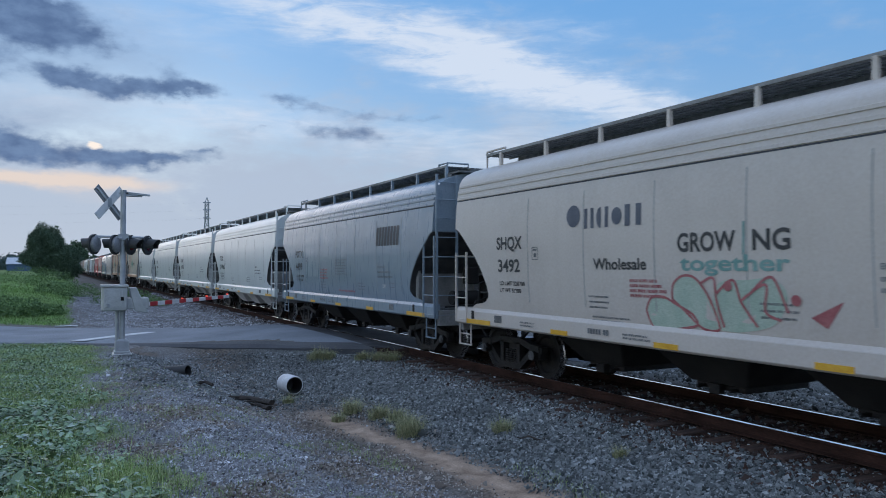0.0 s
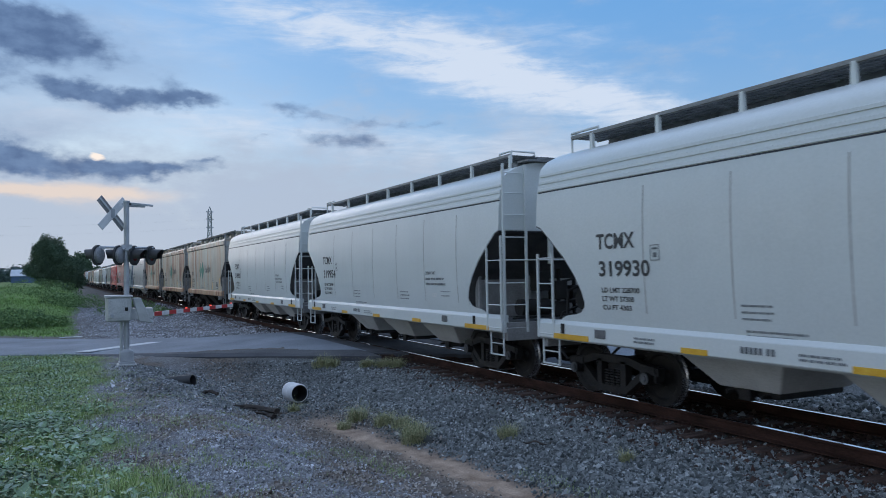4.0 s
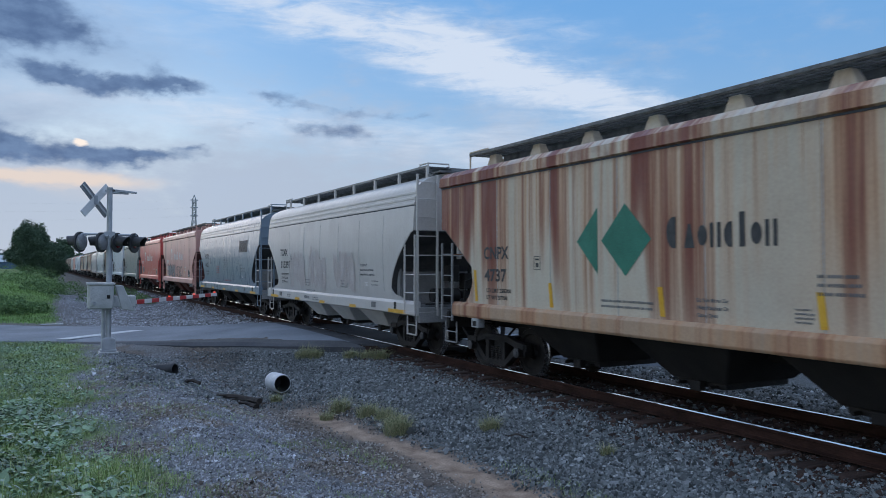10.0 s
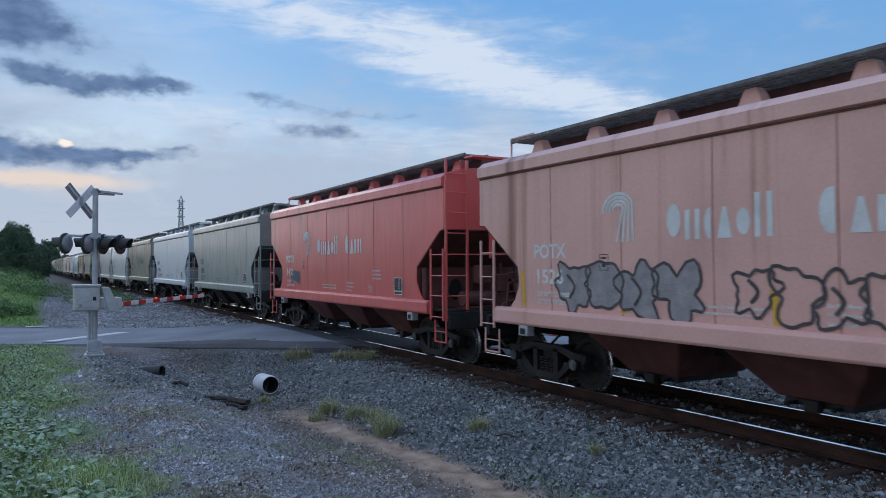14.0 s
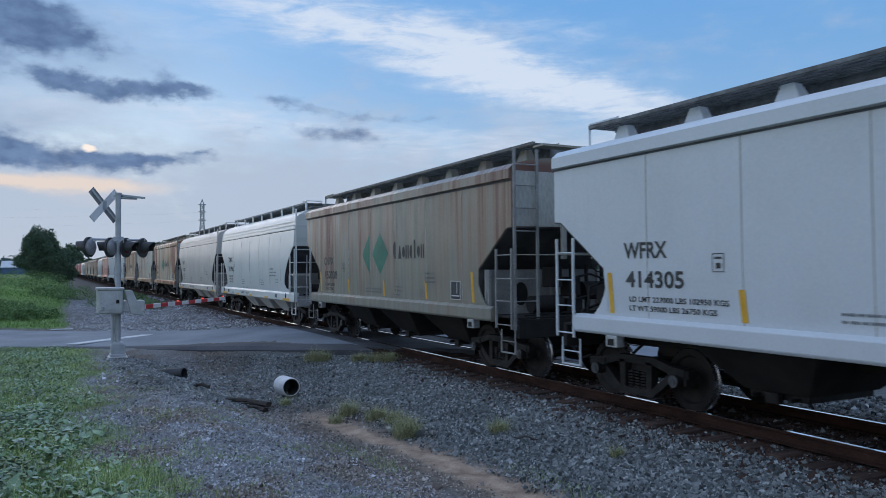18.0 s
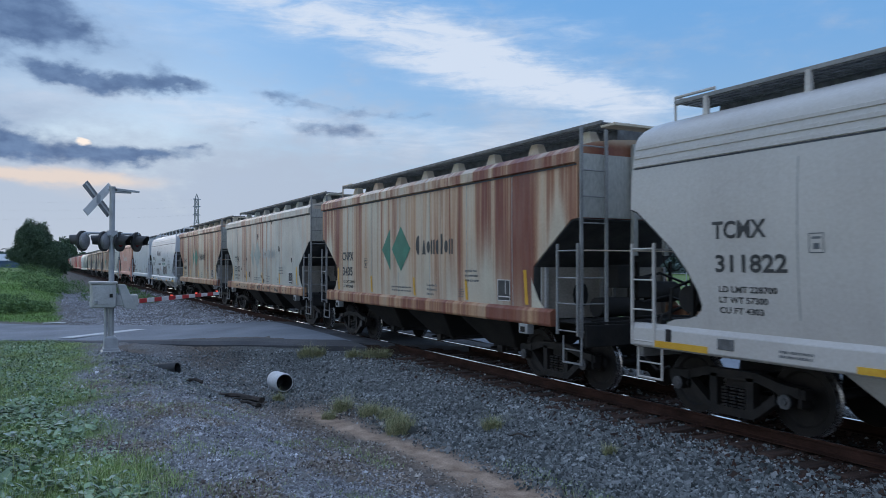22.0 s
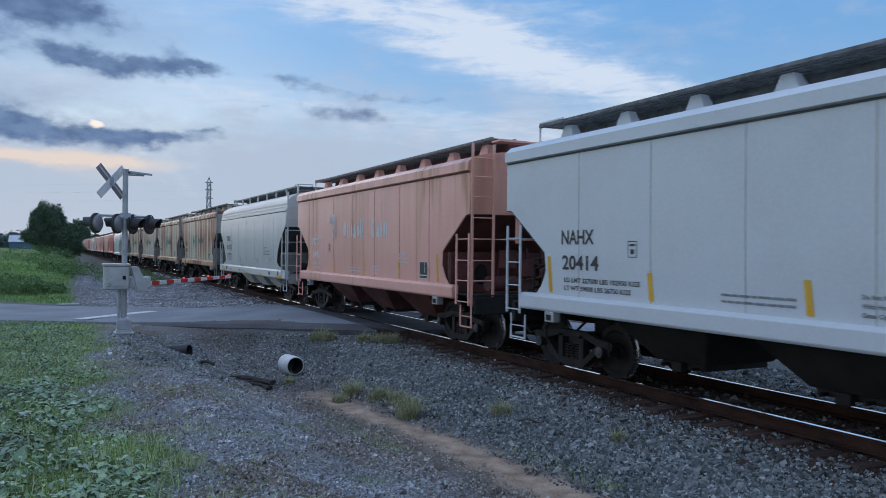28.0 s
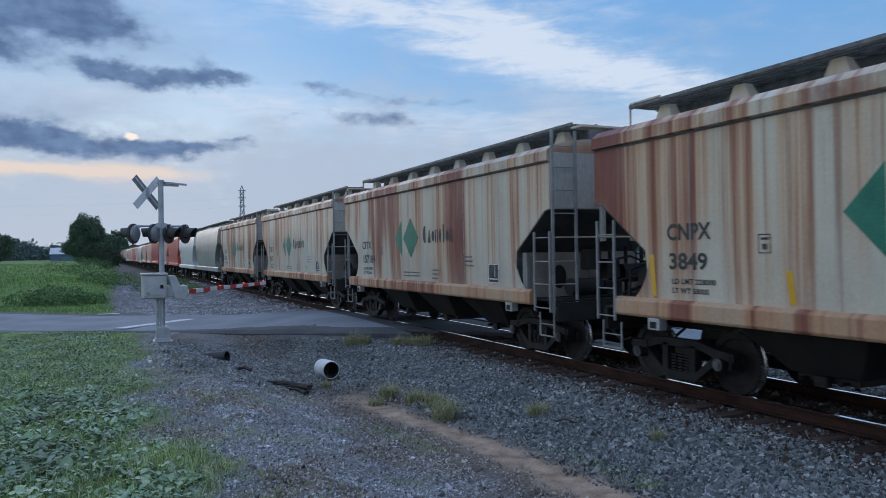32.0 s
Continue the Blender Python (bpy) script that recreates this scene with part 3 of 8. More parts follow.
        if smooth:
            me.polygons.foreach_set("use_smooth", [True] * len(me.polygons))
            me.set_sharp_from_angle(angle=radians(smooth))
        me.update()
        return me


MESHES = {}


def shared(key, make):
    if key not in MESHES:
        MESHES[key] = make()
    return MESHES[key]


def part(name, me, material, parent, label="", at=(0, 0, 0), turn=(0, 0, 0)):
    """One mesh object under a thing or under a part; alike parts share their mesh."""
    if not me.materials:
        me.materials.append(None)
    ob = new(name, me)
    ob.material_slots[0].link = "OBJECT"
    ob.material_slots[0].material = material
    ob.parent = parent
    ob.location = at
    if any(turn):
        ob.rotation_euler = [radians(a) for a in turn]
    return tagged(ob, label)


def thing(name, me, material, m, label, category, group="", kind=""):
    if not me.materials:
        me.materials.append(None)
    ob = new(name, me)
    ob.material_slots[0].link = "OBJECT"
    ob.material_slots[0].material = material
    ob.matrix_basis = m
    return tagged(ob, label, category, group, kind)


def empty(name, m, label, category, group="", kind=""):
    ob = new(name)
    ob.empty_display_size = 0.3
    ob.matrix_basis = m
    return tagged(ob, label, category, group, kind)


def raw_mesh(name, verts, faces):
    """A large mesh from arrays; faces: an (n, k) array of equal corner counts."""
    me = bpy.data.meshes.new(name)
    n, k = faces.shape
    me.vertices.add(len(verts))
    me.vertices.foreach_set("co", np.asarray(verts, np.float32).ravel())
    me.loops.add(n * k)
    me.loops.foreach_set("vertex_index", faces.astype(np.int32).ravel())
    me.polygons.add(n)
    me.polygons.foreach_set("loop_start", np.arange(0, n * k, k, dtype=np.int32))
    me.update(calc_edges=True)
    me.validate()
    return me


def interp(x, pts):
    return float(np.interp(x, [p[0] for p in pts], [p[1] for p in pts]))


# ---------------------------------------------------------------- ground and road
ROAD_DIR = Vector((0.70, -0.714, 0))        # along the road, towards the track
ROAD_OUT = Vector((0.714, 0.70, 0))         # across it, away from the near edge
ROAD_MID = Vector((TRACK, 22.436, 0))         # where its middle line meets the track
ROAD_HALF = 3.12


def road_coords(x, y):
    dx, dy = x - ROAD_MID.x, y - ROAD_MID.y
    return dx * ROAD_DIR.x + dy * ROAD_DIR.y, dx * ROAD_OUT.x + dy * ROAD_OUT.y


def road_z(a):
    """Height of the road's crown, a metres along it from the track."""
    return np.interp(a, [-400, -60, -30, -17, -8, -2.6, 2.6, 9, 25, 300], [0.2, -0.1, -0.38, -0.42, -0.24, 0.0, 0.0, -0.25, -0.5, -0.3])


def smooth(v, lo, hi):
    t = np.clip((v - lo) / (hi - lo), 0, 1)
    return t * t * (3 - 2 * t)


def wobble(x, y, s=1.0):
    return (np.sin(x * 1.7 * s + 0.6 * np.sin(y * 1.1 * s)) * np.sin(y * 1.3 * s + 1.7) + 0.5 * np.sin(x * 3.9 * s + 2.0) * np.sin(y * 4.3 * s + 0.4)) / 1.5


def ditch_x(y):
    return np.interp(y, [4, 7.5, 8.6, 9.5, 10.3, 11.2, 12.3, 13.6, 15, 17, 22, 40], [4.82, 4.72, 4.70, 4.72, 4.60, 4.46, 4.38, 4.26, 4.30, 4.2, 4.2, 4.0])


def ground_z(x, y):
    """Height of the ground for arrays x, y."""
    x, y = np.asarray(x, float), np.asarray(y, float)
    lawn = 0.08 - 0.0135 * np.clip(y, -5, 25) + 0.025 * wobble(x, y, 0.7) * smooth(21 - y, 0, 4)
    bed = np.interp(x, [4.6, 5.4, 7.4, 7.75, 8.2, 8.5, 10.0, 10.65, 10.9, 13.0, 14.5, 18, 40], [-0.52, -0.47, -0.25, -0.235, -0.225, -0.20, -0.20, -0.20, -0.20, -0.22, -0.5, -0.6, -0.5])
    dx = x - ditch_x(y)
    low = -0.53 - 0.02 * np.clip(y - 8, -4, 9) + 0.02 * wobble(x, y, 1.6)
    west = lawn + (low - lawn) * smooth(x, 1.6, 4.0)
    z = np.where(x < ditch_x(y), west, low + (np.maximum(low, bed) - low) * smooth(dx, 0.0, 1.1))
    # the field bank beyond the road
    a, c = road_coords(x, y)
    bank = np.interp(x, [-60, -12, -3, -0.3, 1.2, 4.0, 7.3, 7.85, 10.65, 13.0, 14.5, 40], [1.2, 1.1, 0.7, 0.35, -0.15, -0.55, -0.35, -0.205, -0.205, -0.24, -0.5, -0.5])
    rise = smooth(c, 5.0, 16.0)
    flatter = np.where(x < 4.5, -0.42 + (bank + 0.42) * rise, bank)
    far = np.where(c > 0, flatter, z)
    far = far + 0.04 * wobble(x, y, 0.5) * (x < 7)
    z = np.where(c > 0, far, z)
    # the road's verges meet its edges
    edge = smooth(np.abs(c), ROAD_HALF + 0.05, ROAD_HALF + 1.6)
    z = (road_z(a) - 0.05) * (1 - edge) + z * edge
    z = np.where((np.abs(x - TRACK) < 2.6) & (np.abs(c) >= ROAD_HALF + 0.15), np.minimum(z, -0.19), z)
    return z


def axis_steps(spans):
    out = []
    for lo, hi, step in spans:
        out += list(np.arange(lo, hi, step))
    return np.array(out + [spans[-1][1]])


def soil_material():
    """Ground: green verge, gravel, sandy wash and stone bed, each in its own strip."""
    m, nt, b = nodes_of("ground_soil")
    N, L = nt.nodes.new, nt.links.new
    tc = N("ShaderNodeTexCoord")
    at = N("ShaderNodeAttribute")
    at.attribute_name = "cover"
    sep = N("ShaderNodeSeparateColor")
    L(at.outputs["Color"], sep.inputs[0])

    def tone(c1, c2, scale, detail=6):
        n = N("ShaderNodeTexNoise")
        n.inputs["Scale"].default_value, n.inputs["Detail"].default_value = scale, detail
        L(tc.outputs["Object"], n.inputs["Vector"])
        r = N("ShaderNodeValToRGB")
        r.color_ramp.elements[0].position, r.color_ramp.elements[1].position = 0.33, 0.67
        r.color_ramp.elements[0].color, r.color_ramp.elements[1].color = (*c1, 1), (*c2, 1)
        L(n.outputs[0], r.inputs[0])
        return r.outputs[0], n.outputs[0]

    def mix(f, a, c):
        n = N("ShaderNodeMix")
        n.data_type = "RGBA"
        L(f, n.inputs[0])
        L(a, n.inputs[6])
        L(c, n.inputs[7])
        return n.outputs[2]

    stone, n_stone = tone((0.05, 0.052, 0.053), (0.20, 0.205, 0.20), 34)
    grav, _ = tone((0.085, 0.083, 0.081), (0.32, 0.32, 0.32), 30)
    mud, _ = tone((0.060, 0.048, 0.040), (0.24, 0.195, 0.16), 14)
    sand, _ = tone((0.29, 0.205, 0.15), (0.54, 0.40, 0.30), 3.6)
    green, _ = tone((0.095, 0.14, 0.052), (0.235, 0.335, 0.11), 1.3)
    col = mix(sep.outputs[0], stone, grav)
    wet = N("ShaderNodeAttribute")
    wet.attribute_name = "mud"
    col = mix(wet.outputs["Fac"], col, mud)
    col = mix(sep.outputs[1], col, sand)
    col = mix(sep.outputs[2], col, green)
    rusty, _ = tone((0.028, 0.017, 0.012), (0.07, 0.042, 0.031), 12)
    col = mix(at.outputs["Alpha"], col, rusty)
    fine = N("ShaderNodeTexNoise")
    fine.inputs["Scale"].default_value, fine.inputs["Detail"].default_value = 45.0, 5
    L(tc.outputs["Object"], fine.inputs["Vector"])
    ov = N("ShaderNodeMix")
    ov.data_type, ov.blend_type = "RGBA", "OVERLAY"
    ov.inputs[0].default_value = 0.6
    L(col, ov.inputs[6])
    L(fine.outputs[0], ov.inputs[7])
    L(ov.outputs[2], b.inputs["Base Color"])
    b.inputs["Roughness"].default_value = 0.95
    b.inputs["Specular IOR Level"].default_value = 0.2
    bp = N("ShaderNodeBump")
    bp.inputs["Strength"].default_value, bp.inputs["Distance"].default_value = 0.6, 0.04
    L(fine.outputs[0], bp.inputs["Height"])
    L(bp.outputs[0], b.inputs["Normal"])
    return m


def cover_of(x, y):
    """Shares of gravel, sand and green at a place."""
    a, c = road_coords(x, y)
    near = c < 0
    patch = 0.5 + 0.5 * wobble(x + 3, y, 0.9)
    fray = 0.22 * wobble(x * 2.3 + 1, y * 1.4, 1.0) + 0.12 * wobble(x * 5.1, y * 3.7 + 2, 1.0)
    # edge between weeds and gravel on this side of the road, with tongues of grass running into the stones
    edge = np.interp(y, [5, 6.6, 7.6, 8.7, 9.3, 9.9, 10.4, 10.9, 11.5, 12.2, 13.2, 13.9, 14.5, 15.5, 17, 21], [0.7, 0.95, 1.05, 1.25, 0.95, 0.35, 0.30, 0.80, 0.75, 0.40, 0.30, 1.15, 0.80, 0.45, 0.65, 1.05])
    green = np.where(near, smooth(edge - x + 1.3 * fray, -0.42, 0.42), 0.0)
    sand = np.where(near, np.exp(-(np.abs(x - ditch_x(y) - 0.17 - 0.06 * wobble(x * 0.3, y, 1.6)) / (0.25 + 0.10 * smooth(10.5 - y, 0, 2.5) + 0.07 * wobble(x, y * 2, 1.0) + 0.05 * wobble(x * 3, y * 5, 1.0))) ** 3) * smooth(15.0 - y, 0, 2.0), 0.0)
    gravel = smooth(ditch_x(y) - 0.25 - x, -0.3, 0.5)
    far_green = smooth(0.75 - x + 0.7 * (patch - 0.5) + 0.03 * np.clip(y - 50, 0, 60), -0.3, 0.6) * smooth(c, ROAD_HALF + 0.5, ROAD_HALF + 1.8)
    green = np.where(near, green, far_green)
    green = np.maximum(green, smooth(x, 19.0, 22.0))
    gravel = np.where(near, gravel, smooth(4.5 - x, 0, 1.5) * 0.6)
    return gravel, sand, green, smooth(2.1 - np.abs(x - TRACK) + 0.15 * wobble(x, y, 2.0), 0.0, 0.6)


def mud_of(x, y):
    """Share of bare dark earth: along the ditch, and in patches over the drive."""
    a, c = road_coords(x, y)
    d = x - ditch_x(y)
    along = np.exp(-((d + 0.25) / 0.85) ** 2) * (0.75 + 0.35 * wobble(x * 2, y * 1.5, 1.0))
    spots = smooth(wobble(x * 1.3 + 4, y * 0.9 + 1, 1.0) + 0.4 * wobble(x * 4, y * 3, 1.0), -0.1, 0.6) * smooth(ditch_x(y) - x, 0, 1) * 0.9
    mouth = np.exp(-(((x - 4.75) / 0.75) ** 2 + ((y - 13.4) / 1.7) ** 2)) * (0.95 + 0.3 * wobble(x * 3, y * 2, 1.0))
    below = np.exp(-(((x - 4.05) / 0.45) ** 2 + ((y - 8.6) / 1.3) ** 2)) * (0.8 + 0.3 * wobble(x * 3, y * 2 + 1, 1.0))
    brow = np.exp(-((y - 16.3) / 1.6) ** 2) * smooth(x, 0.6, 1.6) * smooth(4.4 - x, 0, 0.6) * 0.7
    return np.where(c < -ROAD_HALF + 0.3, np.clip(np.maximum(np.maximum(np.maximum(along, spots), brow), np.maximum(mouth, below)), 0, 1), 0.35 * (x < 7))


def build_ground():
    xs = axis_steps(((-900, -80, 60), (-80, -12, 4), (-12, -3, 0.6), (-3, 8, 0.16), (8, 11, 0.4), (11, 18, 0.6), (18, 80, 6), (80, 900, 80)))
    ys = axis_steps(((-700, -60, 60), (-60, 2, 3), (2, 20, 0.16), (20, 44, 0.3), (44, 80, 1.2), (80, 200, 8), (200, 2400, 110)))
    X, Y = np.meshgrid(xs, ys)
    Z = ground_z(X, Y)
    r = np.random.default_rng(3)
    near = (X > -3) & (X < 8) & (Y > 2) & (Y < 40)
    Z = Z + near * r.normal(0, 0.007, X.shape)
    nx, ny = len(xs), len(ys)
    i = np.arange(nx * ny).reshape(ny, nx)
    faces = np.stack([i[:-1, :-1], i[:-1, 1:], i[1:, 1:], i[1:, :-1]], -1).reshape(-1, 4)
    me = raw_mesh("ground", np.stack([X, Y, Z], -1).reshape(-1, 3), faces)
    cols = np.ones((nx * ny, 4), np.float32)
    for k, v in enumerate(cover_of(X, Y)):
        cols[:, k] = np.clip(v, 0, 1).ravel()
    ca = me.color_attributes.new("cover", "FLOAT_COLOR", "POINT")
    ca.data.foreach_set("color", cols.ravel())
    wet = me.attributes.new("mud", "FLOAT", "POINT")
    wet.data.foreach_set("value", mud_of(X, Y).astype(np.float32).ravel())
    me.polygons.foreach_set("use_smooth", [True] * len(me.polygons))
    me.materials.append(soil_material())
    tagged(new("ground", me), "gravel verge, stone ballast, sandy wash and green field", "ground", kind="structure")


build_ground()


def build_road():
    s = Solid()
    st = [-320, -200, -120, -60, -30, -24, -20, -17, -14, -11, -8, -5.5, -3.6, -2.2]
    east = [2.2, 3.6, 5.5, 9, 14, 25, 60, 200, 320]
    for run in (st, east):
        rows = []
        for a in run:
            z = float(road_z(a))
            for c, dz in ((-ROAD_HALF - 0.12, -0.14), (-ROAD_HALF, -0.015), (-1.5, 0.02), (0, 0.03), (1.5, 0.02), (ROAD_HALF, -0.015), (ROAD_HALF + 0.12, -0.14)):
                w = 0.03 * math.sin(a * 1.3 + c) if abs(c) > 3 else 0
                # the ends run along the track, not square to the road
                skew = c * (ROAD_OUT.x / ROAD_DIR.x) if abs(a) < 2.3 else c * (ROAD_OUT.x / ROAD_DIR.x) * max(0, 1 - (abs(a) - 2.2) / 9)
                p = ROAD_MID + ROAD_DIR * (a - skew) + ROAD_OUT * (c + w)
                rows.append((p.x, p.y, z + dz))
        n = 7
        s.add(rows, [(i * n + j, i * n + j + 1, (i + 1) * n + j + 1, (i + 1) * n + j) for i in range(len(run) - 1) for j in range(n - 1)])
    road = thing("road", s.mesh("road", 30), M["asphalt"], Matrix(), "worn grey asphalt country road over the level crossing", "road", kind="structure")
    # crossing surface between and beside the rails, with gaps for the wheel flanges
    half_y = ROAD_HALF / 0.70
    for x0, x1 in ((TRACK - 1.62, TRACK - 0.80), (TRACK - 0.66, TRACK + 0.66), (TRACK + 0.80, TRACK + 1.62)):
        q = Solid()
        lean = lambda x: (x - TRACK) * (ROAD_DIR.y / ROAD_DIR.x)
        lo = [(x0, 22.436 + lean(x0) - half_y, -0.2), (x1, 22.436 + lean(x1) - half_y, -0.2), (x1, 22.436 + lean(x1) + half_y, -0.2), (x0, 22.436 + lean(x0) + half_y, -0.2)]
        q.slab(lo, [(x, y, -0.008) for x, y, z in lo])
        part("crossing_panel", q.mesh("crossing_panel", bevel=0.01), M["asphalt_new"], road)
    # darker, newer asphalt lip along the near edge by the track
    q = Solid()
    edge = ((-10.5, -0.06, 0.02), (-9.0, -0.25, 0.08), (-7.5, -0.40, 0.16), (-6.0, -0.48, 0.24), (-4.6, -0.54, 0.32), (-3.4, -0.60, 0.42), (-2.3, -0.66, 0.5))
    for a, outer, inner in edge:
        for c in (inner, outer * 0.5, outer):
            cc = c - ROAD_HALF
            skew = cc * (ROAD_OUT.x / ROAD_DIR.x) * min(1, max(0, 1 - (abs(a) - 2.2) / 9))
            p = ROAD_MID + ROAD_DIR * (a - skew) + ROAD_OUT * cc
            top = float(road_z(a)) + (0.008 if c > 0 else -0.005 if c > outer else -0.03)
            top = max(top, float(ground_z(p.x, p.y)) + (0.035 if c > outer else 0.0))
            q.v += [(p.x, p.y, top), (p.x, p.y, top - 0.3)]
    for k in range(len(edge) - 1):
        for m in range(2):
            a, b = k * 6 + m * 2, k * 6 + 6 + m * 2
            q.f += [(a, a + 2, b + 2, b), (a + 1, b + 1, b + 3, a + 3)]
        a, b = k * 6, k * 6 + 6
        q.f += [(a, b, b + 1, a + 1), (a + 4, a + 5, b + 5, b + 4)]
    part("asphalt_lip", q.mesh("asphalt_lip"), M["asphalt_new"], road, "dark newer asphalt")
    # stop line on the approach
    q = Solid()
    for w0, w1 in ((0.0, 0.55),):
        ring = []
        for a, c in ((-9.85 + w0, -2.65), (-9.85 + w1, -2.65), (-9.85 + w1, 0.9), (-9.85 + w0, 0.9)):
            p = ROAD_MID + ROAD_DIR * a + ROAD_OUT * c
            ring.append((p.x, p.y, float(road_z(a)) + 0.012))
        q.slab(ring, [(x, y, z + 0.022) for x, y, z in ring])
    thing("stop_line", q.mesh("stop_line"), M["line_white"], Matrix(), "worn white stop line painted across the road", "road marking", kind="structure")
    # loose white strip lying on the far verge
    q = Solid().box(-0.45, 0.45, -0.12, 0.12, 0, 0.03)
    x, y = 0.45, 36.9
    thing("board", q.mesh("board", bevel=0.01), M["line_white"], pose(x, y, float(ground_z(x, y)) + 0.02, 0, 0, -10), "short white board lying on the verge", "board")


build_road()


# ---------------------------------------------------------------- track
def build_track():
    s = Solid()
    prof = [(-0.075, -0.172), (0.075, -0.172), (0.075, -0.158), (0.012, -0.14), (0.012, -0.045), (0.036, -0.034), (0.036, -0.004), (-0.036, -0.004), (-0.036, -0.034), (-0.012, -0.045), (-0.012, -0.14), (-0.075, -0.158)]
    ys = (-420, 900)
    s.slab([(x, ys[0], z) for x, z in prof], [(x, ys[1], z) for x, z in prof])
    rail_me = s.mesh("rail")
    top = Solid().box(-0.033, 0.033, -420, 900, -0.006, 0.0)
    top_me = top.mesh("rail_head")
    for side in (-1, 1):
        r = thing("rail", rail_me, M["rail_side"], pose(TRACK + side * 0.7535, 0, 0), "rusty steel rail with a polished head on timber ties", "rail", "rails of the track")
        part("rail_head", top_me, M["rail_top"], r, "bright polished running surface")
    rng = random.Random(5)
    tie_meshes = []
    for k in range(6):
        q = Solid()
        ends = [1.34 + rng.uniform(-0.06, 0.09) for _ in range(2)]
        q.box(-ends[0], ends[1], -0.115, 0.115, -0.36, -0.178)
        tie_meshes.append(q.mesh("tie", bevel=0.012))
    plate = Solid().box(-0.19, 0.19, -0.09, 0.09, -0.182, -0.166)
    plate_me = plate.mesh("tie_plate")
    far = Solid()
    bed = empty("track_ties", pose(TRACK, 0, 0), "row of dark weathered timber railway ties in ballast", "railway ties", kind="structure")
    y = -60.0
    n = 0
    while y < 400:
        y += 0.54
        a, c = road_coords(TRACK, y)
        if abs(c) < ROAD_HALF + 0.1:
            continue
        if -2 < y < 62:
            t = part("tie", tie_meshes[n % 6], M["tie"], bed, at=(rng.uniform(-0.05, 0.05), y + rng.uniform(-0.03, 0.03), rng.uniform(-0.012, 0.006)), turn=(0, 0, rng.uniform(-1.2, 1.2)))
            for sx in (-0.7535, 0.7535):
                part("tie_plate", plate_me, M["rail_side"], t, at=(sx, 0, 0))
        else:
            far.box(-1.3, 1.3, y - 0.115, y + 0.115, -0.36, -0.178)
        n += 1
    tagged(part("far_ties", far.mesh("far_ties"), M["tie"], bed), kind="stuff")


build_track()


# ---------------------------------------------------------------- hopper wagons
HALF = 6.45          # a wagon's end is this far from its middle; s runs from its rear end forwards
PITCH = 14.2
TRUCK_Y = 5.06
WHEEL_R = 0.457

CURVED = [(1.20, 1.485), (1.45, 1.52), (1.9, 1.555), (2.5, 1.575), (3.0, 1.57), (3.4, 1.545), (3.66, 1.515), (3.94, 1.465)]
CURVED_ROOF = [(1.41, 4.04), (1.30, 4.135), (1.10, 4.235), (0.82, 4.325), (0.42, 4.385), (0.0, 4.40)]
FLAT = [(1.30, 1.47), (2.0, 1.49), (3.0, 1.50), (3.82, 1.50), (3.84, 1.56), (4.02, 1.555)]
FLAT_ROOF = [(1.42, 4.13), (1.15, 4.20), (0.75, 4.26), (0.36, 4.29), (0.0, 4.30)]
CURVED_CUT = [(0.0, 2.97), (0.14, 2.92), (0.48, 2.66), (0.84, 2.36), (1.10, 2.07), (1.27, 1.80), (1.33, 1.62), (1.335, 1.20)]
# the lower lip of each end opening, where the side sheet returns to the sill
LIPS = {"curved": [(1.345, 1.66), (1.31, 1.54), (1.22, 1.46), (1.08, 1.42), (0.82, 1.39), (0.68, 1.34), (0.58, 1.27)], "flat": [(1.37, 1.95), (1.27, 1.70), (1.16, 1.52), (1.05, 1.42), (0.98, 1.36)]}
FLAT_CUT = [(0.0, 2.92), (0.18, 2.90), (1.28, 2.12), (1.36, 1.30)]


def side_x(kind, z):
    return interp(z, CURVED if kind == "curved" else FLAT)


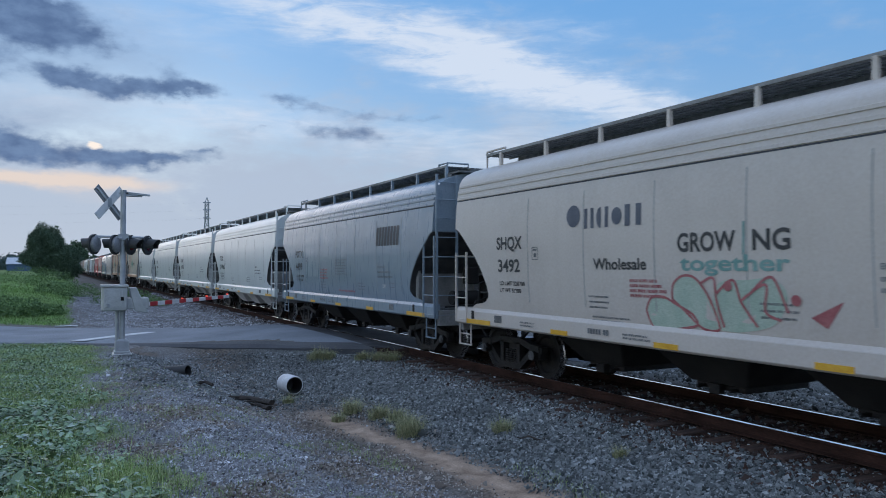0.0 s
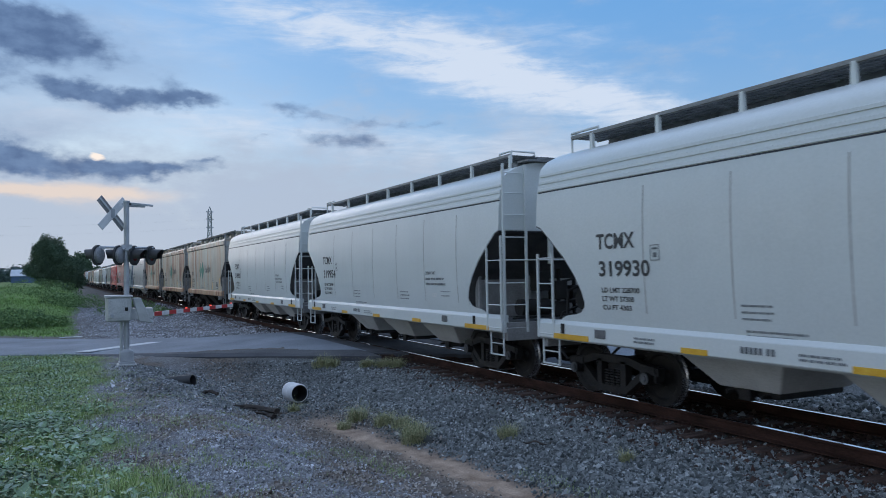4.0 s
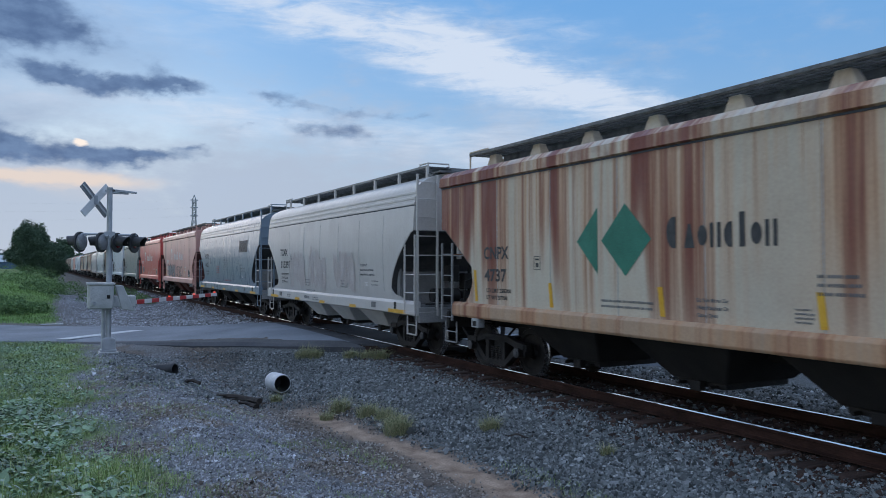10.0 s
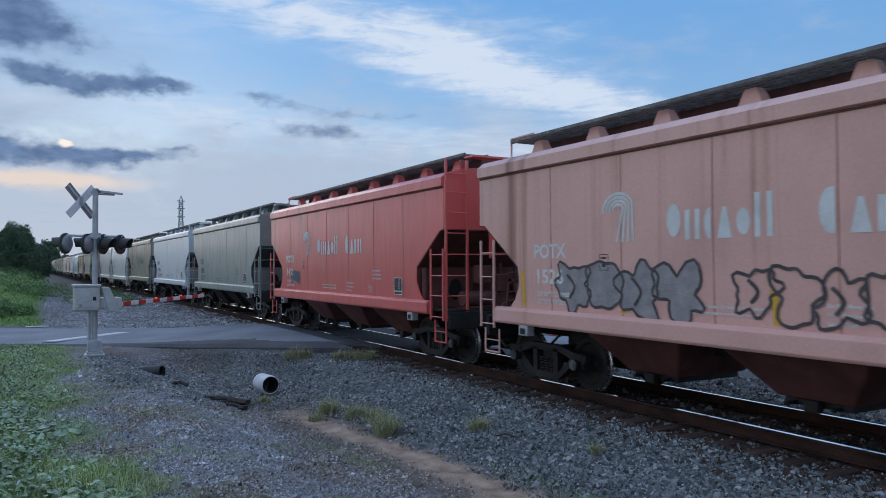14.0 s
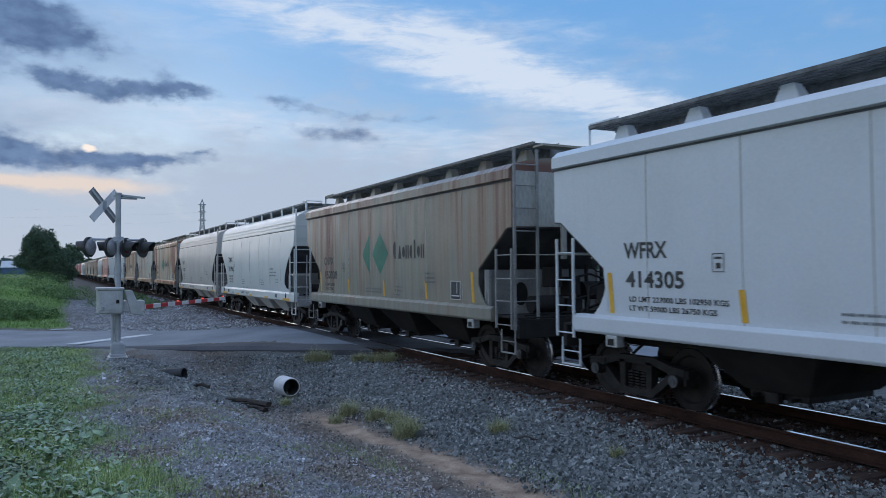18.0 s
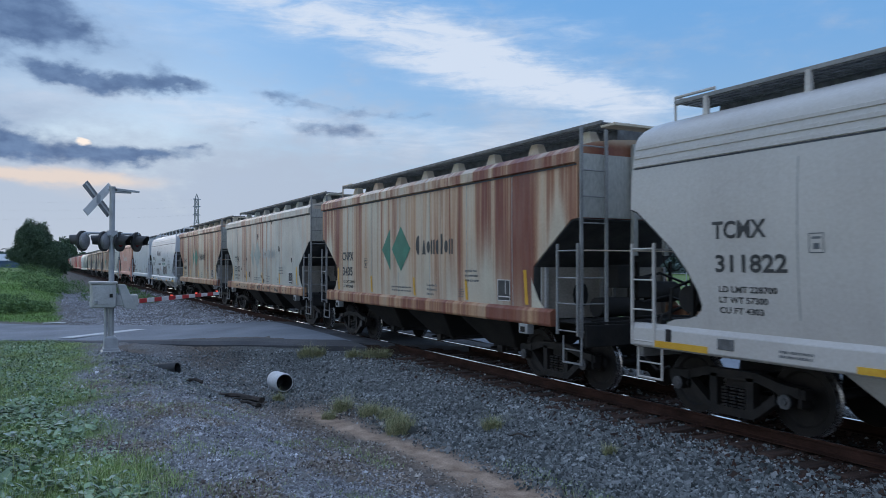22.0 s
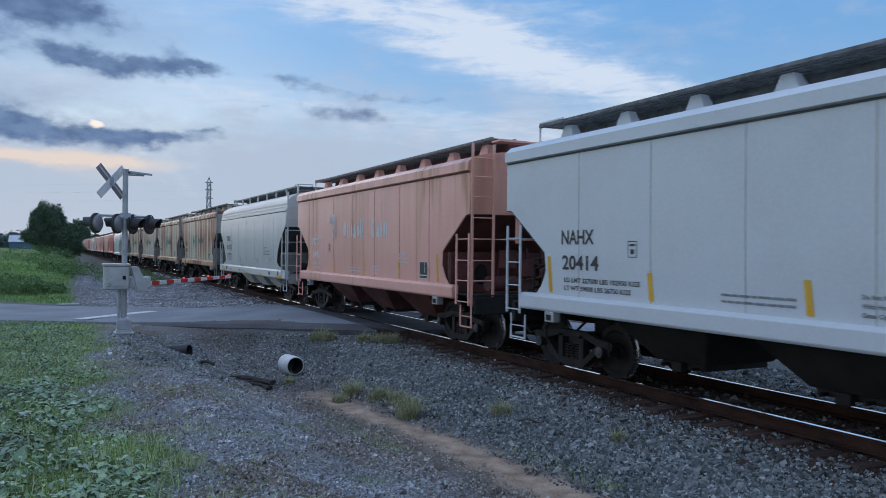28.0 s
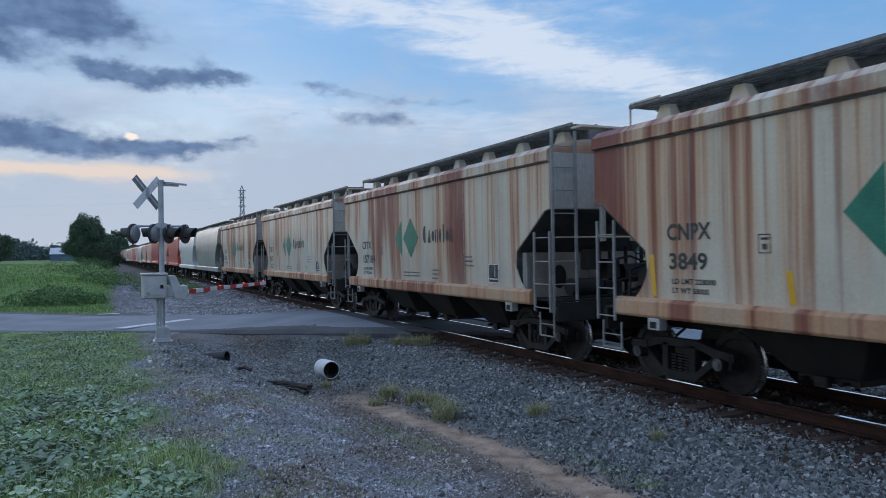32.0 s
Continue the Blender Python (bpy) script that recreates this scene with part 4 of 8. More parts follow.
def body_mesh(kind):
    prof, roof, cut = (CURVED, CURVED_ROOF, CURVED_CUT) if kind == "curved" else (FLAT, FLAT_ROOF, FLAT_CUT)
    base = prof[0][0]
    lo, hi = (0.0, 12.78) if kind == "curved" else (-0.12, 12.72)

    def bottom(s):
        d = min(s - lo, hi - s)
        return base if d >= cut[-1][0] - 1e-6 else interp(d, cut)

    marks = sorted({0.0, *[c[0] for c in cut], *[0.06 + 0.1 * i for i in range(12)]})
    stations = [lo + d for d in marks if d < cut[-1][0]] + [lo + cut[-1][0] - 0.004]
    stations += list(np.linspace(lo + cut[-1][0], hi - cut[-1][0], 17))
    stations += [hi - cut[-1][0] + 0.004] + [hi - d for d in reversed(marks) if d < cut[-1][0]]
    levels = [p[0] for p in prof]
    fine = sorted(set(levels + list(np.linspace(base, prof[-1][0], 14))))
    s_ = Solid()
    ring_n = 0
    for s in stations:
        zb = bottom(s)
        left = [(-side_x(kind, max(z, zb)), max(z, zb)) for z in fine]
        rf = [(-x, z) for x, z in roof]
        ring = left + rf + [(-x, z) for x, z in reversed(rf[:-1])] + [(-x, z) for x, z in reversed(left)]
        ring_n = len(ring)
        s_.v += [(x, HALF - s, z) for x, z in ring]
    n = ring_n
    for i in range(len(stations) - 1):
        for j in range(n):
            k = (j + 1) % n
            s_.f.append((i * n + j, i * n + k, (i + 1) * n + k, (i + 1) * n + j))
    s_.f.append(tuple(range(n)))
    last = (len(stations) - 1) * n
    s_.f.append(tuple(last + j for j in reversed(range(n))))
    me = bpy.data.meshes.new("wagon_body")
    me.from_pydata(s_.v, [], s_.f)
    bm = bmesh.new()
    bm.from_mesh(me)
    bmesh.ops.remove_doubles(bm, verts=bm.verts[:], dist=0.0005)
    bmesh.ops.recalc_face_normals(bm, faces=bm.faces[:])
    bm.to_mesh(me)
    bm.free()
    me.polygons.foreach_set("use_smooth", [True] * len(me.polygons))
    me.set_sharp_from_angle(angle=radians(28))
    return me


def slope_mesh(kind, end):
    """A sheet under one overhanging end, just below the body; its colour paints the shade."""
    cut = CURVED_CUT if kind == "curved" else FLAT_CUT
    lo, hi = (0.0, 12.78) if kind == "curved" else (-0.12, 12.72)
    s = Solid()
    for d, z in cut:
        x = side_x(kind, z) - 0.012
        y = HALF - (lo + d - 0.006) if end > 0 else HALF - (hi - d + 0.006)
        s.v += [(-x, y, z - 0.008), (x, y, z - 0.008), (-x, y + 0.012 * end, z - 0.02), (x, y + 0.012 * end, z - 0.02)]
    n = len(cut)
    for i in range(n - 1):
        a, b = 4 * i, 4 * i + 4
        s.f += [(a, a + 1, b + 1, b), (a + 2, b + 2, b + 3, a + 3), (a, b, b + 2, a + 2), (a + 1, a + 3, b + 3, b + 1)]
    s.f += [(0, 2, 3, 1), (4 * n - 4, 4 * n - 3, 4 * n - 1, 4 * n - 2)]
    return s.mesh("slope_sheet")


def lip_mesh(kind, end):
    """The rounded foot of the side sheet below an end opening, on the near side."""
    lo, hi = (0.0, 12.78) if kind == "curved" else (-0.12, 12.72)
    foot = 1.22 if kind == "curved" else 1.31
    s = Solid()
    for d, z in LIPS[kind]:
        y = HALF - (lo + d) if end > 0 else HALF - (hi - d)
        x, xf = side_x(kind, z), side_x(kind, foot)
        s.v += [(-x, y, z), (-xf, y, foot), (-x + 0.03, y, z), (-xf + 0.03, y, foot)]
    n = len(LIPS[kind])
    for i in range(n - 1):
        a, b = 4 * i, 4 * i + 4
        s.f += [(a, a + 1, b + 1, b), (a + 2, b + 2, b + 3, a + 3), (a, b, b + 2, a + 2), (a + 1, a + 3, b + 3, b + 1)]
    s.f += [(0, 2, 3, 1), (4 * n - 4, 4 * n - 3, 4 * n - 1, 4 * n - 2)]
    return s.mesh("side_lip")


def strip_mesh(kind, z0, z1, width, proud, steps=8):
    """An upright strip that follows the side, on the camera's side of the wagon."""
    s = Solid()
    zs = np.linspace(z0, z1, steps)
    for z in zs:
        x = side_x(kind, z)
        s.v += [(-x + 0.01, -width / 2, z), (-x - proud, -width / 2, z), (-x - proud, width / 2, z), (-x + 0.01, width / 2, z)]
    for i in range(steps - 1):
        for j in range(4):
            k = (j + 1) % 4
            s.f.append((i * 4 + j, i * 4 + k, i * 4 + 4 + k, i * 4 + 4 + j))
    s.f += [(0, 3, 2, 1), tuple(steps * 4 - 4 + j for j in range(4))]
    return s.mesh("strip")


FONT_CACHE = {}


def letters(text):
    """Outline faces of a word in the built-in font: points (u, v) with capital height about 0.7."""
    if text not in FONT_CACHE:
        cu = bpy.data.curves.new("word", "FONT")
        cu.body = text
        cu.resolution_u = 3
        cu.offset = 0.026
        ob = bpy.data.objects.new("word", cu)
        scene.collection.objects.link(ob)
        me = bpy.data.meshes.new_from_object(ob.evaluated_get(bpy.context.evaluated_depsgraph_get()))
        v = [tuple(p.co[:2]) for p in me.vertices]
        f = [tuple(p.vertices) for p in me.polygons]
        bpy.data.objects.remove(ob)
        bpy.data.curves.remove(cu)
        bpy.data.meshes.remove(me)
        FONT_CACHE[text] = (v, f)
    return FONT_CACHE[text]


def decal(car, name, kind, pts, faces, s0, z0, material, label="", proud=0.006):
    """Flat paintwork laid on the wagon's side; pts are (along, up) from (s0, z0)."""
    v = [(-side_x(kind, z0 + q) - proud, HALF - (s0 + p), z0 + q) for p, q in pts]
    me = bpy.data.meshes.new(name)
    me.from_pydata(v, [], faces)
    return part(name, me, material, car, label)


def lettering(car, kind, text, s0, z0, height, material, width=None, name="lettering", label=""):
    v, f = letters(text)
    k = height / 0.7
    kw = k if width is None else width / max(0.01, max(p[0] for p in v))
    return decal(car, name, kind, [(p[0] * kw, p[1] * k) for p in v], f, s0, z0, material, label)


def bars(car, kind, s0, z0, width, rows, gap, height, material, name="stencil_note", proud=0.006):
    """Small print too fine to read, as rows of plain bars."""
    rng = random.Random(int(s0 * 100 + z0 * 1000))
    pts, faces = [], []
    cell = height * 0.55
    for r in range(rows):
        u = 0.0
        end = width * rng.uniform(0.75, 1.0)
        while u < end:
            for _ in range(rng.randint(3, 7)):
                if u > end:
                    break
                n = len(pts)
                zz = -r * gap
                pts += [(u, zz), (u + cell, zz), (u + cell, zz + height), (u, zz + height)]
                faces.append((n, n + 1, n + 2, n + 3))
                u += cell * 1.5
            u += cell * 0.9
    return tagged(decal(car, name, kind, pts, faces, s0, z0, material, proud=proud), kind="stuff")


def box_mark(car, kind, s0, z0, w, h, material, t=0.012, name="stencil_box"):
    pts, faces = [], []
    for a, b, c, d in ((0, 0, w, t), (0, h - t, w, h), (0, t, t, h - t), (w - t, t, w, h - t), (w * 0.3, h * 0.2, w * 0.7, h * 0.5), (w * 0.2, h * 0.7, w * 0.8, h * 0.82)):
        n = len(pts)
        pts += [(a, b), (c, b), (c, d), (a, d)]
        faces.append((n, n + 1, n + 2, n + 3))
    return decal(car, name, kind, pts, faces, s0, z0, material)


def stroke(car, kind, pts, width, material, name="graffiti_line", proud=0.008):
    """A sprayed line through points (s, z)."""
    v, f = [], []
    for i, (a, b) in enumerate(pts):
        p, q = pts[max(0, i - 1)], pts[min(len(pts) - 1, i + 1)]
        dx, dz = q[0] - p[0], q[1] - p[1]
        l = math.hypot(dx, dz) or 1
        ox, oz = -dz / l * width / 2, dx / l * width / 2
        v += [(a + ox, b + oz), (a - ox, b - oz)]
    for i in range(len(pts) - 1):
        f.append((2 * i, 2 * i + 1, 2 * i + 3, 2 * i + 2))
    return decal(car, name, kind, v, f, 0, 0, material, proud=proud)


def curve_pts(ctrl, n=6):
    out = []
    for i in range(len(ctrl) - 1):
        p0, p1, p2, p3 = ctrl[max(0, i - 1)], ctrl[i], ctrl[i + 1], ctrl[min(len(ctrl) - 1, i + 2)]
        for k in range(n):
            t = k / n
            out.append(tuple(0.5 * (2 * b + (c - a) * t + (2 * a - 5 * b + 4 * c - d) * t * t + (3 * b - a - 3 * c + d) * t ** 3) for a, b, c, d in zip(p0, p1, p2, p3)))
    return out + [tuple(ctrl[-1])]


# ---- running gear
def wheelset_mesh():
    s = Solid()
    n = 28
    for side in (-1, 1):
        rings = []
        for x, r in ((0.655, 0.30), (0.675, WHEEL_R + 0.024), (0.70, WHEEL_R + 0.024), (0.715, WHEEL_R + 0.002), (0.79, WHEEL_R - 0.002), (0.795, 0.36), (0.765, 0.33), (0.745, 0.15), (0.80, 0.12)):
            rings.append([(side * x, r * math.cos(6.2832 * i / n), r * math.sin(6.2832 * i / n)) for i in range(n)])
        base = len(s.v)
        for rg in rings:
            s.v += rg
        for k in range(len(rings) - 1):
            for i in range(n):
                j = (i + 1) % n
                s.f.append((base + k * n + i, base + k * n + j, base + (k + 1) * n + j, base + (k + 1) * n + i))
        s.f.append(tuple(base + i for i in range(n)))
        s.f.append(tuple(base + (len(rings) - 1) * n + i for i in range(n)))
        s.tube((side * 0.78, 0, 0), (side * 1.12, 0, 0), 0.095, 12)
        s.tube((side * 1.12, 0, 0), (side * 1.145, 0, 0), 0.075, 10)
        for k in range(3):
            a = 2.094 * k
            s.tube((side * 1.12, 0.055 * math.cos(a), 0.055 * math.sin(a)), (side * 1.155, 0.055 * math.cos(a), 0.055 * math.sin(a)), 0.016, 6)
    s.tube((-0.8, 0, 0), (0.8, 0, 0), 0.08, 10)
    return s.mesh("wheelset", 35)


def tread_mesh():
    s = Solid()
    n = 28
    rings = [[(x, r * math.cos(6.2832 * i / n), r * math.sin(6.2832 * i / n)) for i in range(n)] for x, r in ((0.674, WHEEL_R + 0.0265), (0.701, WHEEL_R + 0.0265), (0.716, WHEEL_R + 0.0045), (0.796, WHEEL_R + 0.0015))]
    for rg in rings:
        s.v += rg
    s.f += [(k * n + i, k * n + (i + 1) % n, (k + 1) * n + (i + 1) % n, (k + 1) * n + i) for k in range(3) for i in range(n)]
    return s.mesh("tread", 35)


def side_frame_mesh():
    """Cast truck side frame: arched top bar, dropped lower bar, bolster window and spring nest."""
    s = Solid()
    top = [(-1.12, 0.62), (-0.75, 0.66), (-0.42, 0.74), (0.42, 0.74), (0.75, 0.66), (1.12, 0.62)]
    topb = [(-1.12, 0.50), (-0.75, 0.53), (-0.42, 0.62), (0.42, 0.62), (0.75, 0.53), (1.12, 0.50)]

    def bar(up, dn, x0=-0.07, x1=0.07):
        for (a, b), (c, d) in zip(zip(up, dn), zip(up[1:], dn[1:])):
            s.slab([(x0, a[0], a[1]), (x0, c[0], c[1]), (x0, d[0], d[1]), (x0, b[0], b[1])], [(x1, a[0], a[1]), (x1, c[0], c[1]), (x1, d[0], d[1]), (x1, b[0], b[1])])
    bar(top, topb)
    bar([(-0.72, 0.54), (-0.34, 0.24), (0.34, 0.24), (0.72, 0.54)], [(-0.80, 0.45), (-0.36, 0.13), (0.36, 0.13), (0.80, 0.45)], -0.075, 0.075)
    for y in (-0.30, 0.30):
        s.box(-0.07, 0.07, y - 0.06, y + 0.06, 0.2, 0.66)
    for y in (-0.89, 0.89):
        s.box(-0.085, 0.085, y - 0.16, y + 0.16, 0.52, 0.64)
        s.box(-0.075, 0.075, y - 0.19, y - 0.14, 0.40, 0.56)
        s.box(-0.075, 0.075, y + 0.14, y + 0.19, 0.40, 0.56)
    for y in (-0.16, -0.02, 0.12):
        for k in range(6):
            z = 0.245 + 0.045 * k
            s.box(-0.06, 0.06, y - 0.05, y + 0.05, z, z + 0.026)
    return s.mesh("side_frame", bevel=0.0)


def truck_mesh():
    s = Solid().box(-0.98, 0.98, -0.17, 0.17, 0.46, 0.68)
    s.box(-0.3, 0.3, -0.3, 0.3, 0.66, 0.84)
    for y in (-0.46, 0.46):
        s.box(-0.75, 0.75, y - 0.04, y + 0.04, 0.30, 0.44)
        s.tube((-0.6, y, 0.37), (0.0, y * 0.3, 0.30), 0.03)
        s.tube((0.6, y, 0.37), (0.0, y * 0.3, 0.30), 0.03)
    return s.mesh("truck")


def far_truck_mesh():
    s = Solid().box(-0.98, 0.98, -0.17, 0.17, 0.46, 0.84)
    for side in (-1, 1):
        s.box(side * 1.0 - 0.07, side * 1.0 + 0.07, -1.1, 1.1, 0.5, 0.66)
        s.box(side * 1.0 - 0.07, side * 1.0 + 0.07, -0.4, 0.4, 0.18, 0.5)
        for y in (-0.89, 0.89):
            s.tube((side * 0.66, y, WHEEL_R), (side * 0.79, y, WHEEL_R), WHEEL_R, 14)
    return s.mesh("truck")


WHEELS = []          # (wheelset, wagon number, y in the wagon)


def add_trucks(car, number):
    for end in (1, -1):
        t = part("truck", shared("truck", truck_mesh), M["steel_dark"], car, "dark cast steel truck", at=(0, end * TRUCK_Y, 0))
        for side in (-1, 1):
            part("side_frame", shared("side_frame", side_frame_mesh), M["steel_dark"], t, at=(side * 1.0, 0, 0))
        for y in (-0.89, 0.89):
            w = part("wheelset", shared("wheelset", wheelset_mesh), M["steel_dark"], t, at=(0, y, WHEEL_R))
            for side in (-1, 1):
                part("tread", shared("tread", tread_mesh), M["tread"], t, "bright worn wheel tread", at=(0, y, WHEEL_R), turn=(0, 0, 0 if side > 0 else 180))
            for side in (-1, 1):
                part("bearing_cap", shared("bearing_cap", lambda: Solid().tube((1.147, 0, 0), (1.158, 0, 0), 0.092, 14).tube((1.155, 0, 0), (1.175, 0, 0), 0.05, 10).mesh("bearing_cap", 35)), M["cap_grey"], t, "grey bearing end cap", at=(0, y, WHEEL_R), turn=(0, 0, 0 if side > 0 else 180))
            WHEELS.append((w, number, y))


def ladder(car, a, b, z0, z1, rungs, material, name="ladder", thick=0.018):
    """Two rails at the feet a and b (x, y), with rungs at the heights given."""
    key = (name, round(b[0] - a[0], 3), round(b[1] - a[1], 3), z0, z1)

    def make():
        s = Solid()
        for p in ((0, 0), (b[0] - a[0], b[1] - a[1])):
            s.box(p[0] - thick, p[0] + thick, p[1] - 0.018, p[1] + 0.018, z0, z1)
        return s.mesh("ladder")

    def make_rung():
        return Solid().tube((0, 0, 0), (b[0] - a[0], b[1] - a[1], 0), 0.013, 6).mesh("rung")
    lad = part(name, shared(key, make), material, car, at=(a[0], a[1], 0))
    for z in rungs:
        part("rung", shared(("rung",) + key[1:3], make_rung), material, lad, at=(0, 0, z))
    return lad


def coupler_mesh(end):
    s = Solid().box(-0.09, 0.09, -0.10, 0.62, 0.78, 0.93)
    s.box(-0.17, 0.17, 0.46, 0.66, 0.70, 1.0)
    s.box(0.02, 0.16, 0.6, 0.78, 0.72, 0.98)
    s.path([(0.30, -0.1, 0.80), (0.34, 0.2, 0.62), (0.32, 0.45, 0.42), (0.26, 0.66, 0.50)], 0.026, 6)
    s.tube((-1.3, -0.05, 0.92), (0.5, -0.05, 0.92), 0.016, 5)
    return s.mesh("coupler")


def centre_sill_mesh():
    s = Solid().box(-0.28, 0.28, -HALF, HALF, 0.80, 1.18)
    return s.mesh("centre_sill")


def end_gear(car, paint, end, kind):
    """Platform, end sill, coupler, brake gear and posts at one end (end = 1 rear, -1 front)."""
    turn = (0, 0, 0) if end > 0 else (0, 0, 180)
    part("coupler", shared("coupler", lambda: coupler_mesh(1)), M["steel_dark"], car, at=(0, end * (HALF - 0.06), 0), turn=turn)
    part("end_sill", shared("end_sill", lambda: Solid().box(-1.45, 1.45, -0.10, 0.0, 0.80, 1.16).mesh("end_sill", bevel=0.012)), M["web_grey"] if kind == "curved" else M["under"], car, at=(0, end * (HALF - 0.02) + (0 if end > 0 else 0.1), 0))
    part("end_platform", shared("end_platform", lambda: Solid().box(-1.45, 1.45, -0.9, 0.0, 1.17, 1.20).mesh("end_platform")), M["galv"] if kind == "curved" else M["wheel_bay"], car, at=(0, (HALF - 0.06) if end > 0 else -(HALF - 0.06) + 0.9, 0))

    def web():
        s = Solid()
        s.box(-1.42, 1.42, -0.03, 0.03, 1.19, 2.10)
        return s.mesh("bolster_web")
    part("slope_sheet", shared(("slope", kind, end), lambda: slope_mesh(kind, end)), M["dark_red"] if car_tone(paint) == "red" else M["slope_shade"], car, "dark sheet that paints the shade under the overhang")
    for side in (-1, 1):
        part("side_lip", shared(("lip", kind, end * -side), lambda: lip_mesh(kind, end * -side)), paint, car, turn=(0, 0, 0 if side < 0 else 180))
    if kind == "flat" or end < 0:
        for x in (-1.38, 1.38, -0.15, 0.15):
            part("web_post", shared("web_post", lambda: Solid().box(-0.03, 0.03, -0.08, 0.08, 1.195, 2.1).mesh("web_post")), M["dark_red"] if car_tone(paint) == "red" else M["web_grey"], car, at=(x, end * (HALF - 1.27), 0))
        part("bolster_web", shared("bolster_web", web), (M["dark_red"] if car_tone(paint) == "red" else M["web_cream"] if "cream" in paint.name else M["web_grey"]) if kind == "flat" else M["web_grey"], car, at=(0, end * (HALF - 1.27), 0))

    def hole():
        n = 14
        ring = [(0.17 * math.cos(6.2832 * i / n), 0, 0.24 * math.sin(6.2832 * i / n)) for i in range(n)]
        return Solid().slab([(x, -0.006, z) for x, y, z in ring], [(x, 0.006, z) for x, y, z in ring]).mesh("opening")
    if kind == "flat":
        part("opening", shared("opening", hole), M["under"], car, "dark oval opening", at=(-0.62, end * (HALF - 1.225), 1.6))

    def piece(name, make, *spots):
        for spot in spots:
            part(name, shared(("end", name, spot), lambda: make(*spot)), M["dark_red"] if car_tone(paint) == "red" else M["under"], car, at=(0, end * HALF, 0), turn=turn)
    piece("air_reservoir", lambda x0, x1, y, z, r: Solid().tube((x0, y, z), (x1, y, z), r, 14).mesh("air_reservoir", 40), (0.2, 0.9, -0.45, 1.42, 0.17), (-1.05, -0.45, -0.62, 1.66, 0.19))
    piece("valve_box", lambda x0, x1, z0, z1: Solid().box(x0, x1, -0.65, -0.35, z0, z1).mesh("valve_box", bevel=0.02), (-0.3, 0.1, 1.22, 1.52), (-0.25, 0.05, 1.56, 1.95), (0.2, 0.5, 1.75, 2.15))
    piece("brake_rod", lambda z: Solid().path([(-1.2, -0.2, z), (-0.4, -0.2, z + 0.04), (0.4, -0.3, z + 0.02), (1.2, -0.2, z)], 0.02, 5).mesh("brake_rod"), (1.22,))
    piece("air_pipe", lambda y, h: Solid().path([(-1.3, y, 1.25), (-1.25, y, h), (-0.6, y, h + 0.2), (0.0, y, h + 0.1)], 0.024, 5).mesh("air_pipe"), (-0.5, 1.8), (-0.3, 1.4))
    piece("stanchion", lambda x, y: Solid().box(x - 0.025, x + 0.025, y - 0.03, y + 0.03, 1.2, 2.2).mesh("stanchion"), (-1.1, -0.75), (-0.7, -0.75), (-0.3, -0.75))
    if end < 0:
        def wheel():
            s = Solid()
            n = 16
            ring = [(0.26 * math.cos(6.2832 * i / n), 0, 0.26 * math.sin(6.2832 * i / n)) for i in range(n + 1)]
            s.path(ring, 0.014, 5)
            for k in range(4):
                s.tube((0, 0, 0), ring[k * 4], 0.010, 5)
            return s.mesh("brake_wheel")
        part("brake_wheel", shared("brake_wheel", wheel), M["under"], car, at=(0.55, -HALF + 0.1, 2.3))

    def rail():
        return Solid().path([(-1.48, 0, 2.38), (1.48, 0, 2.38)], 0.014, 6).mesh("end_handrail")
    part("end_handrail", shared("end_handrail", rail), paint, car, at=(0, end * (HALF + 0.0), 0))
    for side in (-1, 1):
        def step():
            return Solid().path([(0, -0.24, 0.96), (0, -0.24, 0.52), (0, 0.24, 0.52), (0, 0.24, 0.96)], 0.016, 6).path([(0, -0.24, 0.74), (0, 0.24, 0.74)], 0.012, 5).mesh("sill_step")
        part("sill_step", shared("sill_step", step), M["ladder_grey"] if "cream" in paint.name or "drab" in paint.name else paint, car, at=(side * 1.50, end * (HALF - 0.32), 0))


def hopper_bay(car, y, paint, wide):
    def make():
        s = Solid()
        lo = [(-0.72, -0.52, 0.46), (0.72, -0.52, 0.46), (0.72, 0.52, 0.46), (-0.72, 0.52, 0.46)]
        hi = [(-1.38, -wide, 1.24), (1.38, -wide, 1.24), (1.38, wide, 1.24), (-1.38, wide, 1.24)]
        s.slab(lo, hi)
        return s.mesh("hopper_bay", bevel=0.02)

    def gate():
        s = Solid().box(-0.66, 0.66, -0.46, 0.46, 0.37, 0.46)
        s.tube((-0.82, -0.3, 0.40), (0.82, -0.3, 0.40), 0.03, 6)
        s.tube((-0.82, 0.3, 0.40), (0.82, 0.3, 0.40), 0.03, 6)
        s.box(-0.80, -0.68, -0.10, 0.10, 0.32, 0.47)
        return s.mesh("outlet_gate", bevel=0.008)
    h = part("hopper_bay", shared(("bay", wide), make), paint, car, at=(0, y, 0))
    part("outlet_gate", shared("outlet_gate", gate), M["steel_dark"], h)


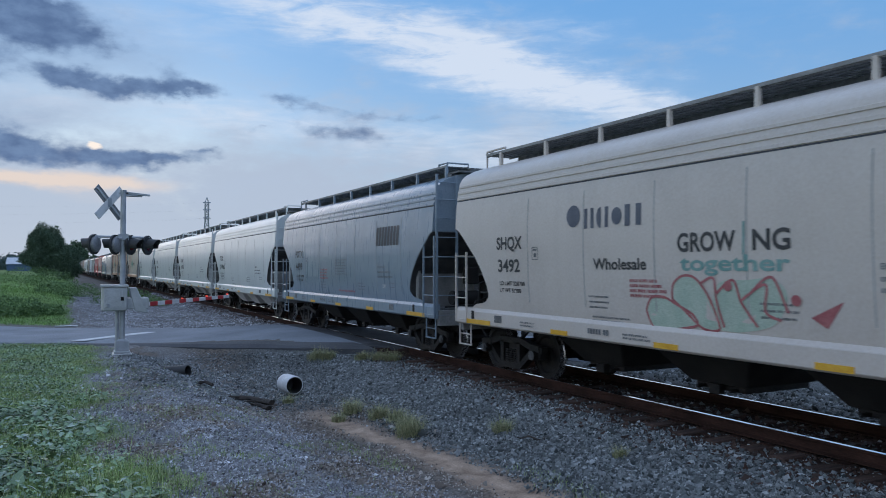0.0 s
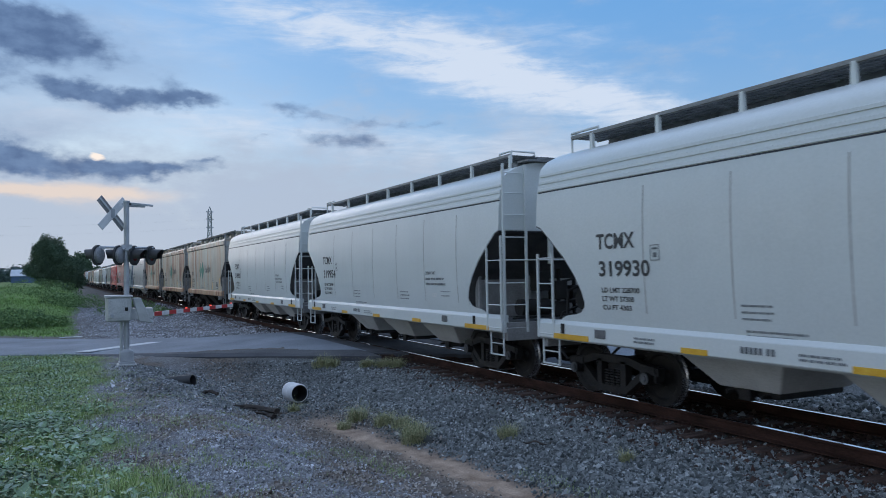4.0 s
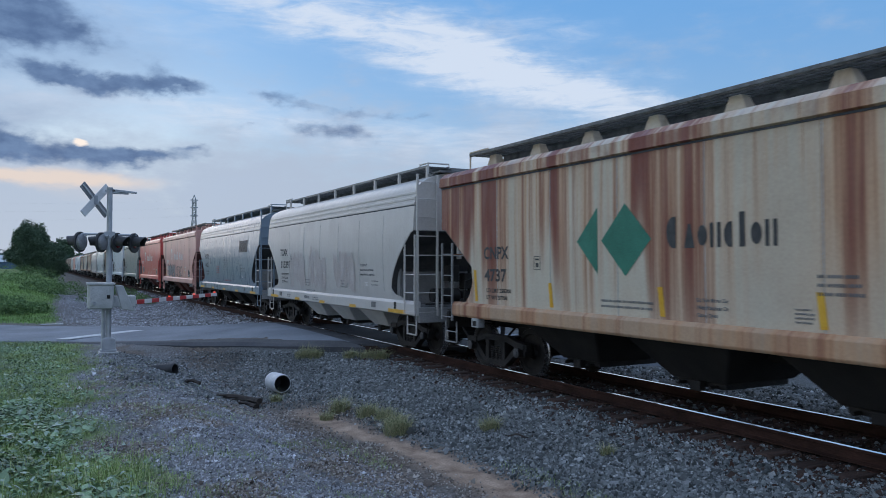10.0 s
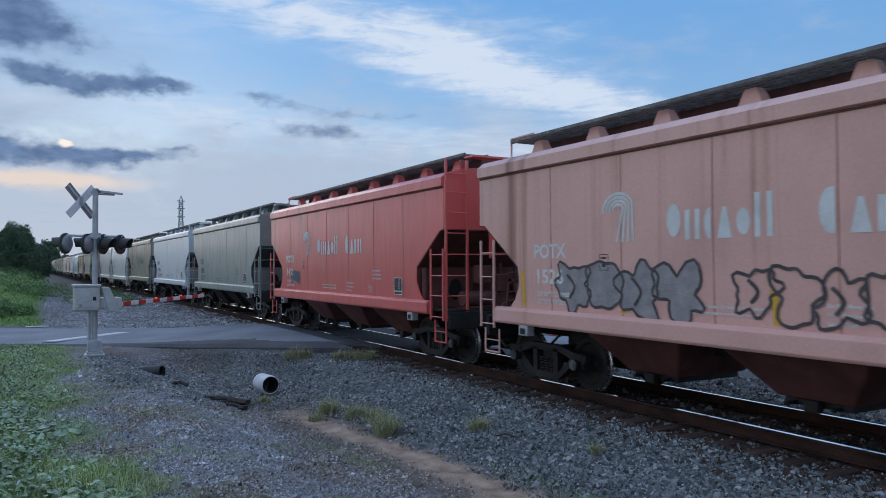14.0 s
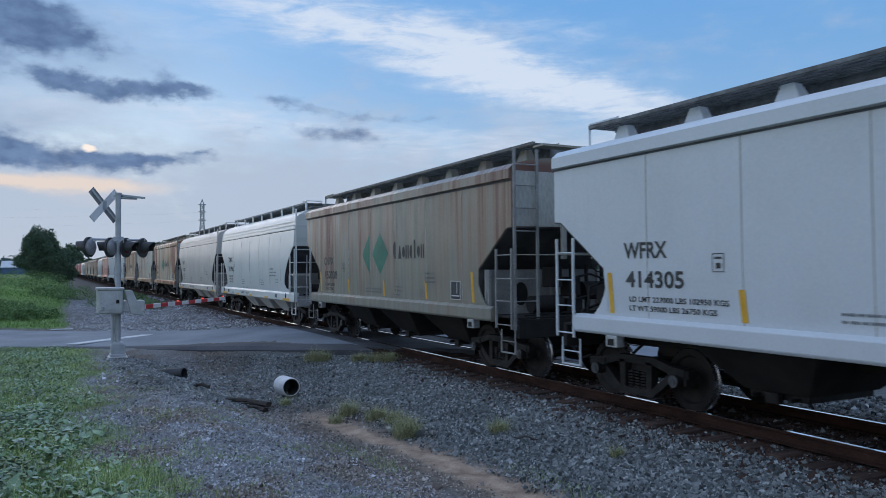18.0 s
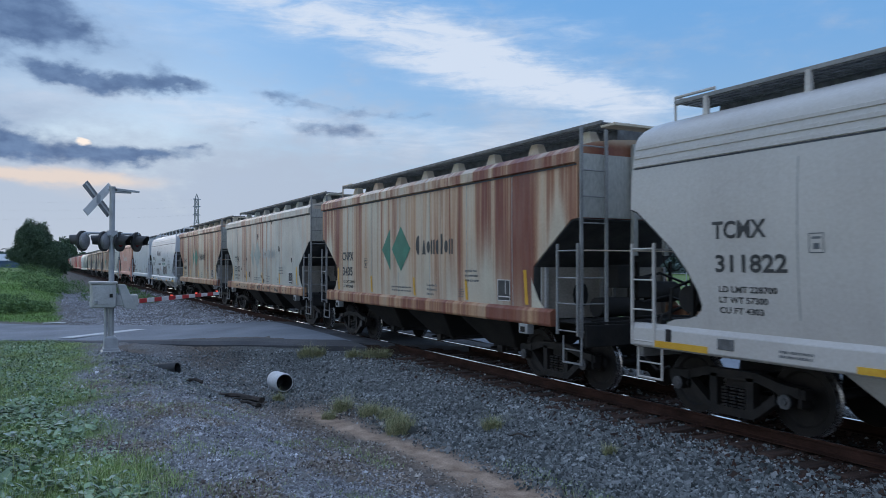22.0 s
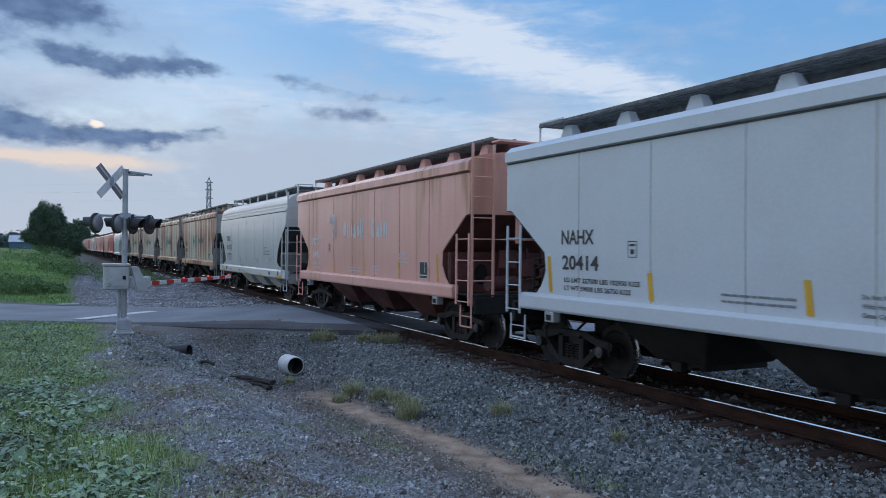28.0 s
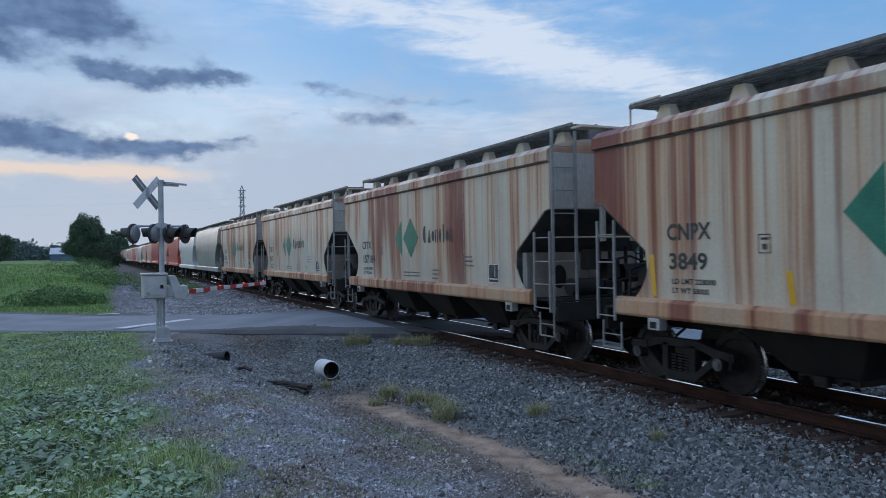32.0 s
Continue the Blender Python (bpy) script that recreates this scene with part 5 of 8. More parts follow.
def roof_gear(car, kind, paint):
    """Running boards, their brackets and the hatch trough."""
    def trough():
        s = Solid()
        s.slab([(-0.36, -5.9, 4.26), (0.36, -5.9, 4.26), (0.36, 5.9, 4.26), (-0.36, 5.9, 4.26)], [(-0.32, -5.9, 4.555), (0.32, -5.9, 4.555), (0.32, 5.9, 4.555), (-0.32, 5.9, 4.555)])
        for k in range(9):
            y = -5.3 + k * 1.325
            s.box(-0.335, 0.335, y - 0.03, y + 0.03, 4.40, 4.57)
        return s.mesh("hatch_cover", bevel=0.01)
    part("hatch_cover", shared("trough", trough), M["dark_red"] if kind == "flat" and car_tone(paint) == "red" else M["galv"], car)

    y0, y1 = (-5.85, 6.18) if kind == "curved" else (-6.22, 6.30)

    def board():
        s = Solid()
        z = 4.555
        s.box(-0.30, -0.27, y0, y1, z - 0.035, z + 0.03)
        s.box(0.27, 0.30, y0, y1, z - 0.035, z + 0.03)
        n = 150
        for k in range(n):
            y = y0 + 0.02 + (y1 - y0 - 0.04) * k / (n - 1)
            s.box(-0.27, 0.27, y - 0.022, y + 0.022, z - 0.012, z + 0.006)
        for x in (-0.135, 0.0, 0.135):
            s.box(x - 0.01, x + 0.01, y0 + 0.02, y1 - 0.02, z - 0.02, z + 0.002)
        return s.mesh("running_board")
    for side in (-1, 1):
        rb = part("running_board", shared(("board", kind), board), M["galv"], car, "grey steel grating", at=(side * 0.64, 0, 0))
        # On curved wagons a paler strip paints the board's lit outer edge.
        part("board_edge", shared(("board_edge", kind), lambda: Solid().box(-0.318, -0.303, y0, y1, 4.535, 4.588).mesh("board_edge")), M["ladder_grey"] if kind == "curved" else M["galv"], rb, turn=(0, 0, 0 if side < 0 else 180), at=(0, 0 if side < 0 else y0 + y1, 0))

    def post():
        s = Solid()
        s.slab([(-0.03, -0.045, 4.17), (0.03, -0.045, 4.17), (0.03, 0.045, 4.17), (-0.03, 0.045, 4.17)], [(-0.03, -0.03, 4.55), (0.03, -0.03, 4.55), (0.03, 0.03, 4.55), (-0.03, 0.03, 4.55)])
        return s.mesh("board_bracket")

    def saddle():
        s = Solid()
        s.slab([(0.10, -0.30, 4.18), (0.34, -0.28, 4.24), (0.34, 0.24, 4.24), (0.10, 0.18, 4.18)], [(0.17, -0.11, 4.515), (0.34, -0.11, 4.515), (0.34, 0.09, 4.515), (0.17, 0.09, 4.515)])
        return s.mesh("board_bracket", bevel=0.01)
    for side in (-1, 1):
        for k in range(8):
            s0 = 0.88 + 1.63 * k if kind == "curved" else 0.75 + 1.6 * k
            if kind == "curved":
                part("board_bracket", shared("post", post), paint, car, at=(side * 0.95, HALF - s0, 0))
            else:
                part("board_bracket", shared("saddle", saddle), paint, car, at=(side * 0.90, HALF - s0, 0), turn=(0, 0, 0 if side < 0 else 180))

    top = 4.64 if kind == "curved" else 4.61

    def hoop(y, d):
        return Solid().path([(-0.93, y, 4.22), (-0.93, y, top), (-0.93, y + d, top), (-0.93, y + d, 4.58)], 0.017, 6).path([(-0.93, y, top), (-0.36, y, top), (-0.36, y, 4.58)], 0.017, 6).mesh("roof_grab")
    part("roof_grab", shared(("hoop_r", kind), lambda: hoop(y1, -0.75)), paint, car)
    if kind == "curved":
        part("roof_grab", shared(("hoop_f", kind), lambda: hoop(y0, 0.45)), paint, car)
        part("crossover_board", shared("crossover", lambda: Solid().box(-0.95, 0.95, -6.50, -6.02, 4.35, 4.39).box(-0.95, -0.90, -6.1, -5.9, 4.2, 4.38).mesh("crossover_board")), M["galv"], car)
    else:
        part("crossover_board", shared("crossover_f", lambda: Solid().box(-0.95, 0.95, -6.55, -6.2, 4.46, 4.50).mesh("crossover_board")), paint, car)


def sill_mesh(kind):
    s = Solid()
    if kind == "curved":
        prof = [(-1.50, 1.30), (-1.56, 1.235), (-1.565, 0.99), (-1.52, 0.955), (-1.40, 0.955), (-1.40, 1.30)]
        y0, y1 = -HALF + 0.05, HALF
    else:
        prof = [(-1.50, 1.38), (-1.57, 1.33), (-1.57, 1.12), (-1.54, 1.08), (-1.40, 1.08), (-1.40, 1.38)]
        y0, y1 = -HALF + 0.85, HALF - 0.45
    s.slab([(x, y0, z) for x, z in prof], [(x, y1, z) for x, z in prof])
    return s.mesh("side_sill", bevel=0.008)


def covered_hopper(number, kind, paint, label, detail=True):
    """One wagon with all its parts; its marks are added by the caller."""
    rear = BOUND(number)
    car = empty("hopper_wagon", pose(TRACK, rear - HALF, 0), label, "freight wagon", "wagons of the train")
    body = part("body", shared(("body", kind), lambda: body_mesh(kind)), paint, car)
    part("centre_sill", shared("centre_sill", centre_sill_mesh), M["under"], car)
    for side in (-1, 1):
        part("side_sill", shared(("sill", kind), lambda: sill_mesh(kind)), M["rust_sill"] if "rusted" in paint.name or "cream" in paint.name else paint, car, turn=(0, 0, 0 if side < 0 else 180), at=(0, 0 if side < 0 or kind == "flat" else 0.0, 0))
    bays = (-2.55, 0.0, 2.55) if kind == "curved" else (-2.75, 0.0, 2.75)
    if not detail:
        for end in (1, -1):
            part("truck", shared("far_truck", far_truck_mesh), M["steel_dark"], car, at=(0, end * TRUCK_Y, 0))
        for y in bays:
            part("hopper_bay", shared("far_bay", lambda: Solid().slab([(-0.4, -0.36, 0.4), (0.4, -0.36, 0.4), (0.4, 0.36, 0.4), (-0.4, 0.36, 0.4)], [(-1.38, -1.2, 1.24), (1.38, -1.2, 1.24), (1.38, 1.2, 1.24), (-1.38, 1.2, 1.24)]).mesh("hopper_bay")), M["under"], car, at=(0, y, 0))
        for side in (-1, 1):
            part("running_board", shared("far_board", lambda: Solid().box(-0.3, 0.3, -6.35, 6.35, 4.52, 4.58).mesh("running_board")), M["galv"], car, at=(side * 0.64, 0, 0))
        part("hatch_cover", shared("far_trough", lambda: Solid().box(-0.3, 0.3, -5.9, 5.9, 4.26, 4.52).mesh("hatch_cover")), M["galv"], car)
        return car
    add_trucks(car, number)
    for y in bays:
        hopper_bay(car, y, M["bay_pale"] if kind == "curved" and ("white" in paint.name or "greige" in paint.name) and number else M["dark_red"] if car_tone(paint) == "red" else M["wheel_bay"], 1.18)
    for end in (1, -1):
        end_gear(car, paint, end, kind)
    roof_gear(car, kind, paint)
    # weld seams
    if kind == "curved":
        seam = shared("seam_c", lambda: strip_mesh("curved", 1.50, 3.40, 0.020, 0.004))
        for k in range(6):
            part("weld_seam", seam, M["seam_" + car_tone(paint)], body, at=(0, HALF - (2.80 + 1.642 * k), 0))

        def rib(z):
            x = side_x("curved", z)
            return Solid().slab([(-x + 0.02, -6.33, z - 0.035), (-x - 0.022, -6.33, z - 0.028), (-x - 0.018, -6.33, z + 0.02), (-x + 0.02, -6.33, z + 0.035)], [(-x + 0.02, 6.42, z - 0.035), (-x - 0.022, 6.42, z - 0.028), (-x - 0.018, 6.42, z + 0.02), (-x + 0.02, 6.42, z + 0.035)]).mesh("eave_rib")
        # Dark strip draws the shadow line below the lowest rib.
        gap = shared("eave_gap", lambda: Solid().box(-side_x("curved", 3.556) - 0.004, -side_x("curved", 3.556) + 0.02, -6.33, 6.42, 3.545, 3.567).mesh("eave_gap"))
        part("eave_gap", gap, M["seam_shadow_dark"], body, "dark strip painted as the shadow line under the eave ribs")
        for z in (3.605, 3.735, 3.865):
            for side in (-1, 1):
                part("eave_rib", shared(("rib", z), lambda: rib(z)), paint, body, turn=(0, 0, 0 if side < 0 else 180))
    else:
        # Dark strip draws the shadow line below the top chord's lip.
        part("eave_gap", shared("eave_shadow_f", lambda: Solid().box(-1.512, -1.48, -6.25, 6.55, 3.792, 3.819).mesh("eave_gap")), M["dark_red"] if car_tone(paint) == "red" else M["seam_shadow_dark"], body, "dark strip painted as the shadow line under the top chord")
        seam = shared("seam_f", lambda: strip_mesh("flat", 1.38, 3.80, 0.014, 0.004))
        for k in range(6):
            part("weld_seam", seam, M["seam_" + car_tone(paint)], body, at=(0, HALF - (2.15 + 1.72 * k), 0))
    # side ladders at both ends, tall end ladder at the front
    rungs = (1.05, 1.50, 1.93, 2.38)
    iron = M["ladder_grey"] if "cream" in paint.name or "drab" in paint.name else paint
    for side in (-1, 1):
        xo = side * 1.56
        ladder(car, (xo, HALF - 0.02), (xo, HALF - 0.47), 0.98, 2.46 if kind == "curved" else 2.62, rungs, iron, "side_ladder")
        f = -HALF + (0.05 if kind == "curved" else 0.10)
        ladder(car, (xo, f), (xo, f + 0.55), 0.98, 2.86 if kind == "curved" else 2.50, rungs, iron, "side_ladder")
        e = f - 0.02
        xi = side * 0.98
        ladder(car, (side * 1.5, e), (xi, e), 0.96, 4.28 if kind == "curved" else 4.40, (1.05, 1.5, 1.93, 2.38, 2.83, 3.27, 3.70, 4.10), iron, "end_ladder", 0.026)
    # end stiffeners
    st = shared("stiffener", lambda: Solid().box(-0.05, 0.05, -0.08, 0.0, 2.3, 4.2).mesh("end_post", bevel=0.008))
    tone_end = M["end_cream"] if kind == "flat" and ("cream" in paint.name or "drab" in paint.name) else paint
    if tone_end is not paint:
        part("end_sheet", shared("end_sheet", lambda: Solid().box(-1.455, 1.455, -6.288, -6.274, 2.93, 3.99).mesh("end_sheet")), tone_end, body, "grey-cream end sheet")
    for x in (-0.35, 0.35, 1.2):
        part("end_post", st, tone_end, body, at=(x, -HALF + 0.14, 0))
    return car


def car_tone(paint):
    n = paint.name
    return "red" if ("red" in n and "rust" not in n and "faded" not in n) or "faded" in n else ("blue" if "blue" in n or "green" in n else "light")


M["grime"] = surface("grime_scab", (0.07, 0.055, 0.045), (0.20, 0.17, 0.14), 6.0, 0.9, 0, 0.3, 30)
# Colour of the painted shadow line under the eaves.
M["seam_shadow_dark"] = surface("eave_shadow_dark", (0.05, 0.055, 0.07), (0.10, 0.105, 0.12), 2.0, 0.8, 0, 0.1, 30)
M["seam_light"] = surface("seam_grey", (0.36, 0.355, 0.34), (0.48, 0.47, 0.45), 2.0, 0.7, 0, 0.1, 30)
M["seam_blue"] = surface("seam_shadow_dark", (0.22, 0.25, 0.27), (0.30, 0.33, 0.35), 2.0, 0.7, 0, 0.1, 30)
M["seam_red"] = surface("seam_red", (0.34, 0.11, 0.095), (0.44, 0.17, 0.14), 2.0, 0.7, 0, 0.1, 30)

REARS = (14.41, 28.32, 42.35, 56.15, 70.26, 84.15, 98.10, 112.32, 126.35, 140.55, 154.71, 169.0, 183.30, 197.69, 211.90,
         226.12, 240.43, 254.62, 268.69, 282.78, 296.85, 311.30, 325.50, 339.81, 354.15, 368.40, 382.66, 397.0, 411.3)


def BOUND(number):
    """y of a wagon's rear end at the start."""
    if number < 0:
        return REARS[0] + PITCH * number
    return REARS[number] if number < len(REARS) else REARS[-1] + PITCH * (number - len(REARS) + 1)


# ---------------------------------------------------------------- marks on the wagons
def sill_reflectors(car, kind):
    if kind == "curved":
        me = shared("reflector", lambda: Solid().box(-1.571, -1.560, -0.24, 0.24, 0.985, 1.065).mesh("reflector"))
        long_me = shared("reflector_long", lambda: Solid().box(-1.571, -1.560, -0.50, 0.50, 0.985, 1.075).mesh("reflector"))
        for s in (3.75, 6.30, 8.90):
            part("reflector", me, M["yellow"], car, at=(0, HALF - s, 0))
        for s in (0.95, 11.85):
            part("reflector", long_me, M["yellow"], car, at=(0, HALF - s, 0))
        cut = shared("sill_slot", lambda: Solid().box(-1.574, -1.56, -0.05, 0.05, 1.08, 1.25).mesh("sill_slot", bevel=0.004))
        for s in (0.75, 11.75):
            part("sill_slot", cut, M["under"], car, "dark slot", at=(0, HALF - s, 0))
        plate = shared("sill_plate", lambda: Solid().box(-1.578, -1.56, -0.13, 0.13, 1.06, 1.20).mesh("sill_plate", bevel=0.006))
        part("sill_plate", plate, M["galv"], car, at=(0, HALF - 1.75, 0))
        part("sill_plate", plate, M["galv"], car, at=(0, HALF - 10.4, 0))
        bars(car, "curved", 4.6, 1.335, 0.9, 2, 0.06, 0.03, M["grey_ink"])
    else:
        jack = shared("jack_pad", lambda: Solid().box(-1.56, -1.40, -0.13, 0.13, 0.90, 1.08).mesh("jack_pad", bevel=0.01))
        face = shared("jack_face", lambda: Solid().box(-1.568, -1.56, -0.07, 0.07, 0.93, 1.03).mesh("jack_hole"))
        for s in (1.4, 11.2):
            j = part("jack_pad", jack, M["sign_back"], car, at=(0, HALF - s, 0))
            part("jack_hole", face, M["under"], j)


def slant_mark(car, s, z0, z1, material):
    decal(car, "reflector", "flat", [(0, 0), (0.10, 0), (0.06, z1 - z0), (-0.04, z1 - z0)], [(0, 1, 2, 3)], s, z0, material, "faded yellow stripe")


def reporting(car, kind, letters_, digits, ink, data=(), shift=0.0, scale=1.0):
    s0, za, zb, zc = (1.72, 2.49, 2.06, 1.80) if kind == "curved" else (1.66, 2.27, 1.84, 1.62)
    s0 += shift
    lettering(car, kind, letters_, s0, za, 0.23 * scale, M[ink], width=0.225 * scale * len(letters_))
    lettering(car, kind, digits, s0 + 0.03, zb, 0.23 * scale, M[ink], width=0.197 * scale * len(digits))
    for i, words in enumerate(data):
        tagged(lettering(car, kind, words, s0 + 0.08, zc - 0.135 * i, 0.075, M[ink], width=0.068 * len(words), name="load_data"), kind="stuff")
    if kind == "curved":
        box_mark(car, kind, 2.95, 2.28, 0.19, 0.23, M["grey_ink"])
    else:
        box_mark(car, kind, 3.38, 2.06, 0.20, 0.25, M["black_ink"])


def fine_print(car, kind, ink="grey_ink", data_plate=True):
    if kind == "curved":
        bars(car, kind, 4.55, 1.66, 0.55, 3, 0.085, 0.028, M[ink])
        bars(car, kind, 7.90, 1.68, 0.55, 3, 0.085, 0.030, M[ink])
        bars(car, kind, 4.55, 1.075, 0.62, 1, 0.1, 0.085, M[ink], proud=0.092)
        bars(car, kind, 5.40, 1.11, 0.60, 2, 0.055, 0.030, M[ink], proud=0.092)
        bars(car, kind, 2.55, 1.11, 0.45, 2, 0.055, 0.030, M[ink], proud=0.092)
        lettering(car, kind, "EXTERIOR PAINT", 9.45, 2.12, 0.065, M[ink], width=0.52, name="paint_note")
        bars(car, kind, 9.45, 1.99, 1.15, 2, 0.12, 0.05, M[ink])
        bars(car, kind, 10.2, 1.72, 0.5, 2, 0.10, 0.025, M[ink])
        box_mark(car, kind, 9.75, 1.60, 0.22, 0.09, M["white_ink"])
    else:
        bars(car, kind, 5.2, 1.58, 1.2, 2, 0.085, 0.035, M[ink])
        for i, words in enumerate(("Do Not Move Car", "With Hatches Or", "Gates Open")):
            lettering(car, kind, words, 7.15, 1.66 - 0.10 * i, 0.05, M[ink], width=0.036 * len(words), name="warning_note")
        bars(car, kind, 8.95, 2.0, 0.55, 3, 0.10, 0.04, M[ink])
        bars(car, kind, 8.65, 1.62, 0.28, 4, 0.05, 0.022, M[ink])
        if data_plate:
            me = shared("tag_panel", lambda: Solid().box(-0.004, 0.004, -0.22, 0.22, -0.20, 0.20).mesh("tag_panel"))
            z = 1.66
            t = part("tag_panel", me, M["black_ink"], car, "black and white inspection panel", at=(-side_x("flat", z) - 0.005, HALF - 10.45, z))
            for dy, dz, w, h in ((0, 0.195, 0.22, 0.007), (0, -0.195, 0.22, 0.007), (0.214, 0, 0.007, 0.2), (-0.214, 0, 0.007, 0.2), (-0.06, 0.05, 0.008, 0.12), (0.0, -0.12, 0.18, 0.012)):
                part("tag_line", shared(("tag", w, h), lambda: Solid().box(-0.006, 0.0, -w, w, -h, h).mesh("tag_line")), M["white_ink"], t, at=(-0.002, dy, dz))


def word_blocks(car, kind, s0, z0, widths, height, material, name="brand_word", tall=()):
    """A maker's name as a row of plain shapes, one for each place."""
    u = 0.0
    pts, faces = [], []
    for i, w in enumerate(widths):
        h = height * (1.0 if i in tall else 0.74)
        n = len(pts)
        if w < height * 0.30:
            pts += [(u, 0), (u + w * 0.8, 0), (u + w * 0.8, h), (u, h)]
            faces.append((n, n + 1, n + 2, n + 3))
        else:
            # half discs, discs, twin bars and wedges in turn
            form = (i * 3 + len(widths)) % 4
            if form == 0:
                pts += [(u + w * 0.5 + w * 0.5 * math.cos(a), h / 2 + h / 2 * math.sin(a)) for a in np.linspace(1.5708, 4.7124, 12)] + [(u + w * 0.66, 0), (u + w * 0.66, h)]
                faces.append(tuple(range(n, n + 14)))
            elif form == 1:
                for a, b in ((0.0, 0.32), (0.64, 0.96)):
                    q = len(pts)
                    pts += [(u + w * a, 0), (u + w * b, 0), (u + w * b, h), (u + w * a, h)]
                    faces.append((q, q + 1, q + 2, q + 3))
            elif form == 2:
                pts += [(u + w / 2 + w * 0.46 * math.cos(a), h / 2 + h * 0.42 * math.sin(a)) for a in np.linspace(0, 6.2832, 17)[:-1]]
                faces.append(tuple(range(n, n + 16)))
            else:
                pts += [(u, 0), (u + w, 0), (u + w * 0.62, h), (u + w * 0.38, h)]
                faces.append((n, n + 1, n + 2, n + 3))
        u += w * 1.22 if w > height * 0.30 else w * 1.5
    tagged(decal(car, name, kind, pts, faces, s0, z0, material, "owner's name as plain shapes"), kind="stuff")


def diamond_mark(car, ink="green_ink", text="black_ink", shift=0.0, wide=0.0):
    c, z = 5.77 + shift, 2.53
    decal(car, "diamond", "flat", [(-0.55, 0), (0, -0.55), (0.55, 0), (0, 0.55)], [(0, 1, 2, 3)], c, z, M[ink], "green diamond")
    decal(car, "half_diamond", "flat", [(-1.16 - wide, 0), (-0.64 - wide, -0.53), (-0.64 - wide, 0.53)], [(0, 1, 2)], c, z, M[ink], "green half diamond")
    word_blocks(car, "flat", 6.62 + shift, 2.38, (0.27, 0.19, 0.18, 0.19, 0.20, 0.11, 0.18, 0.18), 0.44, M[text], tall=(0, 5))


def swirl_mark(car, s0, z0, size, material):
    for k in range(4):
        r = 0.30 + 0.18 * k
        pts = [(s0 + size * (0.5 - 0.5 * r * math.cos(a)), z0 + size * (0.62 + 0.38 * r * math.sin(a))) for a in np.linspace(-0.1, 2.6, 12)]
        pts.append((s0 + size * (0.45 + 0.15 * k), z0 + size * 0.03))
        stroke(car, "flat", pts, size * 0.055, material, "brand_swirl")


def lessor_blocks(car):
    """Four plain slanted blocks where the lessor's mark stands, each in two halves."""
    for k in range(4):
        for u, w in ((0.0, 0.145), (0.19, 0.145)):
            rows = [((u + 0.05 * q / 6, 0.495 * q / 6), (u + w + 0.05 * q / 6, 0.495 * q / 6)) for q in range(7)]
            decal(car, "brand_block", "curved", [p for row in rows for p in row], [(2 * q, 2 * q + 1, 2 * q + 3, 2 * q + 2) for q in range(6)], 9.36 + 0.385 * k, 2.71, M["mark_dark"], proud=0.008)


def throw_up(car, kind, s0, z0, w, h, fill, line, seed):
    """A sprayed piece: a few swollen outlines with a pale fill."""
    rng = random.Random(seed)
    n = 4
    for k in range(n):
        cx, cz = s0 + w * (k + 0.5) / n, z0 + h * (0.5 + rng.uniform(-0.08, 0.08))
        rx, rz = w / n * 0.62, h * rng.uniform(0.40, 0.52)
        bend = [rng.uniform(-0.22, 0.22) for _ in range(4)]
        lean = rng.uniform(-0.25, 0.25)
        ring = []
        for a in np.linspace(0, 6.2832, 37)[:-1]:
            c, d = math.cos(a), math.sin(a)
            q = (abs(c) ** 3.2 + abs(d) ** 3.2) ** (-1 / 3.2)
            q *= 1 + bend[0] * math.sin(3 * a + k) + bend[1] * math.cos(5 * a + seed) + 0.6 * bend[2] * math.sin(8 * a)
            ring.append((cx + rx * 0.86 * q * c + lean * rz * q * d, cz + rz * 0.9 * q * d))
        if fill:
            decal(car, "graffiti_fill", kind, ring, [tuple(range(len(ring)))], 0, 0, fill, proud=0.005 + 0.001 * k)
        stroke(car, kind, ring + [ring[0]], 0.045, line, proud=0.010 + 0.001 * k)
        if k % 2 == 0:
            stroke(car, kind, curve_pts([(cx - rx * 0.3, cz + rz * 0.5), (cx + rx * 0.1, cz), (cx - rx * 0.2, cz - rz * 0.5)]), 0.05, line, proud=0.014)


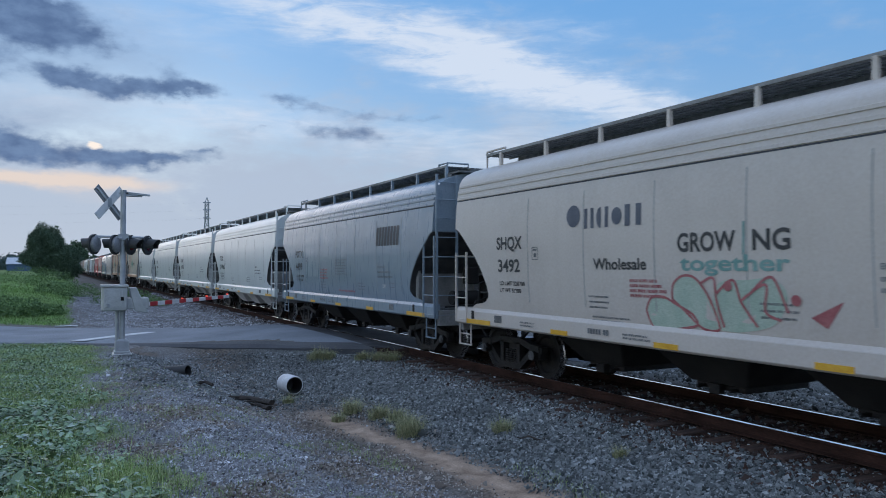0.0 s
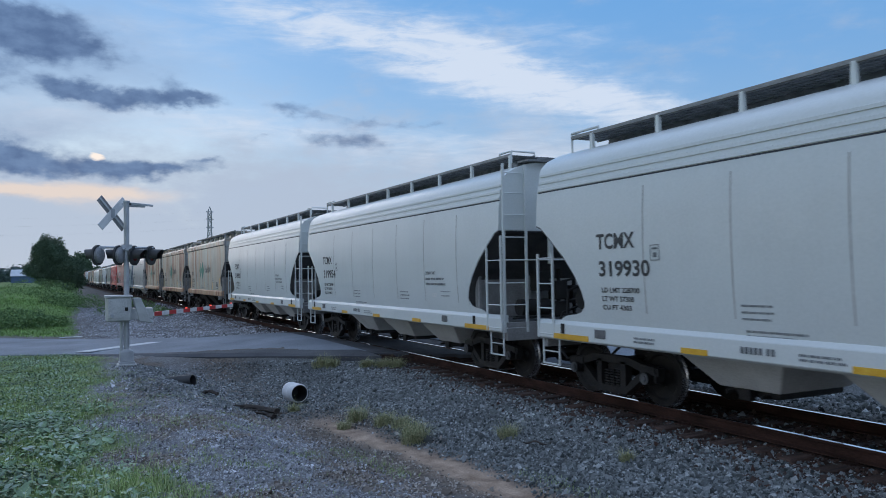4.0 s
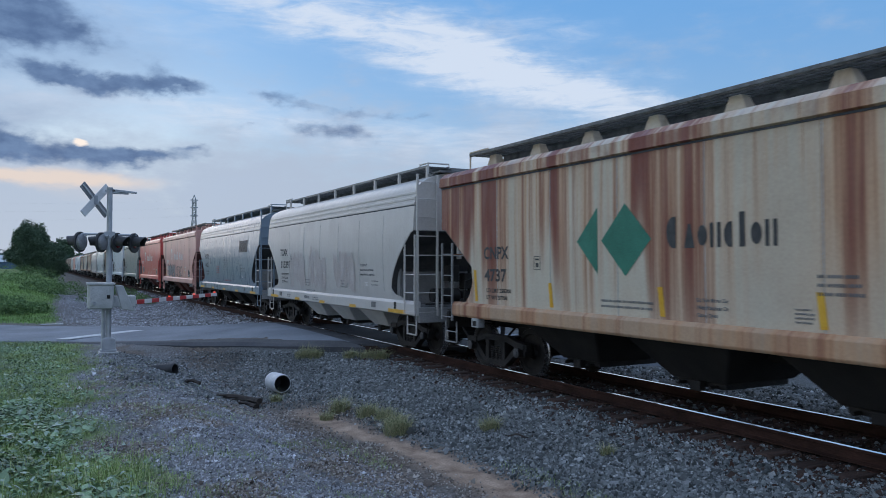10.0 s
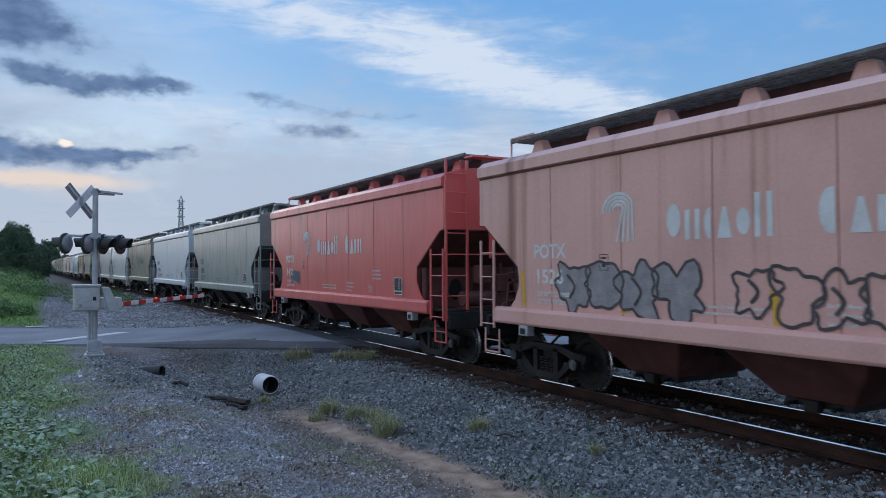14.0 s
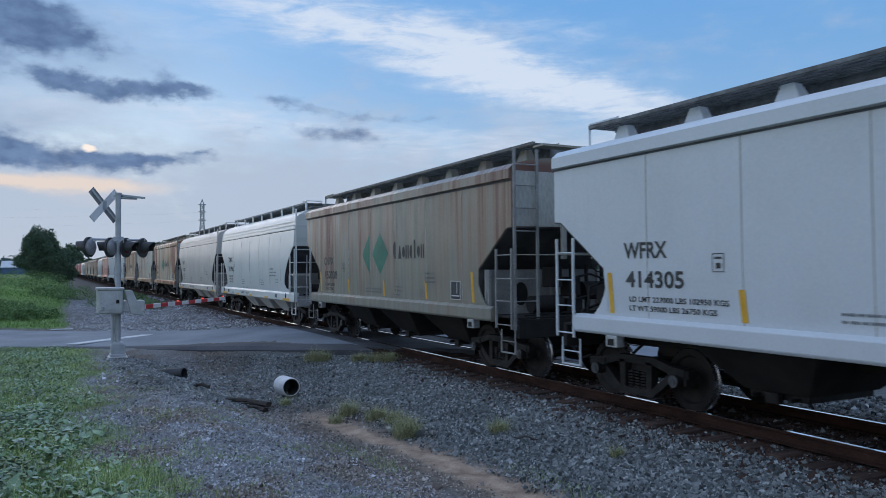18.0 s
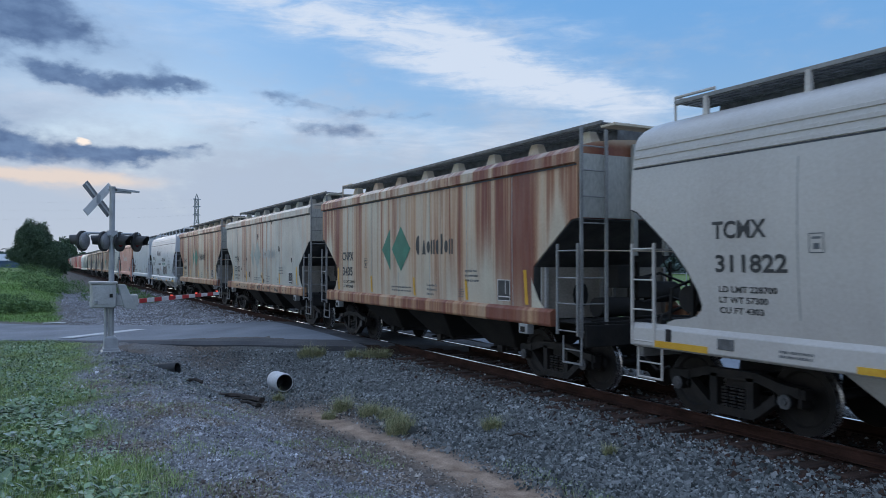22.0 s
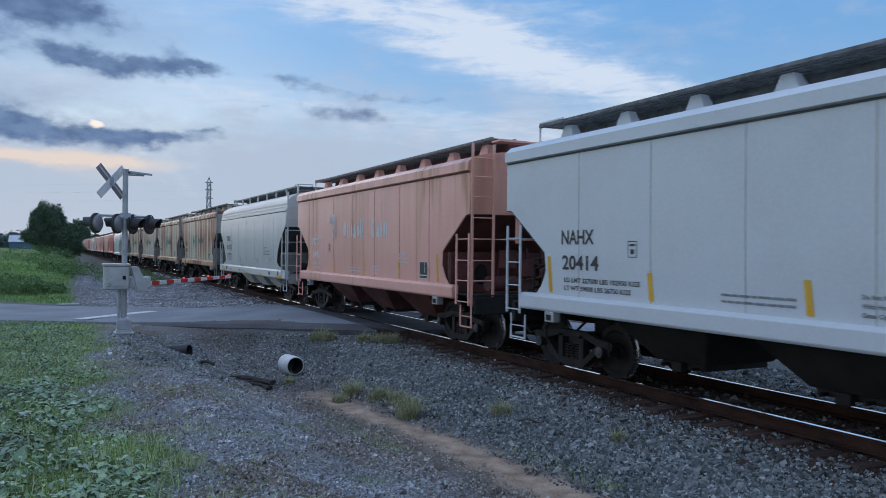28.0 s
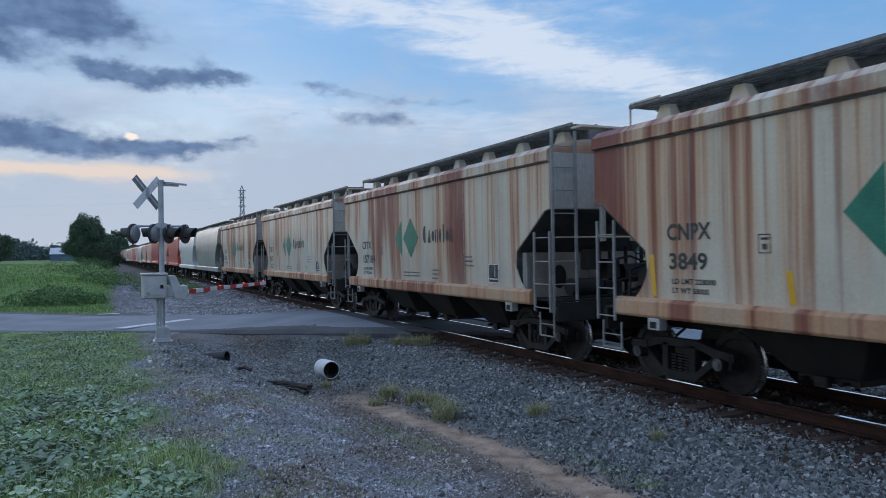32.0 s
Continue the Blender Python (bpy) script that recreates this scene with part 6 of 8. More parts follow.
CANP = "weathered cream covered hopper wagon with rust runs and green diamonds"
TRAIN = (
    # number, form, paint, letters, digits, load data, style
    (0, "curved", "offwhite", "SHQX", "3492", ("LD LMT 228700", "LT WT 57300"), "slogan"),
    (1, "curved", "bluegrey", "POTX", "4499", ("LD LMT 227900", "LT WT 58100"), "lessor"),
    (2, "curved", "white", "TCMX", "319960", ("LD LMT 228800", "LT WT 57200", "CU FT 4303"), "plain"),
    (3, "curved", "white", "TCMX", "319930", ("LD LMT 228700", "LT WT 57300", "CU FT 4303"), "plain"),
    (4, "curved", "white", "TCMX", "319954", ("LD LMT 228700", "LT WT 57300", "CU FT 4303"), "plain"),
    (5, "curved", "white", "TCMX", "319928", ("LD LMT 228700", "LT WT 57300", "CU FT 4303"), "plain"),
    (6, "flat", "cream_thin", "CITX", "151295", ("LD LMT 229300", "LT WT 56700"), "diamond"),
    (7, "flat", "cream_thin", "CEFX", "302841", ("LD LMT 229500", "LT WT 56500"), "diamond"),
    (8, "flat", "cream_heavy", "CNPX", "4737", ("LD LMT 228300", "LT WT 57700"), "diamond"),
    (9, "curved", "greige", "TCMX", "313397", ("LD LMT 228700", "LT WT 57300", "CU FT 4303"), "sprayed"),
    (10, "curved", "bluegrey", "POTX", "4425", ("LD LMT 227900", "LT WT 58100"), "lessor"),
    (11, "flat", "pink", "POTX", "1526", ("LD LMT 227900", "LT WT 58100"), "mill"),
    (12, "flat", "red", "POTX", "1436", ("LD LMT 227900", "LT WT 58100"), "mill"),
    (13, "flat", "greygreen", "POTX", "4288", ("LD LMT 229400", "LT WT 56600"), "bare"),
    (14, "flat", "iceblue", "WFRX", "414305", ("LD LMT 227000 LBS 102950 KGS", "LT WT 59000 LBS 26750 KGS"), "bare"),
    (15, "flat", "drab", "CNPX", "150038", ("LD LMT 228300", "LT WT 57700"), "diamond"),
    (16, "curved", "white", "TCMX", "319961", ("LD LMT 228700", "LT WT 57300", "CU FT 4303"), "plain"),
    (17, "curved", "greige", "TCMX", "311822", ("LD LMT 228700", "LT WT 57300", "CU FT 4303"), "plain"),
    (18, "flat", "cream_heavy", "CNPX", "3435", ("LD LMT 228400", "LT WT 57600"), "diamond"),
    (19, "flat", "cream", "ITFX", "33122", ("LD LMT 229000", "LT WT 57000"), "faded"),
    (20, "flat", "cream_heavy", "CNPX", "4668", ("LD LMT 228300", "LT WT 57700"), "diamond"),
    (21, "curved", "iceblue", "SHQX", "3494", ("LD LMT 228700", "LT WT 57300"), "slogan"),
    (22, "flat", "iceblue", "NAHX", "20414", ("LD LMT 227000 LBS 102950 KGS", "LT WT 59000 LBS 26750 KGS"), "bare"),
    (23, "flat", "salmon", "POTX", "1490", ("LD LMT 227900", "LT WT 58100"), "mill"),
    (24, "curved", "greygloss", "TCMX", "313331", ("LD LMT 228700", "LT WT 57300", "CU FT 4303"), "plain"),
    (25, "flat", "cream_heavy", "CNPX", "3849", ("LD LMT 228000", "LT WT 58000"), "diamond"),
    (26, "flat", "cream_rust", "CITX", "157184", ("LD LMT 229300", "LT WT 56700"), "diamond"),
    (27, "flat", "cream_rust", "CNPX", "3412", ("LD LMT 228400", "LT WT 57600"), "diamond"),
    (28, "flat", "cream_rust", "CNPX", "4655", ("LD LMT 228400", "LT WT 57600"), "diamond"),
)
WORDS = {
    "offwhite": "off-white curved-side covered hopper wagon", "bluegrey": "blue-grey curved-side covered hopper wagon, glossy",
    "white": "clean white curved-side covered hopper wagon with black marks", "greige": "dusty grey-beige curved-side covered hopper wagon",
    "cream_rust": CANP, "cream_thin": "cream covered hopper wagon with thin rust runs and green diamonds", "cream_heavy": "cream covered hopper wagon heavily streaked with red rust, green diamonds", "cream": "pale cream covered hopper wagon with faded diamonds and light rust",
    "salmon": "sun-bleached salmon-red covered hopper wagon with rust runs", "greygloss": "pale grey-green curved-side covered hopper wagon", "pink": "sun-faded pinkish-red covered hopper wagon with ladders", "red": "bright red covered hopper wagon with white marks", "greygreen": "dull grey-green covered hopper wagon with black marks",
    "iceblue": "bluish-white covered hopper wagon with black marks", "drab": "grimy drab grey-brown covered hopper wagon with green diamonds",
}
CARS = {}


def build_train():
    for number, kind, tone, marks, digits, data, style in TRAIN:
        car = covered_hopper(number, kind, M[tone], WORDS[tone] + (" and graffiti" if style in ("slogan", "sprayed") or number == 11 else ""))
        CARS[number] = car
        sill_reflectors(car, kind)
        ink = "white_ink" if tone in ("pink", "red", "salmon") else "black_ink"
        reporting(car, kind, marks, digits, ink, data, *{17: (-0.17, 0.92), 6: (-0.04, 0.84)}.get(number, (0.0, 1.0)))
        fine_print(car, kind, "white_ink" if tone in ("pink", "red", "salmon") else "grey_ink")
        if kind == "flat" and number in (6, 7, 8, 11, 14, 15, 18, 19, 20, 22, 23, 25):
            for s, z0, z1 in ((3.84, 1.42, 1.84), (6.47, 1.42, 1.84), (8.97, 1.42, 1.84), (1.30, 1.42, 2.05), (11.16, 1.42, 2.05)):
                slant_mark(car, s, z0, z1, M["yellow"])
        if style == "diamond":
            diamond_mark(car, shift=0.5 if number == 15 else 0.0, wide=0.12 if number == 15 else 0.0)
        elif style == "faded":
            diamond_mark(car, "green_faded", "faded_ink")
            for u, z, q in ((5.85, 3.28, 0.10), (7.95, 3.78, 0.08), (9.0, 2.72, 0.10), (3.95, 2.37, 0.06), (6.35, 1.66, 0.07), (7.0, 2.55, 0.07), (2.95, 1.95, 0.06), (4.4, 1.72, 0.12), (6.75, 1.5, 0.08), (10.6, 2.3, 0.08), (3.6, 1.65, 0.08)):
                ring = [(q * (1 + 0.22 * math.sin(3 * a + u)) * math.cos(a), q * 1.2 * (1 + 0.2 * math.sin(2 * a + z)) * math.sin(a)) for a in np.linspace(0, 6.2832, 15)[:-1]]
                decal(car, "grime_spot", kind, ring, [tuple(range(14))], u, z, M["grime"], "dark grime spot", proud=0.007)
            rng = random.Random(19)
            for k in range(16):
                u, q = 2.4 + 0.52 * k + rng.uniform(-0.2, 0.2), rng.uniform(0.05, 0.14)
                ring = [(q * (1 + 0.3 * math.sin(3 * a + u)) * math.cos(a), 0.45 * q * math.sin(a)) for a in np.linspace(0, 6.2832, 11)[:-1]]
                decal(car, "grime_spot", kind, ring, [tuple(range(10))], u, rng.uniform(1.17, 1.27), M["grime"], "dark grime spot", proud=0.106)
        elif style == "lessor":
            lessor_blocks(car)
            bars(car, kind, 4.5, 2.05, 0.8, 4, 0.09, 0.045, M["spray_red"], "warning_note")
            bars(car, kind, 6.0, 2.35, 1.1, 6, 0.085, 0.035, M["grey_ink"])
            bars(car, kind, 6.3, 1.42, 1.5, 1, 0.1, 0.05, M["spray_red"], "warning_note")
        elif style == "mill":
            swirl_mark(car, 3.42, 2.46, 0.80, M["white_ink"])
            word_blocks(car, kind, 4.78, 2.48, (0.28, 0.27, 0.17, 0.24, 0.23, 0.27), 0.54, M["white_ink"], tall=(0, 5))
            word_blocks(car, kind, 7.08, 2.48, (0.30, 0.25, 0.15, 0.27), 0.52, M["white_ink"], tall=(0,))
        elif style == "slogan":
            word_blocks(car, kind, 3.98, 2.77, (0.40, 0.26, 0.17, 0.10, 0.26, 0.38), 0.44, M["navy_ink"], tall=(0,))
            lettering(car, kind, "Wholesale", 4.70, 2.11, 0.17, M["black_ink"], width=1.22)
            lettering(car, kind, "GROW", 6.54, 2.36, 0.25, M["black_ink"], width=1.02)
            lettering(car, kind, "NG", 7.80, 2.36, 0.25, M["black_ink"], width=0.57)
            stroke(car, kind, [(7.68, 2.30), (7.69, 2.72)], 0.035, M["teal_ink"], "slogan_stem")
            lettering(car, kind, "together", 6.60, 2.10, 0.20, M["teal_ink"], width=1.76)
            bars(car, kind, 5.55, 1.92, 0.75, 4, 0.075, 0.045, M["spray_red"], "warning_note")
            bars(car, kind, 9.9, 2.5, 0.5, 7, 0.10, 0.055, M["grey_ink"])
            if number == 0:
                lobes = (((5.88, 1.52), (6.0, 1.70), (6.25, 1.72), (6.5, 1.62), (6.78, 1.5), (6.85, 1.36), (6.6, 1.30), (6.3, 1.26), (6.0, 1.28), (5.88, 1.52)),
                         ((6.42, 1.70), (6.45, 1.9), (6.62, 2.02), (6.85, 2.0), (7.05, 1.8), (7.2, 1.5), (7.22, 1.32), (6.95, 1.32), (6.7, 1.5), (6.42, 1.70)),
                         ((7.25, 1.32), (7.15, 1.7), (7.3, 1.95), (7.7, 1.98), (8.1, 2.0), (8.3, 1.8), (8.1, 1.45), (7.6, 1.32), (7.25, 1.32)))
                for k, ctrl in enumerate(lobes):
                    ring = curve_pts(ctrl)
                    decal(car, "graffiti_fill", kind, ring[:-1], [tuple(range(len(ring) - 1))], 0, 0, M["spray_mint"], proud=0.004 + 0.001 * k)
                    if k < 2:
                        stroke(car, kind, ring, 0.035, M["spray_red"], proud=0.009 + 0.001 * k)
                for ctrl in (((6.95, 1.92), (7.18, 2.0), (7.22, 1.7), (7.32, 1.36)), ((7.2, 1.78), (7.5, 1.98), (7.62, 1.7), (7.85, 1.4)), ((7.62, 1.72), (7.9, 1.9), (8.02, 1.9), (7.98, 1.6), (8.2, 1.5)), ((7.8, 1.85), (8.1, 2.02), (8.3, 1.6))):
                    stroke(car, kind, curve_pts(ctrl), 0.035, M["spray_red"], proud=0.014)
                for u, z in ((7.42, 1.90), (8.42, 1.75)):
                    decal(car, "graffiti_dot", kind, [(0.07 * math.cos(a), 0.07 * math.sin(a)) for a in np.linspace(0, 5.6, 9)], [tuple(range(9))], u, z, M["spray_red"], proud=0.016)
                decal(car, "graffiti_fill", kind, [(0, 0.0), (0.42, 0.20), (0.20, -0.12)], [(0, 1, 2)], 8.60, 1.56, M["spray_red"])
            else:
                throw_up(car, kind, 3.6, 1.42, 1.4, 0.45, None, M["spray_black"], 7)
                throw_up(car, kind, 7.0, 1.42, 2.0, 0.6, M["spray_silver"], M["spray_black"], 9)
        elif style == "sprayed":
            for seed, s in ((1, 2.9), (2, 5.0), (3, 7.4)):
                throw_up(car, kind, s, 1.45, 1.6, 1.1, M["spray_rose"], M["spray_rose"], seed)
        if number == 11:
            throw_up(car, kind, 2.35, 1.40, 3.0, 0.80, M["spray_silver"], M["spray_black"], 12)
            throw_up(car, kind, 5.95, 1.40, 2.2, 0.72, None, M["spray_black"], 15)
        if number == 12:
            throw_up(car, kind, 2.2, 1.6, 0.9, 0.4, M["navy_ink"], M["navy_ink"], 3)
    # the wagon that has just passed, and those that stay far off
    CARS[-1] = covered_hopper(-1, "curved", M["white"], WORDS["white"], detail=False)
    far = ["greygreen", "white", "red", "pink", "red", "pink", "pink", "greige", "pink", "red", "pink", "pink", "greige", "pink", "pink", "red"] + ["pink", "greige", "pink"] * 6
    for i, tone in enumerate(far):
        number = len(REARS) + i
        kind = "flat" if tone in ("pink", "red", "salmon") else "curved"
        car = covered_hopper(number, kind, M[tone], WORDS[tone], detail=False)
        CARS[number] = car
        if i < 10:
            lettering(car, kind, "POTX" if kind == "flat" else "TCMX", 1.3, 2.4, 0.24, M["white_ink" if kind == "flat" else "black_ink"], width=1.0)


build_train()


# ---------------------------------------------------------------- crossing signal
def build_signal():
    px, py = 1.62, 22.15
    z0 = float(ground_z(px, py)) - 0.02
    sig = empty("crossing_signal", pose(px, py, z0), "galvanised level crossing signal with crossbuck, four dark lamps and lowered gate", "crossing signal")
    s = Solid().tube((0, 0, 0.3), (0, 0, 4.42), 0.072, 14).tube((0, 0, 4.42), (0, 0, 4.47), 0.085, 14)
    part("mast", s.mesh("mast", 35), M["galv_post"], sig)
    s = Solid().box(-0.24, 0.24, -0.24, 0.24, -0.1, 0.08)
    part("foundation", s.mesh("foundation", bevel=0.02), M["sign_back"], sig, "concrete footing")
    s = Solid().box(-0.2, 0.2, -0.2, 0.2, 0.08, 0.14)
    for sx in (-1, 1):
        for sy in (-1, 1):
            s.tube((sx * 0.13, sy * 0.13, 0.08), (sx * 0.13, sy * 0.13, 0.22), 0.03, 8)
    s.box(-0.17, 0.17, -0.17, 0.17, 0.14, 0.40)
    s.slab([(-0.17, -0.17, 0.40), (0.17, -0.17, 0.40), (0.17, 0.17, 0.40), (-0.17, 0.17, 0.40)], [(-0.10, -0.10, 0.46), (0.10, -0.10, 0.46), (0.10, 0.10, 0.46), (-0.10, 0.10, 0.46)])
    part("mast_base", s.mesh("mast_base", bevel=0.012), M["galv_post"], sig, "bolted cast base")
    part("conduit", Solid().tube((-0.13, -0.05, 0.4), (-0.13, -0.05, 1.3), 0.045, 8).mesh("conduit", 35), M["galv_post"], sig)
    r = ROAD_DIR
    o = ROAD_OUT
    face = math.degrees(math.atan2(-r.y, -r.x))      # signs face the traffic that comes along the road
    # crossbuck
    def board():
        b = Solid().box(-0.012, 0.012, -0.105, 0.105, -0.56, 0.56)
        return b.mesh("crossbuck_board", bevel=0.004)
    cb = part("crossbuck", Solid().box(-0.02, 0.06, -0.06, 0.06, -0.12, 0.12).mesh("crossbuck_bracket"), M["galv_post"], sig, "white crossbuck seen from behind", at=(-0.34, 0.12, 4.13), turn=(0, 0, face - 8))
    for k, a in enumerate((-45, 45)):
        bd = part("board", shared("xboard", board), M["sign_white" if k else "sign_dim"], cb, at=(0.03 - 0.03 * k, 0, 0), turn=(a, 0, 0))
        if k == 0:
            part("back_rib", Solid().box(-0.03, -0.012, -0.025, 0.025, -0.54, 0.54).mesh("rib"), M["sign_back"], cb, turn=(a, 0, 0), at=(0.03, 0, 0))
    # bell bracket arm on top
    s = Solid().tube((0, 0, 4.33), (r.x * 0.9 * 0.35 + o.x * 0.35, r.y * 0.9 * 0.35 + o.y * 0.35, 4.33), 0.03, 8)
    s.box(-0.12, 0.12, -0.03, 0.03, 4.36, 4.40)
    part("top_bracket", s.mesh("top_bracket"), M["galv_post"], sig)
    s = Solid().slab([(0.0, -0.03, 4.36), (0.68, -0.03, 4.33), (0.68, 0.03, 4.33), (0.0, 0.03, 4.36)], [(0.0, -0.03, 4.44), (0.68, -0.03, 4.38), (0.68, 0.03, 4.38), (0.0, 0.03, 4.44)])
    part("top_arm", s.mesh("top_arm", bevel=0.008), M["galv_post"], sig)
    # lamp crossarm and four lamps
    arm = part("lamp_arm", Solid().tube((-0.74, -0.20, 3.20), (0.70, 0.20, 3.20), 0.03, 8).box(-0.13, 0.13, -0.11, 0.11, 3.12, 3.28).mesh("lamp_arm", 35), M["galv_post"], sig)

    def disc():
        s = Solid()
        n = 24
        for x, rr in ((0.0, 0.27), (0.025, 0.27)):
            s.v += [(x, rr * math.cos(6.2832 * i / n), rr * math.sin(6.2832 * i / n)) for i in range(n)]
        s.f += [tuple(reversed(range(n))), tuple(range(n, 2 * n))] + [(i, (i + 1) % n, n + (i + 1) % n, n + i) for i in range(n)]
        return s.mesh("background")

    def housing():
        s = Solid()
        n = 18
        rings = [(-0.13, 0.03), (-0.125, 0.14), (-0.09, 0.20), (-0.03, 0.215), (0.0, 0.215)]
        for x, rr in rings:
            s.v += [(x, rr * math.cos(6.2832 * i / n), rr * math.sin(6.2832 * i / n)) for i in range(n)]
        for k in range(len(rings) - 1):
            s.f += [(k * n + i, k * n + (i + 1) % n, (k + 1) * n + (i + 1) % n, (k + 1) * n + i) for i in range(n)]
        s.f.append(tuple(range(n)))
        return s.mesh("lamp_housing", 40)

    def hood():
        s = Solid()
        n = 16
        for k, (x, rr, rr2) in enumerate(((0.02, 0.175, 0.165), (0.34, 0.16, 0.15))):
            for i in range(n + 1):
                a = math.pi * (-0.18 + 1.36 * i / n)
                cut = 0.10 * (1 - math.sin(max(0, min(math.pi, a)))) if k else 0
                s.v += [((x - cut), rr * math.cos(a), rr * math.sin(a)), ((x - cut), rr2 * math.cos(a), rr2 * math.sin(a))]
        m = 2 * (n + 1)
        for i in range(n):
            a, b = 2 * i, 2 * i + 2
            s.f += [(a, b, m + b, m + a), (a + 1, m + a + 1, m + b + 1, b + 1), (m + a, m + b, m + b + 1, m + a + 1)]
        return s.mesh("hood", 40)

    def lens():
        n = 18
        s = Solid()
        s.v += [(0.03, 0.15 * math.cos(6.2832 * i / n), 0.15 * math.sin(6.2832 * i / n)) for i in range(n)] + [(0.055, 0, 0)]
        s.f += [(i, (i + 1) % n, n) for i in range(n)]
        return s.mesh("lens", 60)
    for side, spots in ((-1, (-0.72, -0.20)), (1, (0.20, 0.64))):
        for u in spots:
            ang = 146 if side < 0 else -34
            lamp = part("lamp", shared("disc", disc), M["lamp_black"], sig, "black round background with hooded red lamp", at=(u, u * 0.27, 2.99), turn=(0, 0, ang))
            part("lamp_housing", shared("housing", housing), M["sign_dim"], lamp, "grey lamp back")
            part("background_back", shared("disc_back", disc), M["lamp_black"], lamp, "black metal back", at=(-0.028, 0, 0))
            part("hood", shared("hood", hood), M["lamp_black"], lamp)
            part("lens", shared("lens", lens), M["lens_red"], lamp, "dark red lens")
            part("lamp_drop", shared("drop", lambda: Solid().tube((-0.13, 0, 0.16), (-0.2, 0, 0.18), 0.025, 6).mesh("drop")), M["galv_post"], lamp)
    # gate mechanism and lowered arm
    case = Solid().box(-0.52, 0.10, -0.36, 0.20, 1.22, 1.88)
    box = part("gate_case", case.mesh("gate_case", bevel=0.04), M["box_grey"], sig, "grey cast gate machine case", turn=(0, 0, 0))
    part("case_door", Solid().box(-0.47, -0.02, -0.372, -0.358, 1.32, 1.80).mesh("case_door", bevel=0.004), M["sign_back"], box)
    part("case_latch", Solid().box(-0.07, 0.01, -0.385, -0.368, 1.50, 1.60).mesh("case_latch", bevel=0.004), M["steel_dark"], box)
    part("case_lid", Solid().box(-0.55, 0.13, -0.39, 0.23, 1.86, 1.92).mesh("case_lid", bevel=0.012), M["box_grey"], box)
    hub = Solid().box(0.10, 0.66, -0.18, 0.10, 1.26, 1.56)
    hub.slab([(0.30, -0.20, 1.20), (0.64, -0.20, 1.14), (0.70, 0.1, 1.14), (0.30, 0.1, 1.20)], [(0.14, -0.20, 1.84), (0.34, -0.20, 1.84), (0.34, 0.1, 1.84), (0.14, 0.1, 1.84)])
    part("gate_hub", hub.mesh("gate_hub", bevel=0.02), M["box_grey"], sig, "grey arm bracket")
    length, pieces = 4.15, 13
    gate_turn = math.degrees(math.atan2(o.y, o.x))
    base = (o.x * 0.76, o.y * 0.76, 1.34)
    lift = 1.2
    for k in range(pieces):
        a = length * k / pieces
        w0 = length / pieces
        t = k / pieces
        seg = Solid().box(0, w0, -0.02, 0.02, -0.062 + 0.012 * t, 0.062 - 0.012 * t).mesh("arm_stripe", bevel=0.004)
        m = radians(lift)
        if k == 0:
            gate = part("gate_arm", seg, M["sign_white"], sig, "red and white striped arm, lowered", at=base, turn=(0, -lift, gate_turn))
        else:
            part("arm_stripe", seg, M["gate_red"] if k % 2 else M["sign_white"], gate, at=(a, 0, 0))
    for a in (1.75, 2.95, 4.05):
        part("arm_lamp", shared("arm_lamp", lambda: Solid().tube((0, -0.03, 0), (0, 0.03, 0), 0.019, 10).mesh("arm_lamp", 35)), M["gate_lamp"], gate, "small glowing red lamp", at=(a, 0, 0.075))
    cw = Solid().box(-1.15, -0.6, -0.03, 0.03, -0.05, 0.05)
    part("counterweight_arm", cw.mesh("counterweight", bevel=0.01), M["galv_post"], sig, at=(o.x * 0.55, o.y * 0.55, 1.38), turn=(0, 0, gate_turn))


build_signal()


# ---------------------------------------------------------------- pipes and litter by the ditch
def corrugated(length, r, wall, ripples, name):
    s = Solid()
    n = 22
    rings = []
    for k in range(ripples * 2 + 1):
        rings.append((length * k / (ripples * 2), r + (0.016 if k % 2 else 0.0)))
    for y, rr in rings:
        s.v += [(rr * math.cos(6.2832 * i / n), y, rr * math.sin(6.2832 * i / n)) for i in range(n)]
    for y in (length, 0.0):
        s.v += [((r - wall) * math.cos(6.2832 * i / n), y, (r - wall) * math.sin(6.2832 * i / n)) for i in range(n)]
    m = len(rings) + 2
    for k in range(m):
        j = (k + 1) % m
        s.f += [(k * n + i, k * n + (i + 1) % n, j * n + (i + 1) % n, j * n + i) for i in range(n)]
    return s.mesh(name, 50)


